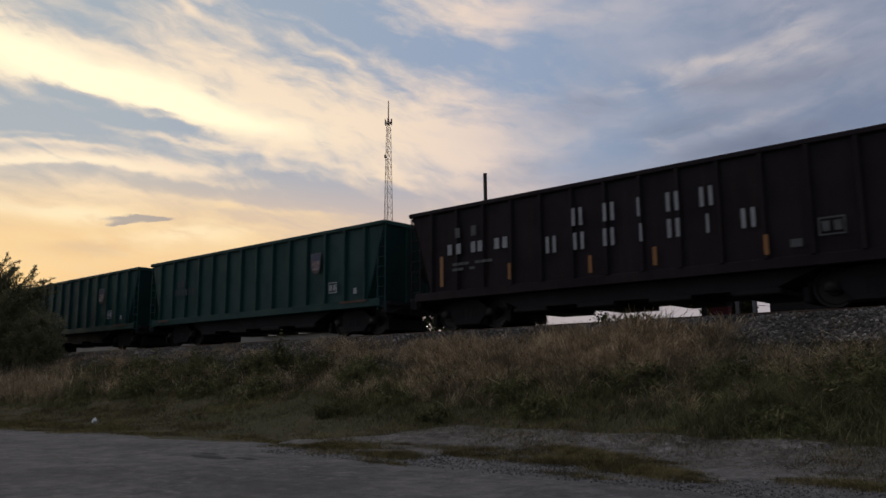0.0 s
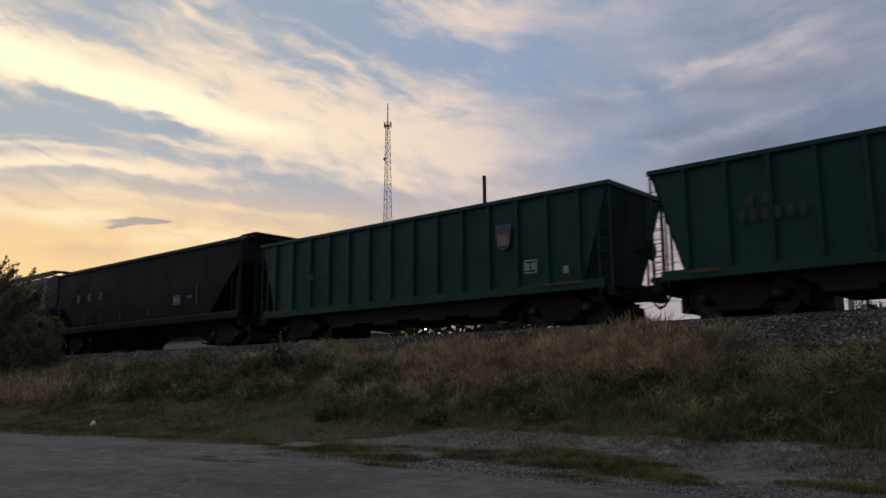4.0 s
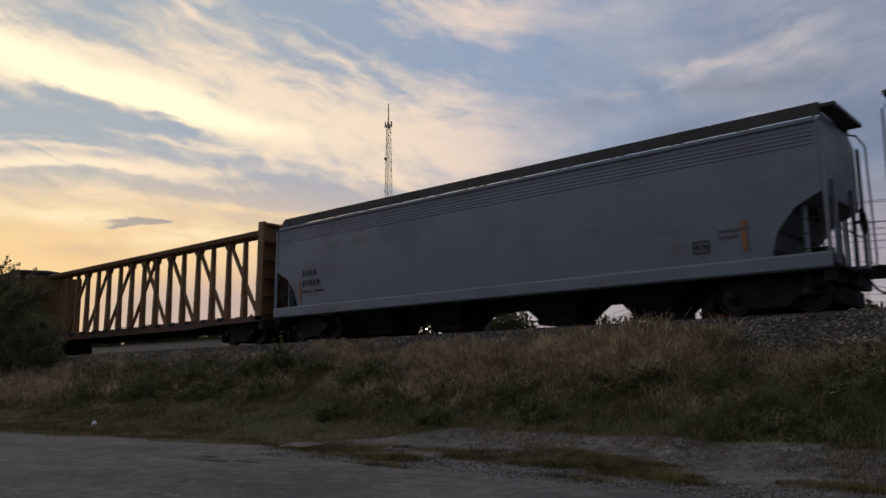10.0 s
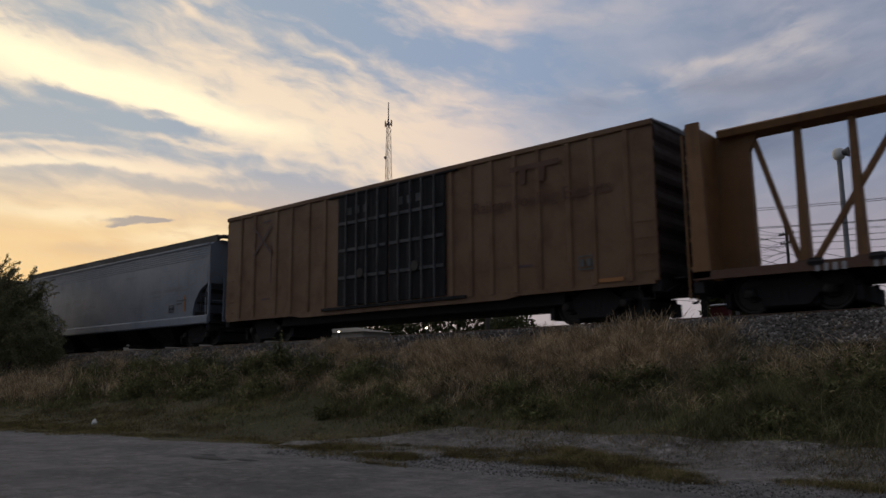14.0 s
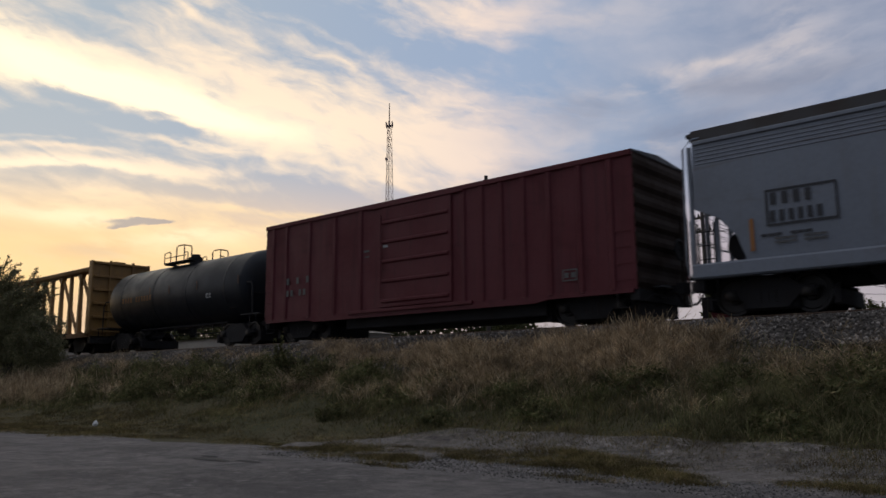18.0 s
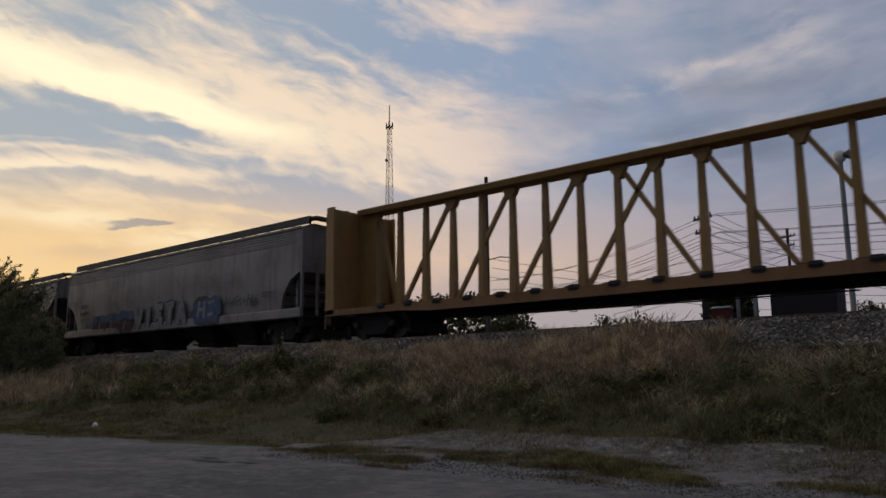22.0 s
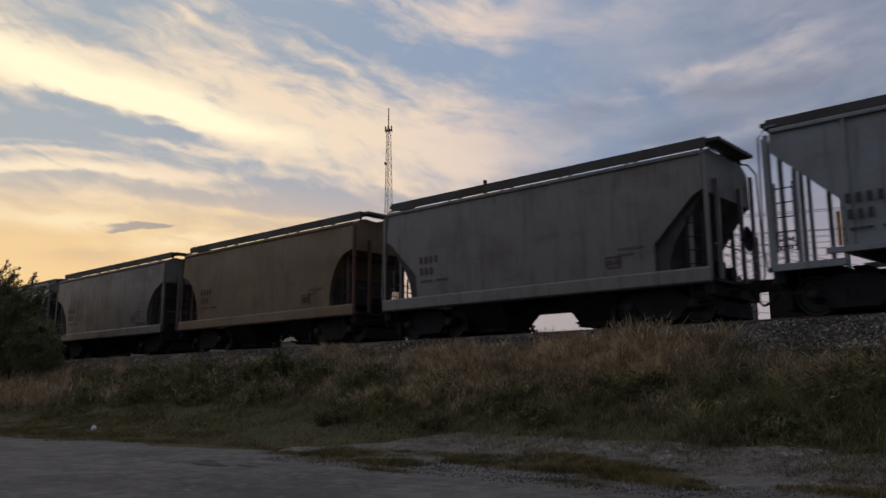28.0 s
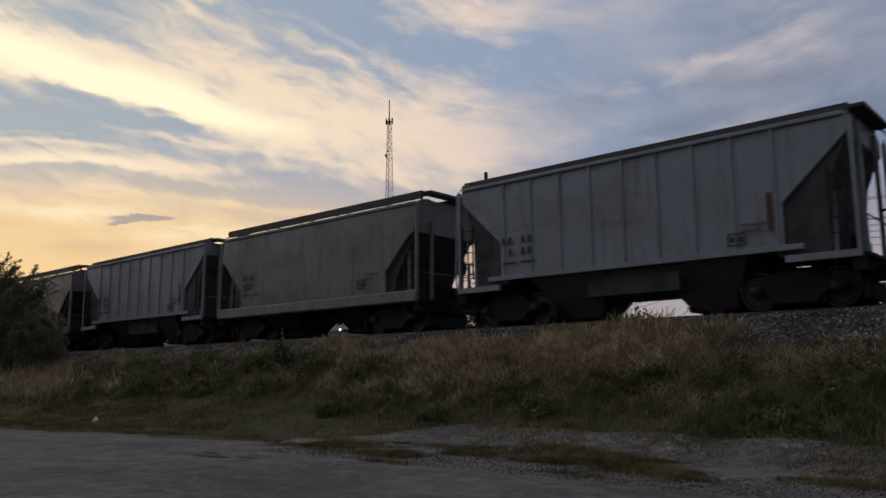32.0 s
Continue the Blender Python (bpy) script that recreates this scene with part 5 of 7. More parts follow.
def blades(px, py, h, lean, width, seed, joints=3, heads=0.0, base=None, wind=0.25):
    """Curved blades of grass: a strip each, leaning its own way."""
    r = np.random.default_rng(seed)
    n = len(px)
    way = r.uniform(0, 2 * np.pi, n)
    out = np.stack([np.cos(way), np.sin(way)], -1) * (lean * h * r.uniform(0.3, 1.4, n))[:, None]
    out[:, 0] += wind * h * r.uniform(0.2, 1.0, n)
    side = r.uniform(0, np.pi, n)
    sx, sy = np.cos(side) * width / 2, np.sin(side) * width / 2
    z0 = height(px, py) if base is None else base
    ts = np.linspace(0, 1, joints + 1)
    rows = []
    for k, t in enumerate(ts):
        cx, cy = px + out[:, 0] * t ** 1.8, py + out[:, 1] * t ** 1.8
        cz = z0 + h * (t - 0.22 * t ** 2.5 * np.clip(np.hypot(out[:, 0], out[:, 1]) / h, 0, 1.2)) - 0.02
        w = (1 - 0.75 * t) if not heads else np.where(t > 0.6, 1.0 + heads * np.sin((t - 0.6) / 0.4 * np.pi), 0.7)
        rows.append(np.stack([np.stack([cx - sx * w, cy - sy * w, cz], -1), np.stack([cx + sx * w, cy + sy * w, cz], -1)], 1))
    v = np.concatenate(rows, 1)
    m = 2 * (joints + 1)
    f = np.array([(2 * k, 2 * k + 1, 2 * k + 3, 2 * k + 2) for k in range(joints)])
    f = f[None] + (np.arange(n) * m)[:, None, None]
    return v.reshape(-1, 3), f.reshape(-1, 4)


def patchy(n, x0, x1, y0, y1, fn, seed):
    """Places drawn so that they gather where fn is high (0 to 1)."""
    r = np.random.default_rng(seed)
    x, y = r.uniform(x0, x1, n * 3), r.uniform(y0, y1, n * 3)
    keep = r.uniform(0, 1, n * 3) < fn(x, y)
    return x[keep][:n], y[keep][:n]


def clump(x, y, k, s):
    """Uneven patches between 0 and 1."""
    return np.clip(0.5 + 0.6 * np.sin(x * k + s + 1.7 * np.sin(y * k * 1.3 + s)) * np.sin(y * k * 1.1 + 2 * s + 1.3 * np.sin(x * k * 0.7)), 0, 1)


# short turf on the verge
def verge(x):
    """Where the grass of the verge begins."""
    return np.interp(x, [-62, -30, -20.8, -18.2, -15.6, -12.6, -11.2, -9.0, -6.3, -4.7, -2.6, 12], [6.6, 7.0, 7.6, 8.4, 8.95, 9.3, 10.0, 10.6, 10.7, 10.6, 10.5, 10.5]) + 0.34 * np.sin(x * 1.9) * np.sin(x * 0.7) + 0.13 * np.sin(x * 4.3) + 0.07 * np.sin(x * 11.0)


x, y = patchy(210000, -46, 5, 6.6, 13.6, lambda x, y: np.clip((y - verge(x)) / 0.7, 0, 1) ** 1.5 * (0.35 + 0.65 * clump(x, y, 1.2, 0.3)), 11)
ix, iy = [x], [y]
r = np.random.default_rng(1)
for x0, y0, x1, y1, wide, n in [(-13.4, 9.9, -8.6, 8.95, 0.34, 15000), (-12.0, 10.0, -9.2, 9.5, 0.40, 9000), (-8.6, 9.9, -6.4, 9.75, 0.20, 5000), (-7.8, 10.4, -4.3, 9.55, 0.34, 14000), (-7.2, 10.8, -4.7, 10.4, 0.26, 8000), (-5.4, 9.5, -4.0, 9.1, 0.18, 3500),
                                (-4.4, 10.5, -1.6, 10.0, 0.26, 8000), (-9.8, 10.7, -8.0, 10.5, 0.20, 3600), (-3.4, 9.8, -2.2, 9.6, 0.18, 3000), (-10.4, 10.5, -7.6, 10.25, 0.16, 3600), (-6.0, 8.8, -5.0, 8.65, 0.10, 900), (-9.0, 8.4, -8.0, 8.3, 0.08, 800)]:
    q = r.uniform(0, 1, n)
    gone_ = np.abs(np.sin(q * 9.0 + x0)) ** 0.4
    ix.append(x0 + (x1 - x0) * q + r.normal(0, 0.12, n)), iy.append(y0 + (y1 - y0) * q + (r.normal(0, wide, n) + 0.12 * np.sin(q * 31 + y0) + 0.08 * np.sin(q * 73)) * gone_ * np.sin(np.pi * np.clip(q, 0.08, 0.92)) ** 0.5)
x, y = np.concatenate(ix), np.concatenate(iy)
v, f = blades(x, y, r.uniform(0.035, 0.12, len(x)) * (0.5 + 0.9 * clump(x, y, 1.3, 1.0)), 0.9, 0.009, 2, 2)
stuff("verge_grass", "short patchy green and straw grass on the verge", "grass", v, f, TURFI)
# green weeds on the lower bank
x, y = patchy(60000, -62, 12, 11.2, 16.0, lambda x, y: np.clip(clump(x, y, 0.75, 0.8) * 1.1 + 0.2, 0, 1) * np.interp(y, [11.2, 12.2, 14.0, 16.0], [0.3, 1, 0.8, 0.15]), 12)
r = np.random.default_rng(2)
h = r.uniform(0.10, 0.40, len(x)) * (0.4 + 0.9 * clump(x, y, 0.75, 0.8)) * np.interp(y, [11.2, 12.3, 13.3, 16.0], [0.25, 0.50, 1.0, 0.9])
v, f = blades(x, y, h, 0.75, 0.018, 3, 3)
stuff("bank_weeds", "tangled green weeds on the railway bank", "weeds", v, f, GREENI)
# dry golden grass towards the crest, in tufts that each lean their own way
def tufts(x, y, each, wide, seed):
    r = np.random.default_rng(seed)
    n = len(x)
    k = np.repeat(np.arange(n), each)
    size = r.uniform(0.6, 1.5, n)
    return x[k] + r.normal(0, wide, len(k)) * size[k], y[k] + r.normal(0, wide, len(k)) * size[k], size[k]


x, y = patchy(3700, -62, 12, 12.8, 17.4, lambda x, y: np.clip(clump(x, y, 0.8, 2.6) * 1.2 + 0.15, 0, 1) * np.interp(y, [12.8, 14.0, 15.4, 16.4, 17.2], [0.08, 0.6, 1, 0.5, 0.10]) * np.interp(x, [-62, -30, -20, -14], [0.40, 0.12, 0.10, 1.0]) * np.where((x > -6.2) & (x < -2.9) & (y > 14.5), 0.10, 1.0) + 0.6 * (x < -19) * (y > 16.2) * clump(x, y, 1.1, 4.0), 13)
x, y, k = tufts(x, y, 52, 0.10, 14)
r = np.random.default_rng(3)
h = k * r.uniform(0.18, 0.56, len(x)) * (0.5 + 0.75 * clump(x, y, 0.8, 2.6)) * np.interp(y, [13, 15, 16.5], [0.9, 1.0, 0.6])
v, f = blades(x, y, h * 0.95, 0.8, 0.0050, 4, 3, heads=2.2)
stuff("dry_grass", "tall dry golden grass with seed heads along the bank", "grass", v, f, DRYI)
# a few high tufts that stand against the train
px, py, ph = [], [], []
r = np.random.default_rng(9)
for cx, cy, hh, nn, sp in [(-8.5, 16.2, 0.80, 420, 0.35), (-7.7, 16.1, 0.6, 260, 0.4), (-10.6, 16.2, 0.45, 260, 0.7), (-14.6, 16.3, 0.42, 300, 0.9), (-17.5, 16.3, 0.4, 240, 0.9), (-2.2, 15.9, 0.75, 200, 0.3), (-6.7, 16.0, 0.6, 260, 0.25), (-26.5, 13.7, 0.9, 60, 0.8), (-30.0, 13.7, 0.9, 60, 0.8), (-22.6, 13.9, 0.7, 50, 0.6), (-12.5, 16.2, 0.4, 260, 0.8), (-36.0, 12.9, 1.0, 420, 2.0), (-32.5, 12.7, 0.9, 360, 1.8), (-40.0, 12.8, 1.0, 420, 2.0), (-34.0, 13.4, 1.1, 300, 3.0),
                           (-1.6, 14.9, 0.62, 520, 0.5), (0.2, 14.7, 0.6, 420, 0.7), (-9.6, 15.2, 0.5, 420, 0.7), (-11.6, 15.0, 0.5, 350, 0.7), (-7.4, 15.0, 0.5, 350, 0.5)]:
    px.append(r.normal(cx, sp, nn)), py.append(r.normal(cy, 0.25 if cy > 15.5 else 0.42, nn)), ph.append(hh * r.uniform(0.45, 1.1, nn))
px, py, ph = map(np.concatenate, (px, py, ph))
px, py, ph = np.repeat(px, 3) + r.normal(0, 0.05, len(px) * 3), np.repeat(py, 3) + r.normal(0, 0.05, len(py) * 3), np.repeat(ph, 3) * r.uniform(0.7, 1.1, len(ph) * 3)
v, f = blades(px, py, ph, 0.55, 0.0050, 6, 4, heads=2.4)
stuff("tall_grass", "high feathery straw-coloured grass on the crest", "grass", v, f, DRYI)


def leafy_mounds(name, label, rows, mat, seed, leaf=0.035):
    """Low rank growth: heaps of small leaves over short stems."""
    r = np.random.default_rng(seed)
    vs = []
    for cx, cy, rx, ry, rz, n in rows:
        d = r.normal(0, 1, (n, 3))
        d /= np.linalg.norm(d, axis=1)[:, None]
        d[:, 2] = abs(d[:, 2])
        k = r.uniform(0.55, 1.0, n)[:, None] * (0.8 + 0.35 * np.sin(d[:, :1] * 7 + cx) * np.sin(d[:, 1:2] * 8 + cy))
        c = d * k * np.array([rx, ry, rz])
        c[:, 0] += cx
        c[:, 1] += cy
        c[:, 2] += height(c[:, 0], c[:, 1])
        a = r.normal(0, 1, (n, 3))
        a /= np.linalg.norm(a, axis=1)[:, None]
        b = np.cross(a, r.normal(0, 1, (n, 3)))
        b /= np.linalg.norm(b, axis=1)[:, None] + 1e-9
        ln = leaf * r.uniform(0.6, 1.7, n)[:, None]
        vs.append(np.stack([c - a * ln, c + b * ln * 0.35, c + a * ln, c - b * ln * 0.35], 1).reshape(-1, 3))
    v = np.concatenate(vs)
    stuff(name, label, "weeds", v, np.arange(len(v)).reshape(-1, 4), mat)


leafy_mounds("leafy_weeds", "rank leafy green weeds heaped on the bank", [
    (-3.2, 13.6, 1.5, 1.1, 0.75, 7000), (-1.0, 13.3, 1.3, 1.0, 0.8, 6000), (-5.4, 13.9, 1.0, 0.7, 0.5, 3500), (-4.2, 12.4, 0.8, 0.5, 0.35, 2200), (-7.6, 14.0, 1.1, 0.6, 0.4, 3000), (-20.4, 14.6, 1.6, 0.8, 0.85, 7000),
    (-17.6, 14.5, 1.1, 0.7, 0.75, 5000), (-23.4, 14.4, 1.8, 0.9, 0.95, 8000), (-15.6, 14.4, 1.0, 0.6, 0.55, 3200), (-27, 14.5, 2.2, 0.9, 0.95, 8500), (-12.6, 14.0, 1.2, 0.6, 0.4, 2600), (-14.3, 12.3, 0.6, 0.4, 0.35, 1500), (-30.6, 14.2, 2.0, 1.0, 0.9, 7000), (-28.5, 13.0, 1.6, 0.7, 0.6, 4500), (-21.6, 13.4, 1.4, 0.7, 0.5, 4500), (-25.2, 13.3, 1.8, 0.8, 0.75, 6500), (-18.6, 13.5, 1.1, 0.6, 0.45, 3000), (-19.5, 14.7, 0.38, 0.35, 1.25, 2600), (-18.9, 14.9, 0.5, 0.35, 0.8, 1800), (-13.2, 13.2, 0.9, 0.5, 0.40, 2200), (-10.2, 13.4, 0.9, 0.5, 0.42, 2200), (-11.0, 12.2, 0.5, 0.35, 0.35, 1100), (-8.8, 12.6, 0.7, 0.4, 0.35, 1500)], GREENI, 31)


x, y = patchy(420, -6.5, 4, 12.0, 15.4, lambda x, y: np.interp(y, [12.0, 12.8, 14.0, 14.8], [0.2, 1, 0.9, 0.1]) * np.interp(x, [-6.5, -4.5], [0.3, 1.0]), 17)
x, y, k = tufts(x, y, 46, 0.12, 18)
r = np.random.default_rng(19)
v, f = blades(x, y, k * r.uniform(0.18, 0.50, len(x)), 0.95, 0.013, 20, 4)
stuff("arching_weeds", "arching green weeds in heaped tufts", "weeds", v, f, FRONDI)


# ---------------------------------------------------------------- trees and bushes
BARKM = surface("dark_bark", (0.07, 0.055, 0.04), (0.04, 0.032, 0.025), 0.9, grain=25, stain=4, bump=0.5)
LEAFI = island("tree_leaves", [(0, (0.045, 0.052, 0.022)), (0.5, (0.075, 0.080, 0.034)), (1, (0.12, 0.115, 0.05))], trans=0.3)
THORNI = island("dusty_thorn_leaves", [(0, (0.11, 0.115, 0.060)), (0.5, (0.18, 0.175, 0.095)), (1, (0.28, 0.25, 0.15))], trans=0.45)


def tree(name, label, at, tall, spread_, seed, limbs=9, leaves=9000, leaf=0.05, trunk=0.11, low=0.12, feather=0.5, droop=0.15):
    """Trunk and limbs as tapered tubes, a crown of small leaves set along the twigs."""
    r = np.random.default_rng(seed)
    ob = thing(name, label, "tree" if "tree" in name else "bush", at=at)
    wood = Shape()
    top = np.array([r.uniform(-0.1, 0.1) * tall, r.uniform(-0.1, 0.1) * tall, tall * 0.55])
    wood.rod((0, 0, -0.3), tuple(top * 0.5), trunk, 8, trunk * 0.75)
    wood.rod(tuple(top * 0.5), tuple(top), trunk * 0.75, 8, trunk * 0.45)
    twigs = []
    for i in range(limbs):
        t = low + (1 - low) * i / max(limbs - 1, 1)
        p = top * t
        a = i * 2.4 + r.uniform(-0.5, 0.5)
        up = r.uniform(0.25, 0.9)
        ln = spread_ * r.uniform(0.65, 1.1) * (1 - 0.25 * abs(t - 0.5))
        d = np.array([math.cos(a), math.sin(a), up])
        d /= np.linalg.norm(d)
        q = p + d * ln * 0.55
        e = q + (d * np.array([1, 1, 0.6]) + np.array([0, 0, 0.25])) * ln * 0.5
        wood.rod(tuple(p), tuple(q), trunk * 0.45, 6, trunk * 0.25), wood.rod(tuple(q), tuple(e), trunk * 0.25, 5, trunk * 0.06)
        for k in range(9):
            s = r.uniform(0.2, 1.0)
            b = p + (q - p) * s * 2 if s < 0.5 else q + (e - q) * (s - 0.5) * 2
            w = r.normal(0, 1, 3)
            w[2] = abs(w[2]) * 0.7 - droop
            w = w / np.linalg.norm(w) * spread_ * r.uniform(0.18, 0.42)
            wood.rod(tuple(b), tuple(b + w), trunk * 0.10, 4, trunk * 0.03)
            twigs.append((b, b + w))
    part("trunk", wood, BARKM, ob)
    tw = np.array(twigs)
    k = r.integers(0, len(tw), leaves)
    s = r.uniform(0.0, 1.1, leaves)[:, None]
    c = tw[k, 0] * (1 - s) + tw[k, 1] * s + r.normal(0, leaf * 1.5 * (0.5 + feather), (leaves, 3))
    a = r.normal(0, 1, (leaves, 3))
    a /= np.linalg.norm(a, axis=1)[:, None]
    b = np.cross(a, r.normal(0, 1, (leaves, 3)))
    b /= np.linalg.norm(b, axis=1)[:, None] + 1e-9
    ln = leaf * r.uniform(0.7, 1.5, leaves)[:, None]
    v = np.stack([c - a * ln, c + b * ln * 0.4, c + a * ln, c - b * ln * 0.4], 1).reshape(-1, 3)
    f = np.arange(leaves * 4).reshape(-1, 4)
    me = bpy.data.meshes.new("crown")
    me.from_pydata(v.tolist(), [], f.tolist())
    me.materials.append(LEAFI)
    part("crown", me, LEAFI, ob)
    return ob


def on_ground(x, y):
    return pose(x, y, float(height(x, y)))


def feathery_tree(at, seed):
    """A rank thorn tree: a dense skirt of small leaves, and long sprays of leaflets that rise out of it."""
    r = np.random.default_rng(seed)
    ob = thing("roadside_tree", "dark feathery roadside tree beside the track", "tree", at=at)
    wood = Shape()
    lobes = [(-0.4, 0.0, 1.9, 3.2, 1.6, 1.9, 26000), (-3.0, 0.2, 2.6, 2.0, 1.5, 1.5, 13000), (2.6, 0.1, 1.7, 1.9, 1.3, 1.7, 16000), (4.2, -0.1, 1.0, 1.1, 0.9, 1.3, 6000), (0.8, 0.0, 3.2, 2.1, 1.2, 1.2, 9000), (-2.6, 0.0, 4.1, 2.4, 1.2, 1.0, 8000)]
    cs = []
    for x, y, z, a, b, h, n in lobes:
        wood.rod((0, 0, -0.3), (x * 0.7, y, z * 0.8), 0.11, 6, 0.05)
        d = r.normal(0, 1, (n, 3))
        d /= np.linalg.norm(d, axis=1)[:, None]
        k = r.uniform(0.15, 1.0, n)[:, None] ** 0.5 * (0.82 + 0.25 * np.sin(d[:, :1] * 6 + x) * np.sin(d[:, 2:3] * 7 + z))
        q = d * k * np.array([a, b, h]) + np.array([x, y, z])
        q[:, 2] = np.maximum(q[:, 2], 0.0)
        cs.append(q)
    for i in range(84):
        p = np.array([r.uniform(-3.8, 2.0), r.uniform(-0.8, 0.8), 0.0])
        p[2] = 4.5 - 0.34 * (p[0] + 1.2) + r.uniform(-1.0, 0.3)
        d = np.array([r.uniform(0.3, 1.1), r.uniform(-0.3, 0.3), r.uniform(0.25, 0.95)])
        ln = r.uniform(0.9, 2.3)
        pts = [p + d * ln * t + np.array([0.5, 0, -0.35]) * ln * t * t * 0.6 for t in np.linspace(0, 1, 6)]
        wood.tube([tuple(q) for q in pts], 0.016, 4)
        for t in np.linspace(0.12, 1, 30):
            b = p + d * ln * t + np.array([0.5, 0, -0.35]) * ln * t * t * 0.6
            cs.append(b + r.normal(0, 0.085 * (1.15 - 0.7 * t), (4, 3)))
    for i in range(26):
        p = np.array([r.uniform(1.5, 4.0), r.uniform(-0.9, 0.3), r.uniform(1.4, 2.9)])
        d = np.array([r.uniform(0.5, 1.0), r.uniform(-0.2, 0.2), r.uniform(-0.1, 0.5)])
        ln = r.uniform(0.8, 1.9)
        drop = np.array([0.2, 0, -0.9]) * ln
        wood.tube([tuple(p + d * ln * t + drop * t * t * 0.6) for t in np.linspace(0, 1, 6)], 0.014, 4)
        for t in np.linspace(0.1, 1, 22):
            cs.append(p + d * ln * t + drop * t * t * 0.6 + r.normal(0, 0.065 * (1.15 - 0.6 * t), (4, 3)))
    part("trunk", wood, BARKM, ob)
    c = np.concatenate(cs)
    n = len(c)
    a = r.normal(0, 1, (n, 3))
    a /= np.linalg.norm(a, axis=1)[:, None]
    b = np.cross(a, r.normal(0, 1, (n, 3)))
    b /= np.linalg.norm(b, axis=1)[:, None] + 1e-9
    ln = 0.05 * r.uniform(0.6, 1.5, n)[:, None]
    v = np.stack([c - a * ln, c + b * ln * 0.35, c + a * ln, c - b * ln * 0.35], 1).reshape(-1, 3)
    me = bpy.data.meshes.new("crown")
    me.from_pydata(v.tolist(), [], np.arange(n * 4).reshape(-1, 4).tolist())
    me.materials.append(THORNI)
    part("crown", me, THORNI, ob)


feathery_tree(on_ground(-40.4, 14.8), 21)
for i, (x, y, h, s) in enumerate([(-38.4, 52, 7.6, 2.4), (-40.4, 53, 7.0, 2.2), (-36.9, 51, 6.6, 1.5), (-20.6, 46, 6.0, 1.5), (-19.0, 46.5, 6.3, 1.7), (-17.6, 45, 6.3, 1.6), (-24.3, 46, 5.6, 1.0), (-13.0, 60, 8.6, 2.6), (-10.5, 61, 9.0, 2.8), (-7.3, 62, 9.0, 3.0), (-46.5, 60, 8.2, 2.4), (-43.6, 58, 7.8, 2.2)]):
    tree("distant_tree", "small dark leafy tree beyond the railway track", on_ground(x, y), h, s, 40 + i, limbs=10, leaves=4500, leaf=0.11, trunk=0.10, low=0.1)

# ---------------------------------------------------------------- beyond the track: mast, poles, wires, low roofs
MASTM = surface("mast_steel", (0.26, 0.19, 0.17), (0.34, 0.15, 0.12), 0.6, 0.1, grain=4, stain=0.2)
POLEM = surface("weathered_pole_timber", (0.055, 0.045, 0.04), (0.09, 0.07, 0.055), 0.9, grain=18)
WIREM = surface("dark_cable", (0.04, 0.04, 0.042), None, 0.6, bump=0)
WHITEM = surface("white_sheet_metal", (0.70, 0.69, 0.67), (0.58, 0.56, 0.53), 0.5, grain=8, stain=0.5)
SHEDM = surface("dusty_sheet_metal", (0.33, 0.30, 0.265), (0.26, 0.23, 0.20), 0.6, grain=8, stain=0.5)
ROOFM = surface("dusty_roof_sheet", (0.16, 0.14, 0.115), (0.11, 0.092, 0.075), 0.8, grain=8, stain=0.8)
LAMPM = shining("lit_lamp_glass", (1.0, 0.88, 0.66), 6.0)


def radio_mast(at, tall):
    ob = thing("radio_mast", "tall slender steel lattice radio mast with antennas", "mast", at=at)
    w0, w1 = 1.5, 0.35

    def leg(k, z):
        w = w0 + (w1 - w0) * z / tall
        a = k * 2 * math.pi / 3 + 0.4
        return (math.cos(a) * w, math.sin(a) * w, z)
    for k in range(3):
        part("leg", Shape().rod(leg(k, 0), leg(k, tall - 3), 0.06, 6, 0.035), MASTM, ob)
    n = 34
    for i in range(n):
        z, zz = (tall - 3) * i / n, (tall - 3) * (i + 1) / n
        s = Shape()
        for k in range(3):
            s.rod(leg(k, z), leg((k + 1) % 3, zz), 0.022, 4), s.rod(leg((k + 1) % 3, z), leg(k, zz), 0.022, 4), s.rod(leg(k, zz), leg((k + 1) % 3, zz), 0.022, 4)
        part("bracing", s, MASTM, ob)
    part("spire", Shape().rod((0, 0, tall - 3), (0, 0, tall + 1.0), 0.11, 6, 0.08), MASTM, ob)
    for i in range(6):
        a = i * math.pi / 3
        part("antenna_panel", Shape().box(-0.06, 0.06, -0.08, 0.08, -0.5, 0.5), MASTM, ob, at=pose(math.cos(a) * 0.68, math.sin(a) * 0.55, tall - 2.9, 0, 0, math.degrees(a)))
    s = Shape()
    for i in range(6):
        a = i * math.pi / 3
        s.rod((0, 0, tall - 3.4), (math.cos(a) * 0.68, math.sin(a) * 0.55, tall - 2.9), 0.04, 4)
    part("antenna_frame", s, MASTM, ob)
    part("dish", Shape().lathe([(0, 0.06), (0.10, 0.32), (0.13, 0.32), (0.2, 0.06)], "x", (-0.85, 0, tall - 9), 12), MASTM, ob)
    return ob


radio_mast(pose(-95.6, 94.5, 0), 48.4)


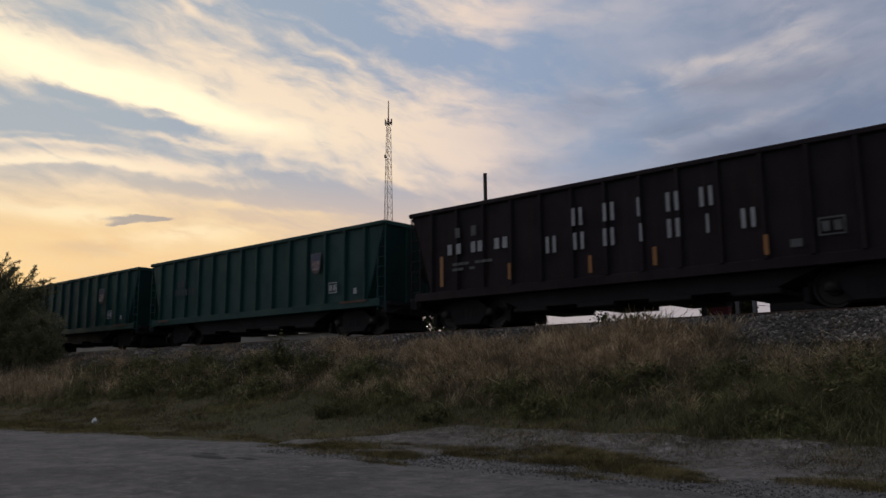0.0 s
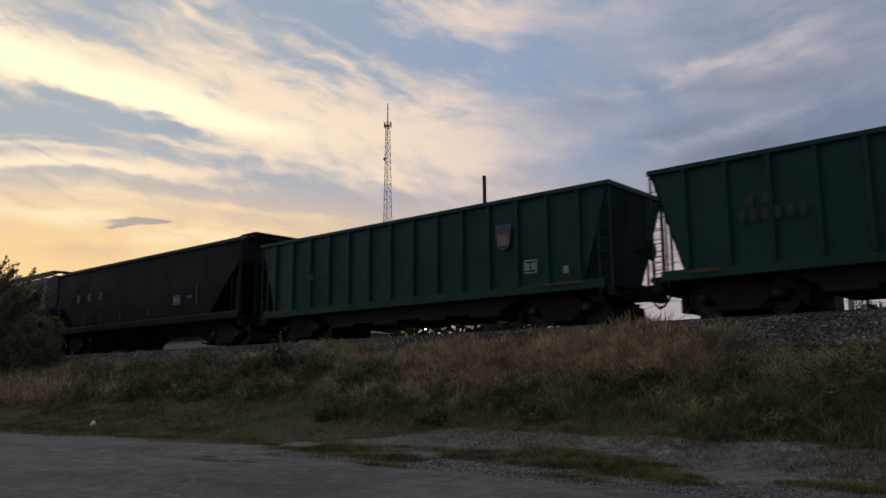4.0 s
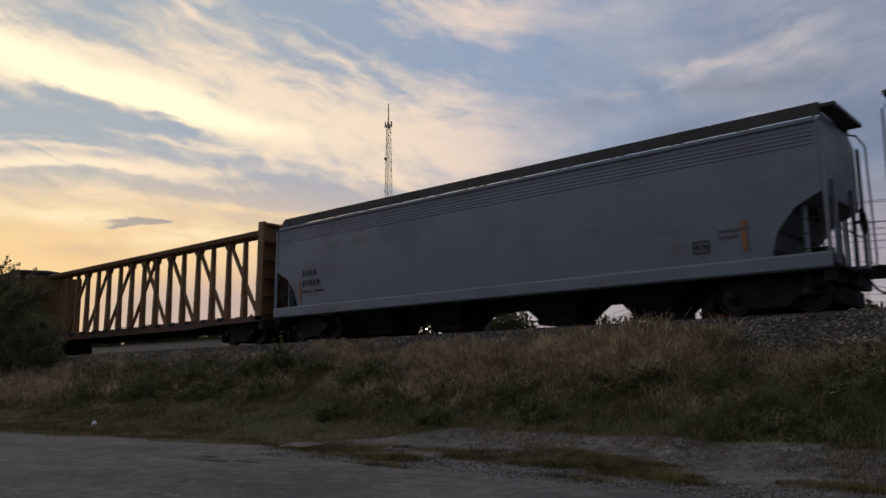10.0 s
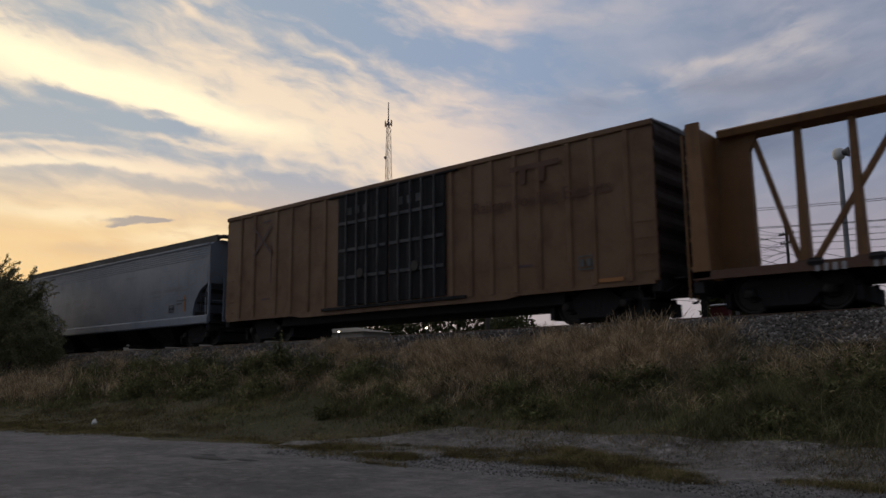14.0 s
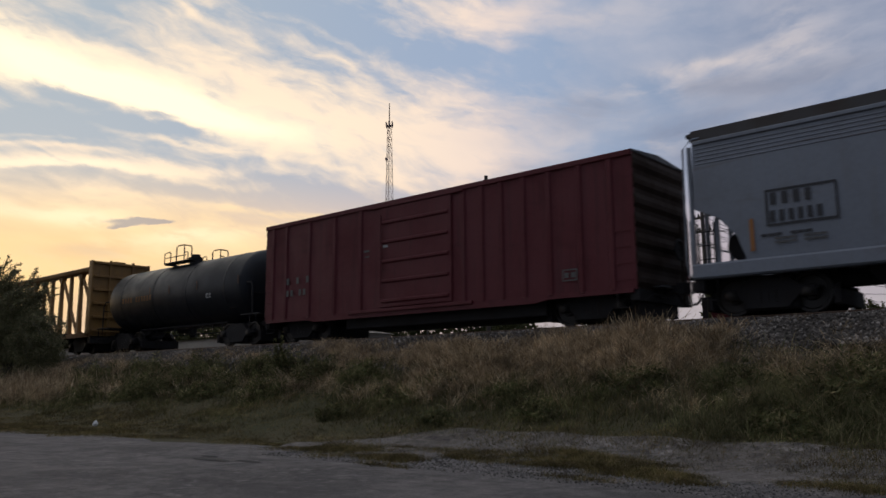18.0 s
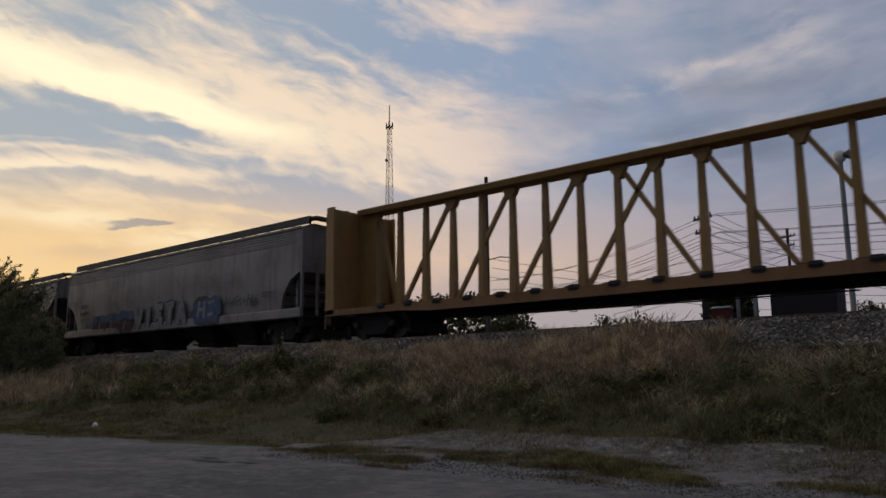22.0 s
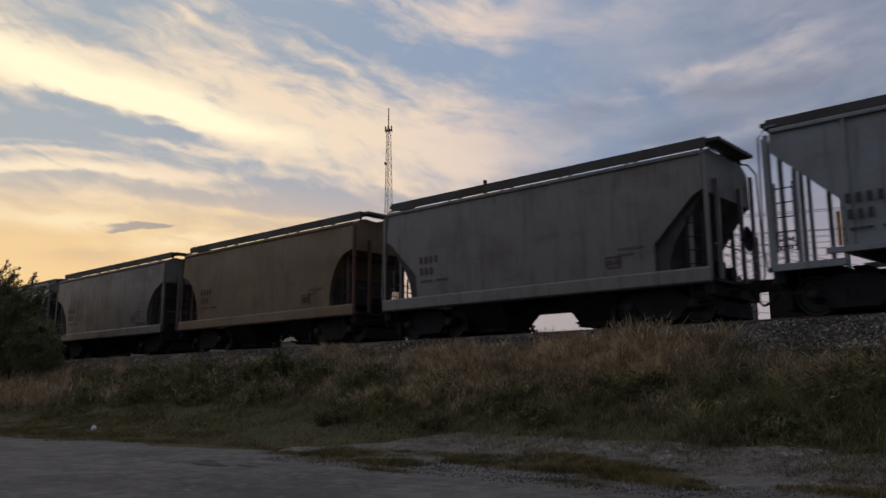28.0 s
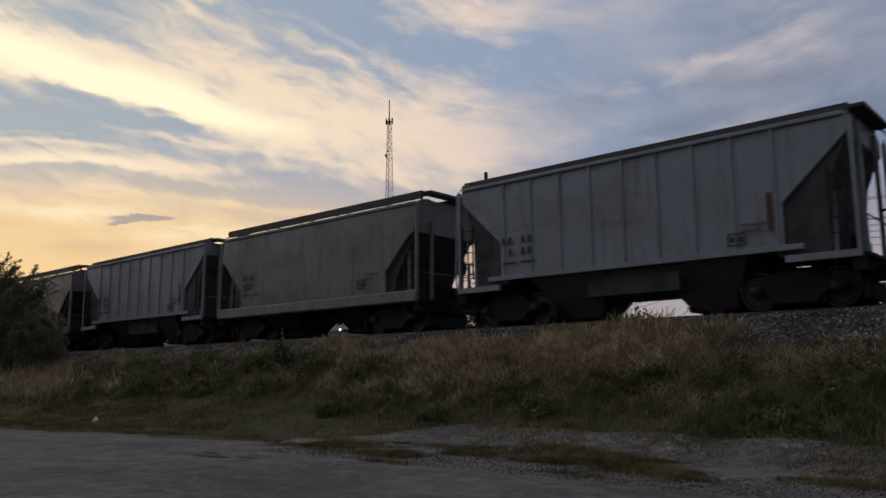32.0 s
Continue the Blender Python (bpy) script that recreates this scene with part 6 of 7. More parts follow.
def power_pole(at, tall, r, arms, extras=(), label="dark timber power pole with crossarms"):
    ob = thing("power_pole", label, "pole", at=at, group="power poles")
    part("shaft", Shape().rod((0, 0, -0.5), (0, 0, tall), r, 10, r * 0.75), POLEM, ob)
    for z, w in arms:
        arm = part("crossarm", Shape().box(-w, w, -0.06, 0.06, z - 0.06, z + 0.06), POLEM, ob)
        for x in (-w * 0.9, -w * 0.45, w * 0.45, w * 0.9):
            part("insulator", Shape().lathe([(0, 0.03), (0.05, 0.07), (0.10, 0.04), (0.14, 0.06), (0.18, 0.02)], "z", (x, 0, z + 0.06), 8), GALV, arm)
    for z in extras:
        part("transformer", Shape().lathe([(-0.4, 0.2), (-0.4, 0.26), (0.35, 0.26), (0.42, 0.18)], "z", (0.0, -0.42, z), 12), POLEM, ob)
    return ob


bare = power_pole(pose(-33.7, 42.9, 0.2, 0, 0, 35), 15.2, 0.17, [], label="tall bare dark pole with a lit street lamp")
arm = part("lamp_arm", Shape().tube([(0.1, 0, 9.30), (0.9, 0, 9.48), (1.75, 0, 9.40)], 0.035), GALV, bare)
part("lamp_glass", Shape().lathe([(-0.07, 0.03), (-0.04, 0.08), (0.0, 0.11), (0.04, 0.05)], "z", (1.8, 0, 9.32), 12), LAMPM, arm)
power_pole(pose(-18.1, 42.8, 0.2, 0, 0, -25), 10.6, 0.14, [(10.0, 0.7), (9.2, 0.6)])
power_pole(pose(-22.7, 71.7, 0.1, 0, 0, -25), 14.1, 0.16, [(13.4, 0.8), (12.6, 0.7)])


def siren_pole(at, tall):
    ob = thing("siren_pole", "grey steel pole carrying a pale round warning siren", "pole", at=at)
    part("shaft", Shape().rod((0, 0, -0.5), (0, 0, tall), 0.15, 12, 0.12), WHITEG, ob)
    part("siren_head", Shape().lathe([(-0.1, 0.12), (0.0, 0.24), (0.12, 0.29), (0.26, 0.30), (0.40, 0.28), (0.50, 0.2), (0.54, 0.08)], "z", (0, 0, tall), 18), WHITEM, ob, smooth=True)
    part("siren_horn", Shape().lathe([(0, 0.10), (0.2, 0.16), (0.4, 0.27), (0.4, 0.23)], "x", (0.1, -0.1, tall + 0.24), 16), GALV, ob, smooth=True)
    return ob


siren_pole(pose(-10.56, 42.3, 0.2), 11.8)


def wire(name, label, p, q, sag, r=0.016):
    s = Shape()
    pts = []
    for i in range(13):
        t = i / 12
        pts.append((p[0] + (q[0] - p[0]) * t, p[1] + (q[1] - p[1]) * t, p[2] + (q[2] - p[2]) * t - sag * 4 * t * (1 - t)))
    s.tube(pts, r, 4)
    return tagged(new(name, s.mesh(name, WIREM)), label, "cable", group="overhead wires")


for dz, o in ((0, 0), (0.05, 0.8), (-1.0, 0.2), (-1.0, 1.0), (-1.6, 0.3)):
    wire("overhead_wire", "thin dark overhead wire between the poles", (-18.1 + o, 42.8, 10.3 + dz), (-33.7 + o, 42.9, 8.0 + dz), 0.7)
    wire("overhead_wire", "thin dark overhead wire between the poles", (-18.1 + o, 42.8, 10.3 + dz), (-22.7 + o, 71.7, 13.6 + dz), 0.6)
    wire("overhead_wire", "thin dark overhead wire between the poles", (-18.1 + o, 42.8, 10.3 + dz), (26 + o, 38, 9.6 + dz), 1.0)
    wire("overhead_wire", "thin dark overhead wire between the poles", (-22.7 + o, 71.7, 13.6 + dz), (40 + o, 66, 13.4 + dz), 1.3)
    wire("overhead_wire", "thin dark overhead wire between the poles", (-22.7 + o, 71.7, 13.6 + dz), (-62 + o, 79, 12.5 + dz), 1.0)


for dz, o in ((0.0, 0.0), (-0.7, 0.4), (-1.3, 0.1)):
    wire("service_wire", "thin dark slack service wire", (-18.1 + o, 42.8, 9.6 + dz), (-44 + 3 * o, 50, 5.6 + dz * 0.5), 0.5)
    wire("service_wire", "thin dark slack service wire", (-22.7 + o, 71.7, 13.0 + dz), (-34 + 4 * o, 58, 7.2 + dz), 0.4)
    wire("service_wire", "thin dark slack service wire", (-33.7 + o, 42.9, 9.6 + dz), (-12 + 5 * o, 60, 6.6 + dz), 0.6)
    wire("service_wire", "thin dark slack service wire", (-18.1 + o, 42.8, 9.9 + dz), (-9 + 2 * o, 50, 7.0 + dz), 0.3)


def low_building(at, L, W, H, rise, hip, label):
    """A plain shed; hip: how far the roof's ridge stops short of each end."""
    ob = thing("low_building", label, "building", at=at)
    part("wall", Shape().box(-L / 2, L / 2, -W / 2, W / 2, -0.6, H), SHEDM, ob)
    a, b = L / 2 + 0.3, W / 2 + 0.3
    roof = Shape().add([(-a, -b, H), (a, -b, H), (a, b, H), (-a, b, H), (-a + hip, 0, H + rise), (a - hip, 0, H + rise)], [(0, 1, 5, 4), (1, 2, 5), (2, 3, 4, 5), (3, 0, 4), (3, 2, 1, 0)])
    part("roof", roof, ROOFM, ob)
    return ob


low_building(pose(-86.0, 48, 0.2), 52, 8, 5.2, 0.35, 0.3, "long low white metal shed beyond the track")
low_building(pose(-53.3, 44.9, 0.2), 13.2, 3.0, 4.75, 0.55, 3.0, "low tan building with a hipped roof beyond the track")


def yard_lamp(at, tall):
    ob = thing("yard_lamp", "lit yard lamp on a short dark post", "lamp", at=at)
    part("shaft", Shape().rod((0, 0, -0.5), (0, 0, tall), 0.05, 8), GALV, ob)
    part("bulb", Shape().lathe([(-0.06, 0.02), (-0.03, 0.06), (0.03, 0.06), (0.06, 0.02)], "z", (0, 0, tall), 12), LAMPM, ob)
    return ob


yard_lamp(pose(-42.28, 37, 0.3), 4.19)
yard_lamp(pose(-33.96, 37, 0.3), 4.07)


def far_wood(name, label, rows, seed):
    """A far belt of trees: clumps of leaves with an uneven top."""
    r = np.random.default_rng(seed)
    vs = []
    for cx, cy, wide, tall, n in rows:
        c = np.stack([r.normal(cx, wide, n), r.normal(cy, 1.5, n), r.uniform(0, 1, n) ** 0.8 * tall], -1)
        c[:, 2] *= 0.72 + 0.28 * np.sin(c[:, 0] * 0.9 + cx) * np.sin(c[:, 0] * 2.3)
        a = r.normal(0, 1, (n, 3))
        a /= np.linalg.norm(a, axis=1)[:, None]
        b = np.cross(a, r.normal(0, 1, (n, 3)))
        b /= np.linalg.norm(b, axis=1)[:, None] + 1e-9
        ln = 0.22 * r.uniform(0.6, 1.6, n)[:, None]
        vs.append(np.stack([c - a * ln, c + b * ln * 0.6, c + a * ln, c - b * ln * 0.6], 1).reshape(-1, 3))
    v = np.concatenate(vs)
    stuff(name, label, "trees", v, np.arange(len(v)).reshape(-1, 4), LEAFI)


far_wood("far_trees", "dark belt of trees beyond the railway track", [(-120 + 9 * i, 92 + 4 * math.sin(i), 4.0, 5.6 + 1.0 * math.sin(i * 1.7), 2600) for i in range(8)]
         + [(-92 - 7 * i, 54 + 2 * math.sin(i), 3.2, 7.2 + 0.5 * math.sin(i * 1.9), 2600) for i in range(12)]
         + [(-34 - 7 * i, 58 + 2 * math.sin(i), 2.6, 4.3 + 0.4 * math.sin(i * 2.1), 2200) for i in range(5)], 71)


def thicket(name, label, profile, y, deep, n, leaf, seed, low=1.0):
    """A dense belt of growth whose top follows a profile of (x, height), ragged and thin towards the top."""
    r = np.random.default_rng(seed)
    x = r.uniform(profile[0][0], profile[-1][0], n)
    top = np.interp(x, [a for a, b in profile], [b for a, b in profile])
    top = top + (np.sin(x * 2.1 + seed) * np.sin(x * 0.83) + 0.6 * np.sin(x * 5.3)) * 0.22 - abs(r.normal(0, 0.18, n))
    c = np.stack([x, y + r.uniform(-deep, deep, n), low + (top - low) * r.uniform(0, 1, n) ** 0.8], -1)
    a = r.normal(0, 1, (n, 3))
    a /= np.linalg.norm(a, axis=1)[:, None]
    b = np.cross(a, r.normal(0, 1, (n, 3)))
    b /= np.linalg.norm(b, axis=1)[:, None] + 1e-9
    ln = leaf * r.uniform(0.6, 1.6, n)[:, None]
    v = np.stack([c - a * ln, c + b * ln * 0.5, c + a * ln, c - b * ln * 0.5], 1).reshape(-1, 3)
    stuff(name, label, "bushes", v, np.arange(len(v)).reshape(-1, 4), LEAFI)


thicket("far_thicket", "dark thicket of trees behind the shed", [(-150, 8.3), (-108, 8.4), (-94, 8.5), (-77, 8.5), (-66, 8.8), (-58, 9.0), (-54, 8.4), (-50, 8.9), (-45.5, 8.9), (-41, 8.3), (-39.6, 6.9), (-39.0, 5.6)], 54, 2.0, 34000, 0.22, 81, 3.0)
thicket("low_shrubs", "small dark shrubs beyond the railway track", [(-39, 5.6), (-38.4, 6.2), (-37, 6.5), (-35.6, 6.2), (-34.8, 4.8)], 50, 0.8, 1300, 0.15, 82, 3.0)
thicket("low_shrubs", "small dark shrubs beyond the railway track", [(-29.6, 4.6), (-29.1, 5.9), (-28.5, 6.1), (-27.9, 5.2), (-26.9, 5.3), (-25.8, 5.8), (-24.6, 4.8)], 50, 0.8, 1100, 0.13, 83, 3.0)
thicket("trackside_thicket", "dark bushes on the far side of the track", [(-11.5, 3.4), (-11.3, 4.1), (-11.0, 4.5), (-10.4, 4.7), (-9.95, 4.6), (-9.8, 3.4)], 27, 0.5, 6500, 0.085, 84, 1.5)
thicket("trackside_thicket", "dark bushes on the far side of the track", [(-6.5, 2.9), (-6.1, 3.3), (-5.4, 3.5), (-4.4, 3.9), (3, 4.2)], 27, 0.8, 9000, 0.09, 85, 1.5)


def signal_house(at):
    ob = thing("signal_house", "dark grey metal signal house beside the track", "cabinet", at=at)
    part("case", Shape().slab(-1.08, 0.98, -0.5, 0.5, 0.25, 3.75, 0.04), GRIME, ob)
    part("roof", Shape().prism_x([(-0.56, 3.75), (0.56, 3.75), (0.56, 3.81), (0.0, 3.89), (-0.56, 3.81)], -1.04, 1.04), GRIME, ob)
    part("door", Shape().box(-0.45, 0.45, -0.53, -0.50, 0.5, 2.6), GRIME, ob)
    part("plinth", Shape().box(-0.9, 0.9, -0.42, 0.42, -0.4, 0.25), GALV, ob)
    return ob


signal_house(pose(-8.18, 27.5, 0.55))


def sign_post(at, tall, w, h, mat):
    ob = thing("sign_post", "small pale trackside sign on a dark post", "sign", at=at, group="trackside signs")
    part("post", Shape().box(-0.05, 0.05, -0.05, 0.05, -0.4, tall), GRIME, ob)
    part("panel", Shape().box(-w / 2, w / 2, -0.08, -0.055, tall - h, tall), mat, ob)
    return ob


for x in (-9.02, -9.56):
    sign_post(on_ground(x, 25.0), 2.75, 0.11, 1.9, WHITEG)
box_ = thing("junction_box", "dull red metal junction box on a dark post", "cabinet", at=on_ground(-9.95, 24.6))
part("post", Shape().rod((0, 0, -0.4), (0, 0, 1.75), 0.05, 8), GRIME, box_)
part("case", Shape().slab(-0.28, 0.28, -0.16, 0.16, 1.75, 2.12, 0.03), RED, box_)
part("lid", Shape().prism_x([(-0.19, 2.12), (0.19, 2.12), (0.19, 2.15), (0.0, 2.20), (-0.19, 2.15)], -0.31, 0.31), WHITEG, box_, "pale weathered lid")
sign_post(on_ground(-10.65, 25.0), 2.60, 0.16, 2.4, GRIME)


litter = thing("litter", "crumpled white paper litter in the grass", "litter", at=pose(-22.2, 10.5, float(height(-22.2, 10.5)) + 0.05))
s = Shape()
r = np.random.default_rng(4)
for i in range(5):
    a = r.normal(0, 0.07, (3, 3))
    a[:, 2] = abs(a[:, 2])
    s.add([tuple(p) for p in a], [(0, 1, 2)])
part("paper", s.lathe([(-0.02, 0.03), (0.04, 0.08), (0.10, 0.05), (0.13, 0.02)], "z", (0, 0, 0), 7), WHITEM, litter)


# ---------------------------------------------------------------- the train, from its front to its rear
CARS = []            # (car, where its middle is at the start)


def joins(car, at):
    CARS.append((car, at))
    return car


GREENLABEL = "dark green open hopper car with ribbed steel sides"
c = joins(open_hopper("dark brown open hopper car with white lettering", 15.08, UPBROWN), -9.72)
for x, kind in zip((-1.51, -0.56, 0.29, 1.20, 2.06), "nninn"):
    marking(c, bars(x + 0.04, 2.53, 0.48, kind, 0.32), LETTER, 1.63, label="worn white lettering")
for x, kind in zip((-2.36, -1.48, -0.58, 0.33, 1.20, 2.06, 3.02), "nnninin"):
    marking(c, bars(x + 0.04, 1.88, 0.46, kind, 0.32), LETTER, 1.63, label="worn white lettering")
for x in (-6.01, -5.67, -5.10, -4.84, -4.22, -3.93):
    marking(c, bars(x + 0.10, 2.20, 0.32, "o", 0.22), LETTER, 1.63)
for x in (-5.69, -5.07):
    marking(c, bars(x + 0.08, 2.70, 0.30, "o", 0.24), FADED, 1.63)
marking(c, bars(-5.7, 1.86, 0.08, "--- ---", 0.16, 0.06), FADED, 1.63)
marking(c, bars(-5.7, 1.70, 0.08, "-- -", 0.16, 0.06), FADED, 1.63)
notice(c, 4.70, 1.50, FADED, 1.63, 0.55, 0.40)
marking(c, Shape().box(4.1, 4.35, -0.004, 0, 1.32, 1.50), FADED, 1.63, "notice")
marking(c, Shape().box(-6.18, -6.06, -0.004, 0, 1.27, 2.19), ORANGE, 1.645, "reflector", "orange reflector strip")
for x, z in ((-3.57, 1.74), (-0.95, 1.68), (0.88, 1.70), (3.58, 1.67)):
    marking(c, Shape().box(x - 0.05, x + 0.05, -0.004, 0, z - 0.46, z), ORANGE, 1.645, "reflector", "orange reflector strip")
for at in (-25.92, -42.13, -58.29):
    c = joins(open_hopper(GREENLABEL, 15.08, GREEN), at)
    crest = [(3.83, 2.92), (3.87, 2.96), (4.02, 2.93), (4.11, 2.97), (4.20, 2.93), (4.35, 2.96), (4.39, 2.92), (4.36, 2.45), (4.28, 2.27), (4.11, 2.20), (3.94, 2.27), (3.86, 2.45)]
    marking(c, Shape().prism_y(crest, -0.003, 0), FADED, 1.64, "shield_border")
    marking(c, Shape().box(3.88, 4.34, -0.006, 0, 2.68, 2.90), NAVYP, 1.64, "shield_head", "dark blue head of the shield")
    marking(c, Shape().prism_y([(3.89, 2.66), (4.33, 2.66), (4.31, 2.46), (4.25, 2.31), (4.11, 2.25), (3.97, 2.31), (3.91, 2.46)], -0.006, 0), FLAGRED, 1.64, "shield", "faded red and white shield")
    for k in range(4):
        marking(c, Shape().box(3.945 + 0.10 * k, 3.985 + 0.10 * k, -0.008, 0, 2.33, 2.66), LETTER, 1.64, "shield_stripe")
    notice(c, 4.83, 1.45, LETTER, 1.64, 0.42, 0.38)
    marking(c, bars(-5.1, 2.45, 0.26, "oo", 0.2, 0.15), BLACKL, 1.64)
    marking(c, bars(-5.3, 2.08, 0.26, "ooo1oo", 0.17, 0.10), BLACKL, 1.64)
    marking(c, Shape().box(6.1, 6.26, -0.004, 0, 1.35, 1.55), LETTER, 1.64, "reflector")
    marking(c, Shape().box(5.4, 6.7, -0.004, 0, 1.06, 1.13), RUSTY, 1.62, "rust_patch", "rust-brown scrape on the sill")
    marking(c, Shape().box(-6.6, -5.8, -0.004, 0, 1.02, 1.10), RUSTY, 1.62, "rust_patch", "rust-brown scrape on the sill")

c = joins(covered_hopper("dull black-green covered hopper car with faint lettering", 16.77, DARKGREEN, DARKGREEN, 1.0, 4.12, 4.26, 2.0, 3.28, ((0, 0), (0.003, 0.05), (1, 1)), bays=3, foot=1.26, zwalk=0.03, at_bays=[-4.3, -1.6, 5.3]), -75.6)
marking(c, bars(-5.9, 2.55, 0.40, "o o o", 0.42, 0.18), FADED, 1.57)
part("roof_platform", Shape().slab(7.75, 8.75, -1.15, 1.15, 4.40, 4.45, 0.02).slab(6.7, 7.6, -0.75, 0.75, 4.36, 4.46, 0.02), WALKM, c)
part("platform_bracket", Shape().beam((8.35, 0.9, 4.12), (8.70, 0.9, 4.40), 0.05, 0.05).beam((8.35, -0.9, 4.12), (8.70, -0.9, 4.40), 0.05, 0.05), WALKM, c)
notice(c, 3.5, 1.85, LETTER, 1.57, 0.5, 0.38)
for x in (-5.0, -3.2, -1.2, 1.4):
    marking(c, Shape().box(x, x + 0.05, -0.004, 0, 1.45, 1.9), FADED, 1.6, "reflector")
marking(c, Shape().box(5.3, 5.40, -0.004, 0, 1.75, 2.6), RUSTY, 1.57, "reflector")
marking(c, Shape().box(4.6, 5.0, -0.004, 0, 2.05, 2.17), FADED, 1.57, "notice")

BIG = dict(at_bays=[-5.07, -2.07, 2.07, 5.07], zs=0.86, ze=4.18, zroof=4.40, cut=1.14, zc=2.56, bend=((0, 0), (0.003, 0.10), (0.14, 0.45), (0.5, 0.80), (1, 1)), bays=4, foot=1.16, sheet_=((0.14, 2.72), (0.45, 2.42), (0.92, 2.08), (1.20, 1.60), (1.25, 1.06)))
SMALL = dict(zs=0.88, ze=4.06, zroof=4.26, cut=1.32, zc=3.15, bend=((0, 0), (0.003, 0.38), (0.82, 0.94), (1, 1)), bays=2, foot=1.20, at_bays=[-1.85, 1.85], sheet_=((0.14, 3.12), (0.50, 2.60), (0.88, 2.05), (1.08, 1.60), (1.12, 1.10)))
ROUND = {**SMALL, "cut": 1.18, "bend": ((0, 0), (0.003, 0.2), (0.07, 0.42), (0.16, 0.58), (0.40, 0.82), (0.69, 0.96), (1, 1)), "sheet_": ((0.14, 3.15), (0.49, 3.06), (0.90, 2.74), (1.12, 2.30), (1.24, 1.57), (1.25, 1.10))}
RIBBED = dict(zs=0.98, ze=4.12, zroof=4.24, cut=1.45, zc=3.72, bend=((0, 0), (0.003, 0.42), (1, 1)), ribs=9, bays=2, deep=True, foot=1.36, zwalk=0.12, at_bays=[-1.85, 1.85], sheet_=((0.14, 3.74), (0.45, 2.95), (0.55, 2.10), (0.62, 1.16)))


def hopper_marks(c, L, mat, big=True, orange=True, boxed=False, split=False):
    h = L / 2
    if boxed:
        marking(c, bars(-h + 1.89, 2.40, 0.28, "oooo", 0.17, 0.08), mat, 1.56)
        marking(c, bars(-h + 1.87, 2.01, 0.26, "ooo1oo", 0.14, 0.06), mat, 1.56)
        marking(c, ring(-h + 1.80, -h + 3.33, 1.92, 2.76, 0.05), mat, 1.565, "lettering_frame", "thin black frame round the lettering")
        for z in (1.52, 1.61):
            marking(c, bars(-h + 1.95, z, 0.05, "--- ---", 0.12, 0.04), FADED, 1.55)
        part("air_reservoir", Shape().rod((-h + 0.98, -0.9, 1.66), (-h + 0.98, 0.7, 1.66), 0.36, 18), GRIME, c, "dark round air tank on the end platform", smooth=True)
    elif split:
        for z, kinds in ((2.26, "oo"), (1.93, " o")):
            marking(c, bars(-h + 1.62, z, 0.21, kinds, 0.14, 0.09), mat, 1.56)
            marking(c, bars(-h + 2.30, z, 0.21, "oo", 0.14, 0.09), mat, 1.56)
        marking(c, Shape().box(h - 1.86, h - 1.74, -0.004, 0, 1.72, 2.62), RUSTY, 1.56, "reflector", "rusty orange reflector strip")
    else:
        marking(c, bars(-h + 1.6, 2.28, 0.22, "oooo", 0.14, 0.07), mat, 1.56)
        marking(c, bars(-h + 1.62, 1.93, 0.22, "o1ooo" if big else "o1o", 0.14, 0.06), mat, 1.56)
    marking(c, bars(-h + 1.65, 1.70, 0.06, "--- ---", 0.12, 0.04), mat, 1.55)
    notice(c, h - 3.1 if big else h - 2.8, 1.48, mat, 1.545, 0.42, 0.30)
    marking(c, bars(h - 2.45, 1.92, 0.05, "-----", 0.12, 0.03), FADED, 1.555)
    marking(c, bars(h - 2.45, 1.78, 0.05, "---", 0.12, 0.03), FADED, 1.555)
    if orange:
        marking(c, Shape().box(h - 1.90, h - 1.78, -0.004, 0, 1.45, 2.15), ORANGE, 1.55, "reflector", "orange reflector strip")
        marking(c, Shape().box(-h + 1.40, -h + 1.50, -0.004, 0, 1.40, 2.15), ORANGE, 1.55, "reflector", "orange reflector strip")


for at, lab in ((-95.1, "long dull grey covered hopper car with rounded sides"), (-115.9, "long clean light grey covered hopper car")):
    shade = GREYD if at > -100 else GREY
    c = joins(covered_hopper(lab, 19.45, shade, shade, **BIG), at)
    hopper_marks(c, 19.45, BLACKL)
c = joins(centerbeam_car("empty rust-stained yellow centre-beam flat car", 22.66, BROWNY, RUSTY), -137.8)
for x, kinds in ((-8.6, "11o1"), (-7.45, "ooo"), (-6.1, "oo")):
    marking(c, bars(x, 0.78, 0.17, kinds, 0.12, 0.06), LETTER, 1.55, label="white lettering on the sill")
posts = [-8.4, -7.48, -6.11, -5.21, -4.2, -3.3, 2.62, 3.39, 4.17, 5.02, 5.85, 6.83, 7.57, 8.6]
c = joins(box_car("tall faded yellow box car with black plug doors", 18.69, BOXY, 0.92, 5.00, 5.16, posts, [(-2.55, -0.12), (-0.04, 2.4)], (-4.6, 4.6, 0.16), DOORM), -159.36)
slogan = bpy.data.curves.new("words", "FONT")
slogan.size, slogan.extrude = 0.50, 0.002
words = bpy.data.objects.new("words", slogan)


def lettered(body):
    slogan.body = body
    bpy.context.view_layer.update()
    return bpy.data.meshes.new_from_object(words)


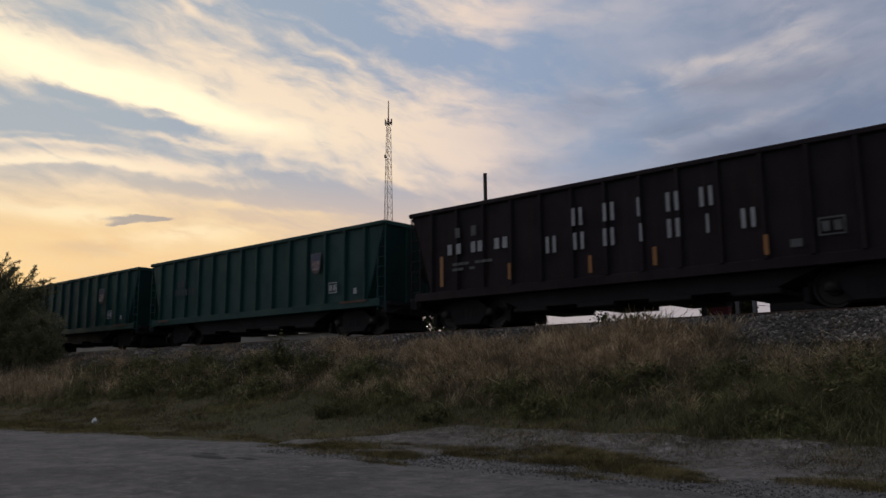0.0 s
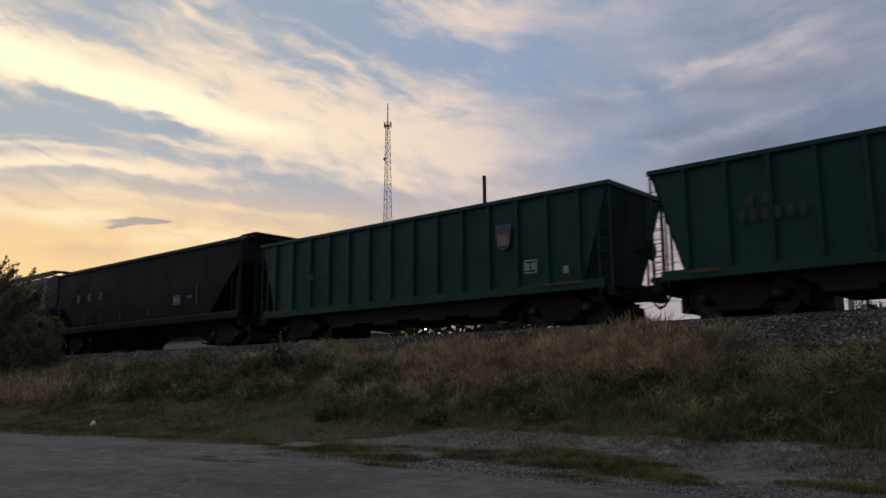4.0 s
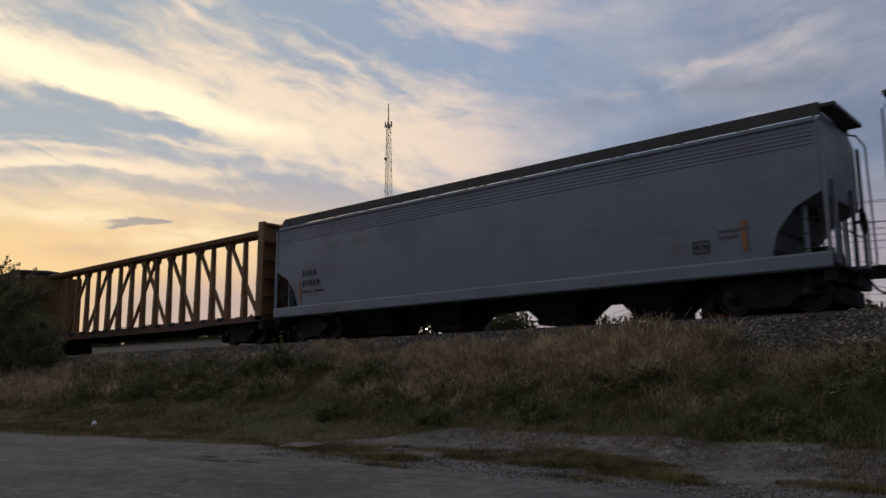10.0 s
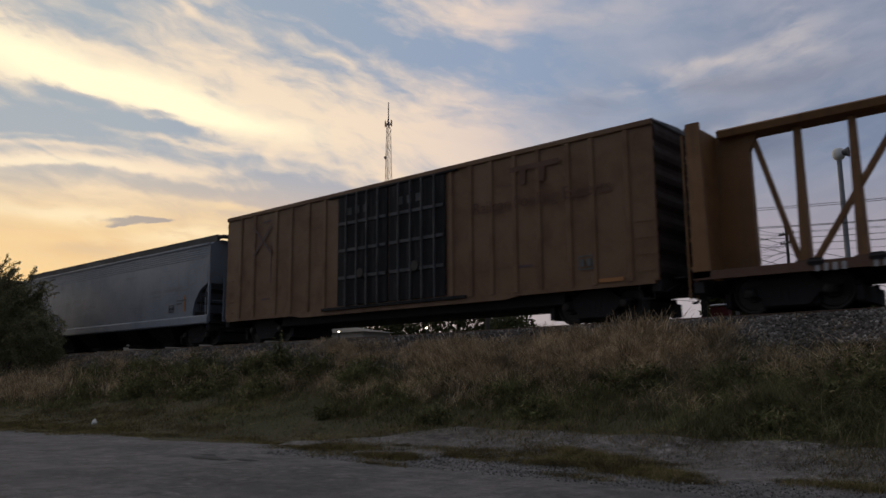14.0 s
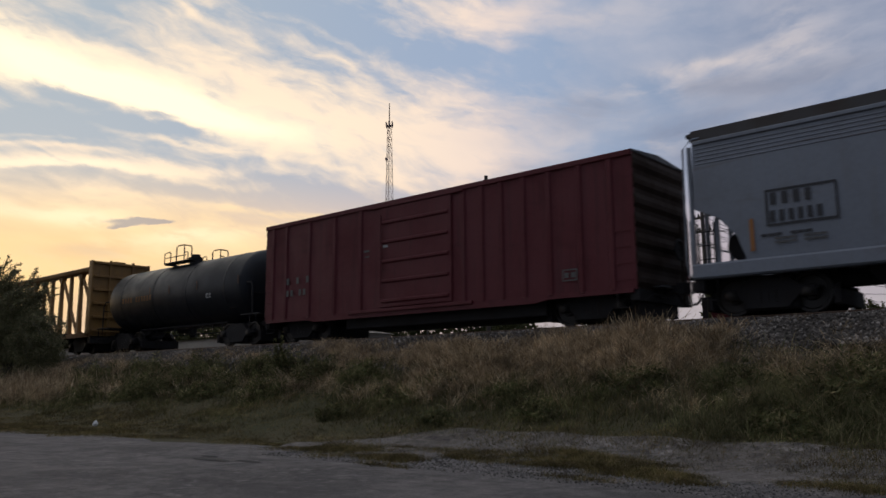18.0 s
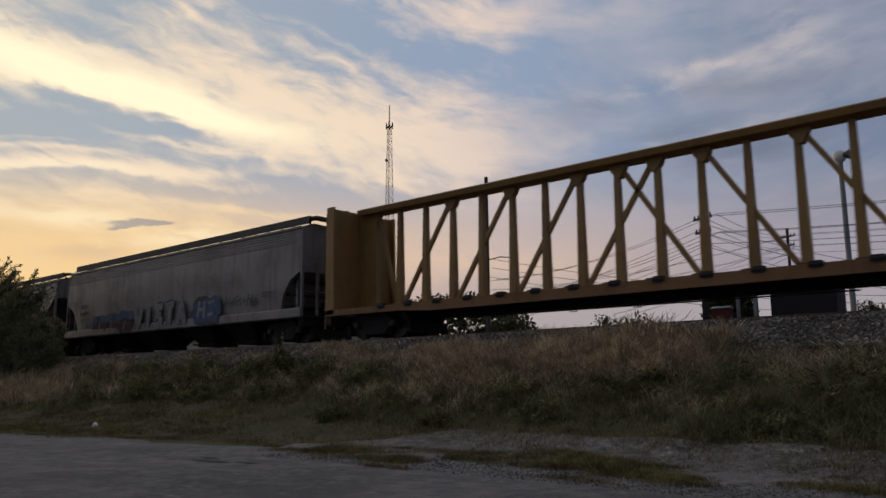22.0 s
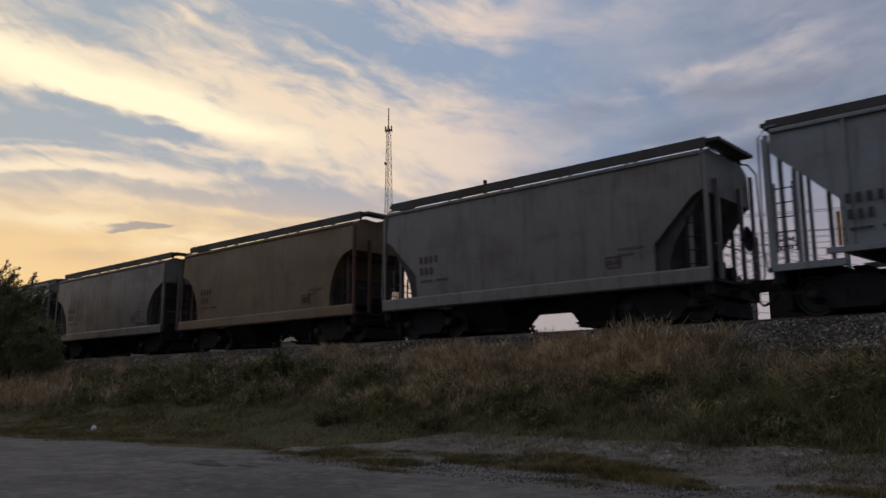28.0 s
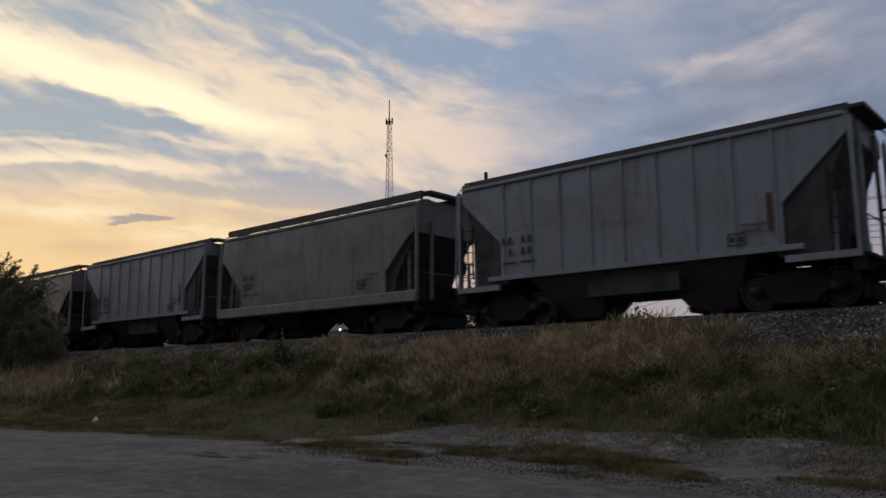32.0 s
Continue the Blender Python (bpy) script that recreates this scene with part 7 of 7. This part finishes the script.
line, x = "Railcar Pooling Experts", 3.5
for i, letter in enumerate(line):
    if letter == " ":
        continue
    me = lettered(letter)
    x = 3.5 + max(v.co.x for v in lettered(line[:i + 1]).vertices) - max(v.co.x for v in me.vertices)
    me.materials.clear()
    me.materials.append(RUSTY)
    part("letter", me, RUSTY, c, "faded brown slogan letter", at=pose(x, -1.59, 3.36, 90, 0, 0))
marking(c, Shape().prism_y([(4.9, 4.55), (4.9, 4.40), (5.25, 4.40), (5.25, 4.0), (5.45, 4.0), (5.45, 4.40), (5.9, 4.40), (5.9, 4.0), (6.1, 4.0), (6.1, 4.40), (6.6, 4.40), (6.6, 4.55)], -0.004, 0), RUSTY, 1.585, "emblem", "faded red company emblem")
for x in (-2.1, 0.35):
    marking(c, bars(x, 4.15, 0.26, "o1o", 0.28, 0.12), WORNROD, 1.595)
for x, z, w in ((-7.0, 4.55, 0.55), (-6.95, 1.55, 0.5), (5.0, 1.62, 0.6), (-6.45, 2.2, 0.05), (-6.45, 3.0, 0.05)):
    marking(c, Shape().box(x, x + w, -0.004, 0, z, z + (0.07 if w > 0.1 else 0.75)), SMUDGE, 1.54, "patch", "dark repaired seam in the side")
notice(c, 7.08, 1.36, FADED, 1.585, 0.46, 0.38)
marking(c, Shape().box(7.7, 8.4, -0.004, 0, 0.98, 1.08), ORANGE, 1.585, "reflector")
marking(c, Shape().beam((-7.5, -0.002, 3.3), (-6.35, -0.002, 4.4), 0.10, 0.004), SMUDGE, 1.585, "spray_mark", "faint sprayed stroke")
marking(c, Shape().beam((-6.35, -0.002, 3.3), (-7.5, -0.002, 4.4), 0.10, 0.004), SMUDGE, 1.590, "spray_mark", "faint sprayed stroke")
c = joins(covered_hopper("long light grey covered hopper car with boxed lettering", 19.5, GREY, GREY, **BIG, zwalk=0.14), -179.7)
hopper_marks(c, 19.5, BLACKL, boxed=True)
posts = [-7.3, -6.5, -5.17, -3.78, -2.44, 2.1, 2.8, 3.53, 4.32, 5.18, 6.16, 7.1]
c = joins(box_car("oxide-red box car with a sliding door", 15.5, RED, 0.78, 4.36, 4.55, posts, [(-1.47, 1.65)], (-4.8, 4.6, 0.16), RED, under=(0.30, -4.2), overhang=1.6), -198.7)
marking(c, bars(-6.4, 2.05, 0.24, "o o o", 0.18, 0.10), FADED, 1.59)
marking(c, bars(-6.4, 1.62, 0.22, "oo oo", 0.16, 0.08), FADED, 1.59)
notice(c, 5.6, 1.14, FADED, 1.59, 0.46, 0.32)
marking(c, Shape().box(-1.3, -1.08, -0.004, 0, 2.86, 2.94), LETTER, 1.60, "notice")
marking(c, Shape().box(-2.25, -2.0, -0.004, 0, 2.80, 2.87), FADED, 1.56, "notice")
marking(c, Shape().box(-2.2, -2.0, -0.004, 0, 2.62, 2.67), FADED, 1.56, "notice")
c = joins(tank_car("black tank car with railed top platform", 13.2), -213.65)
marking(c, bars(-4.1, 2.22, 0.24, "oooo o1oooo", 0.17, 0.08), BROWNY, 1.515)
notice(c, 3.0, 2.0, LETTER, 1.475, 0.36, 0.28)
for x, z in ((-1.6, 2.45), (0.05, 2.4), (2.3, 2.4), (5.3, 2.4)):
    marking(c, Shape().box(x, x + 0.07, -0.004, 0, z, z + 0.35), RUSTY, 1.515, "reflector")
joins(centerbeam_car("empty faded yellow centre-beam flat car", 22.66, YELLOW, BROWNY), -232.38)
c = joins(covered_hopper("long weathered grey covered hopper car with sprayed graffiti", 19.4, GREYB, GREYB, **BIG), -254.76)
hopper_marks(c, 19.4, FADED, orange=False)
r = np.random.default_rng(77)


def spray(x, z, w, h, mat, n=9, label=""):
    """A ragged painted patch."""
    pts = []
    for i in range(n):
        a = 2 * math.pi * i / n
        k = r.uniform(0.8, 1.12)
        e = 2.6
        ca, sa = math.cos(a), math.sin(a)
        q = (abs(ca) ** e + abs(sa) ** e) ** (-1 / e)
        pts.append((x + w / 2 * ca * q * k, z + h / 2 * sa * q * k))
    part("spray_paint", Shape().prism_y(pts, -0.002, 0), mat, c, label, at=pose(0, -1.605 - spray.layer * 0.0006, 0))
    spray.layer += 1


spray.layer = 0


def stroke(x0, z0, x1, z1, w, mat, label):
    part("spray_paint", Shape().beam((x0, -0.001, z0), (x1, -0.001, z1), w, 0.002), mat, c, label, at=pose(0, -1.605 - spray.layer * 0.0006, 0))
    spray.layer += 1


for i in range(9):
    spray(-6.2 + i * 0.43, 1.22 + 0.06 * math.sin(i * 2.2), 0.66, 0.62 + 0.1 * math.sin(i * 1.3), MAROONP, 11, "dark red sprayed graffiti")
for i in range(10):
    spray(-6.3 + i * 0.40, 1.62 + 0.05 * math.sin(i * 1.9) + 0.012 * i, 0.62, 0.40 + 0.08 * math.cos(i * 2.7), BLUEP if i % 3 else NAVYP, 11, "dark blue sprayed graffiti")
for i in range(6):
    stroke(-5.9 + i * 0.62, 1.05, -5.75 + i * 0.62 + 0.1 * math.sin(i * 2.0), 1.42 + 0.08 * math.cos(i * 3.0), 0.10, MAROONP if i % 2 else WHITEP, "pale sprayed letter")
for i in range(7):
    stroke(-7.3 + 0.14 * i, 1.30 + 0.06 * math.sin(i * 2.9), -7.2 + 0.14 * i, 1.62 + 0.05 * math.cos(i * 2.0), 0.05, BLUEP, "small blue sprayed tag")
GLYPHS = [((-0.3, 1, 0.0, 0), (0.3, 1, 0.0, 0)), ((0.0, 1, -0.05, 0),), ((0.26, 0.96, -0.14, 0.92), (-0.18, 0.90, -0.14, 0.58), (-0.14, 0.56, 0.16, 0.46), (0.18, 0.44, 0.14, 0.10), (0.14, 0.06, -0.26, 0.02)), ((-0.32, 0.92, 0.32, 1.0), (0.0, 1, -0.05, 0)), ((-0.3, 0, 0.0, 1), (0.3, 0, 0.0, 1), (-0.2, 0.4, 0.2, 0.4))]
for grow, mat, label in ((0.46, BLACKL, "dark outline of sprayed graffiti"), (0.31, WHITEP, "white sprayed graffiti")):
    for i, glyph in enumerate(GLYPHS):
        cx = -2.0 + i * 0.92
        for a, p, d, q in glyph:
            stroke(cx + a, 1.05 + 0.9 * p, cx + d, 1.05 + 0.9 * q, grow, mat, label)
spray(3.62, 1.48, 2.25, 1.22, BLACKL, 24, "dark outline of sprayed graffiti")
spray(3.2, 1.46, 1.2, 1.02, BLUEP, 22, "blue sprayed graffiti")
spray(4.05, 1.52, 1.25, 1.12, BLUEP, 22, "blue sprayed graffiti")
for a, b, d, e in ((3.0, 1.25, 3.1, 1.9), (3.45, 1.2, 3.5, 1.9), (3.05, 1.55, 3.5, 1.6), (3.75, 1.8, 4.2, 1.85), (3.75, 1.3, 4.15, 1.35)):
    stroke(a, b, d, e, 0.13, WHITEP, "pale blue sprayed graffiti")
for i in range(9):
    stroke(5.0 + i * 0.21, 1.55 + 0.08 * math.sin(i * 2.3), 5.08 + i * 0.21 + 0.1 * math.sin(i), 1.92 + 0.06 * math.cos(i * 1.7), 0.045, BLACKL, "black sprayed tag")
for i in range(5):
    stroke(5.0 + i * 0.4, 1.62 + 0.04 * i, 5.2 + i * 0.4, 1.80 - 0.03 * i, 0.04, BLACKL, "black sprayed tag")
for at, kind, lab in ((-271.45, "s", "short grey covered hopper car with rounded sides"), (-283.45, "h", "short pale grey covered hopper car with ribbed sides"),
                      (-295.85, "s", "short stained grey covered hopper car"), (-308.3, "t", "short tan covered hopper car with rusty ends"),
                      (-320.8, "g", "short dull grey covered hopper car"), (-332.85, "r", "short pale grey covered hopper car with ribbed sides"),
                      (-345.6, "s", "short grey covered hopper car with rounded sides"), (-357.85, "r", "short pale grey covered hopper car with ribbed sides"),
                      (-370.4, "s", "short brownish grey covered hopper car")):
    if kind == "h":
        c = joins(covered_hopper(lab, 11.0, WHITEG, WHITEG, **{**RIBBED, "ze": 4.2, "zroof": 4.32, "zwalk": 0.20, "sheet_": ()}), at)
    elif kind == "r":
        c = joins(covered_hopper(lab, 11.05, WHITEG, WHITEG, **RIBBED), at)
    elif kind == "t":
        c = joins(covered_hopper(lab, 11.0, TAN, TAN, endpaint=RUSTY, **ROUND), at)
    else:
        c = joins(covered_hopper(lab, 11.0, GREYB, GREYB, **({**ROUND, "cut": 1.25, "bend": ((0, 0), (0.003, 0.3), (0.1, 0.52), (0.45, 0.82), (1, 1))} if kind == "g" else SMALL)), at)
    if kind == "g":
        marking(c, Shape().box(3.2, 4.08, -0.004, 0, 1.36, 1.44), RUSTY, 1.56, "rust_streak", "rusty orange stripe over the sill")
    hopper_marks(c, 11.0, RUSTY if kind == "t" else SMUDGE if kind in "sg" else BLACKL, False, kind == "h", split=kind == "r")

# ---------------------------------------------------------------- what moves
TRAVEL = [(0, 0.0), (2, 20.31), (4, 40.72), (6, 61.08), (8, 81.33), (10, 101.37), (12, 121.28), (14, 141.21), (16, 161.28), (18, 181.51), (20, 201.84),
          (22, 222.31), (24, 242.65), (26, 262.83), (28, 282.89), (30, 302.92), (32, 323.08)]


def gone(t):
    """How far the train has rolled."""
    return float(np.interp(t, [a for a, b in TRAVEL], [b for a, b in TRAVEL]))


def motions():
    for car, at in CARS:
        walk(car, [(t, pose(at + s, MIDLINE, RAIL)) for t, s in TRAVEL])
        # the wheels turn while the car passes the camera
        for o in car.children_recursive:
            if not o.name.startswith("wheelset"):
                continue
            x = o.matrix_basis.translation.copy()
            t0 = max(0.0, min(32.0, (-48 - at) / 10.15))
            t1 = max(0.0, min(32.0, (4 - at) / 10.15))
            ts = [t0 + k / 15 for k in range(int((t1 - t0) * 15) + 1)]
            rows = [(t, pose(x.x, x.y, x.z, 0, math.degrees(gone(t) / 0.457) % 360, 0)) for t in ts]
            if not ts or ts[0] > 0.05:
                rows.insert(0, (0.0, rows[0][1] if rows else pose(x.x, x.y, x.z)))
            if rows[-1][0] < 31.95:
                rows.append((32.0, rows[-1][1]))
            walk(o, rows)


motions()
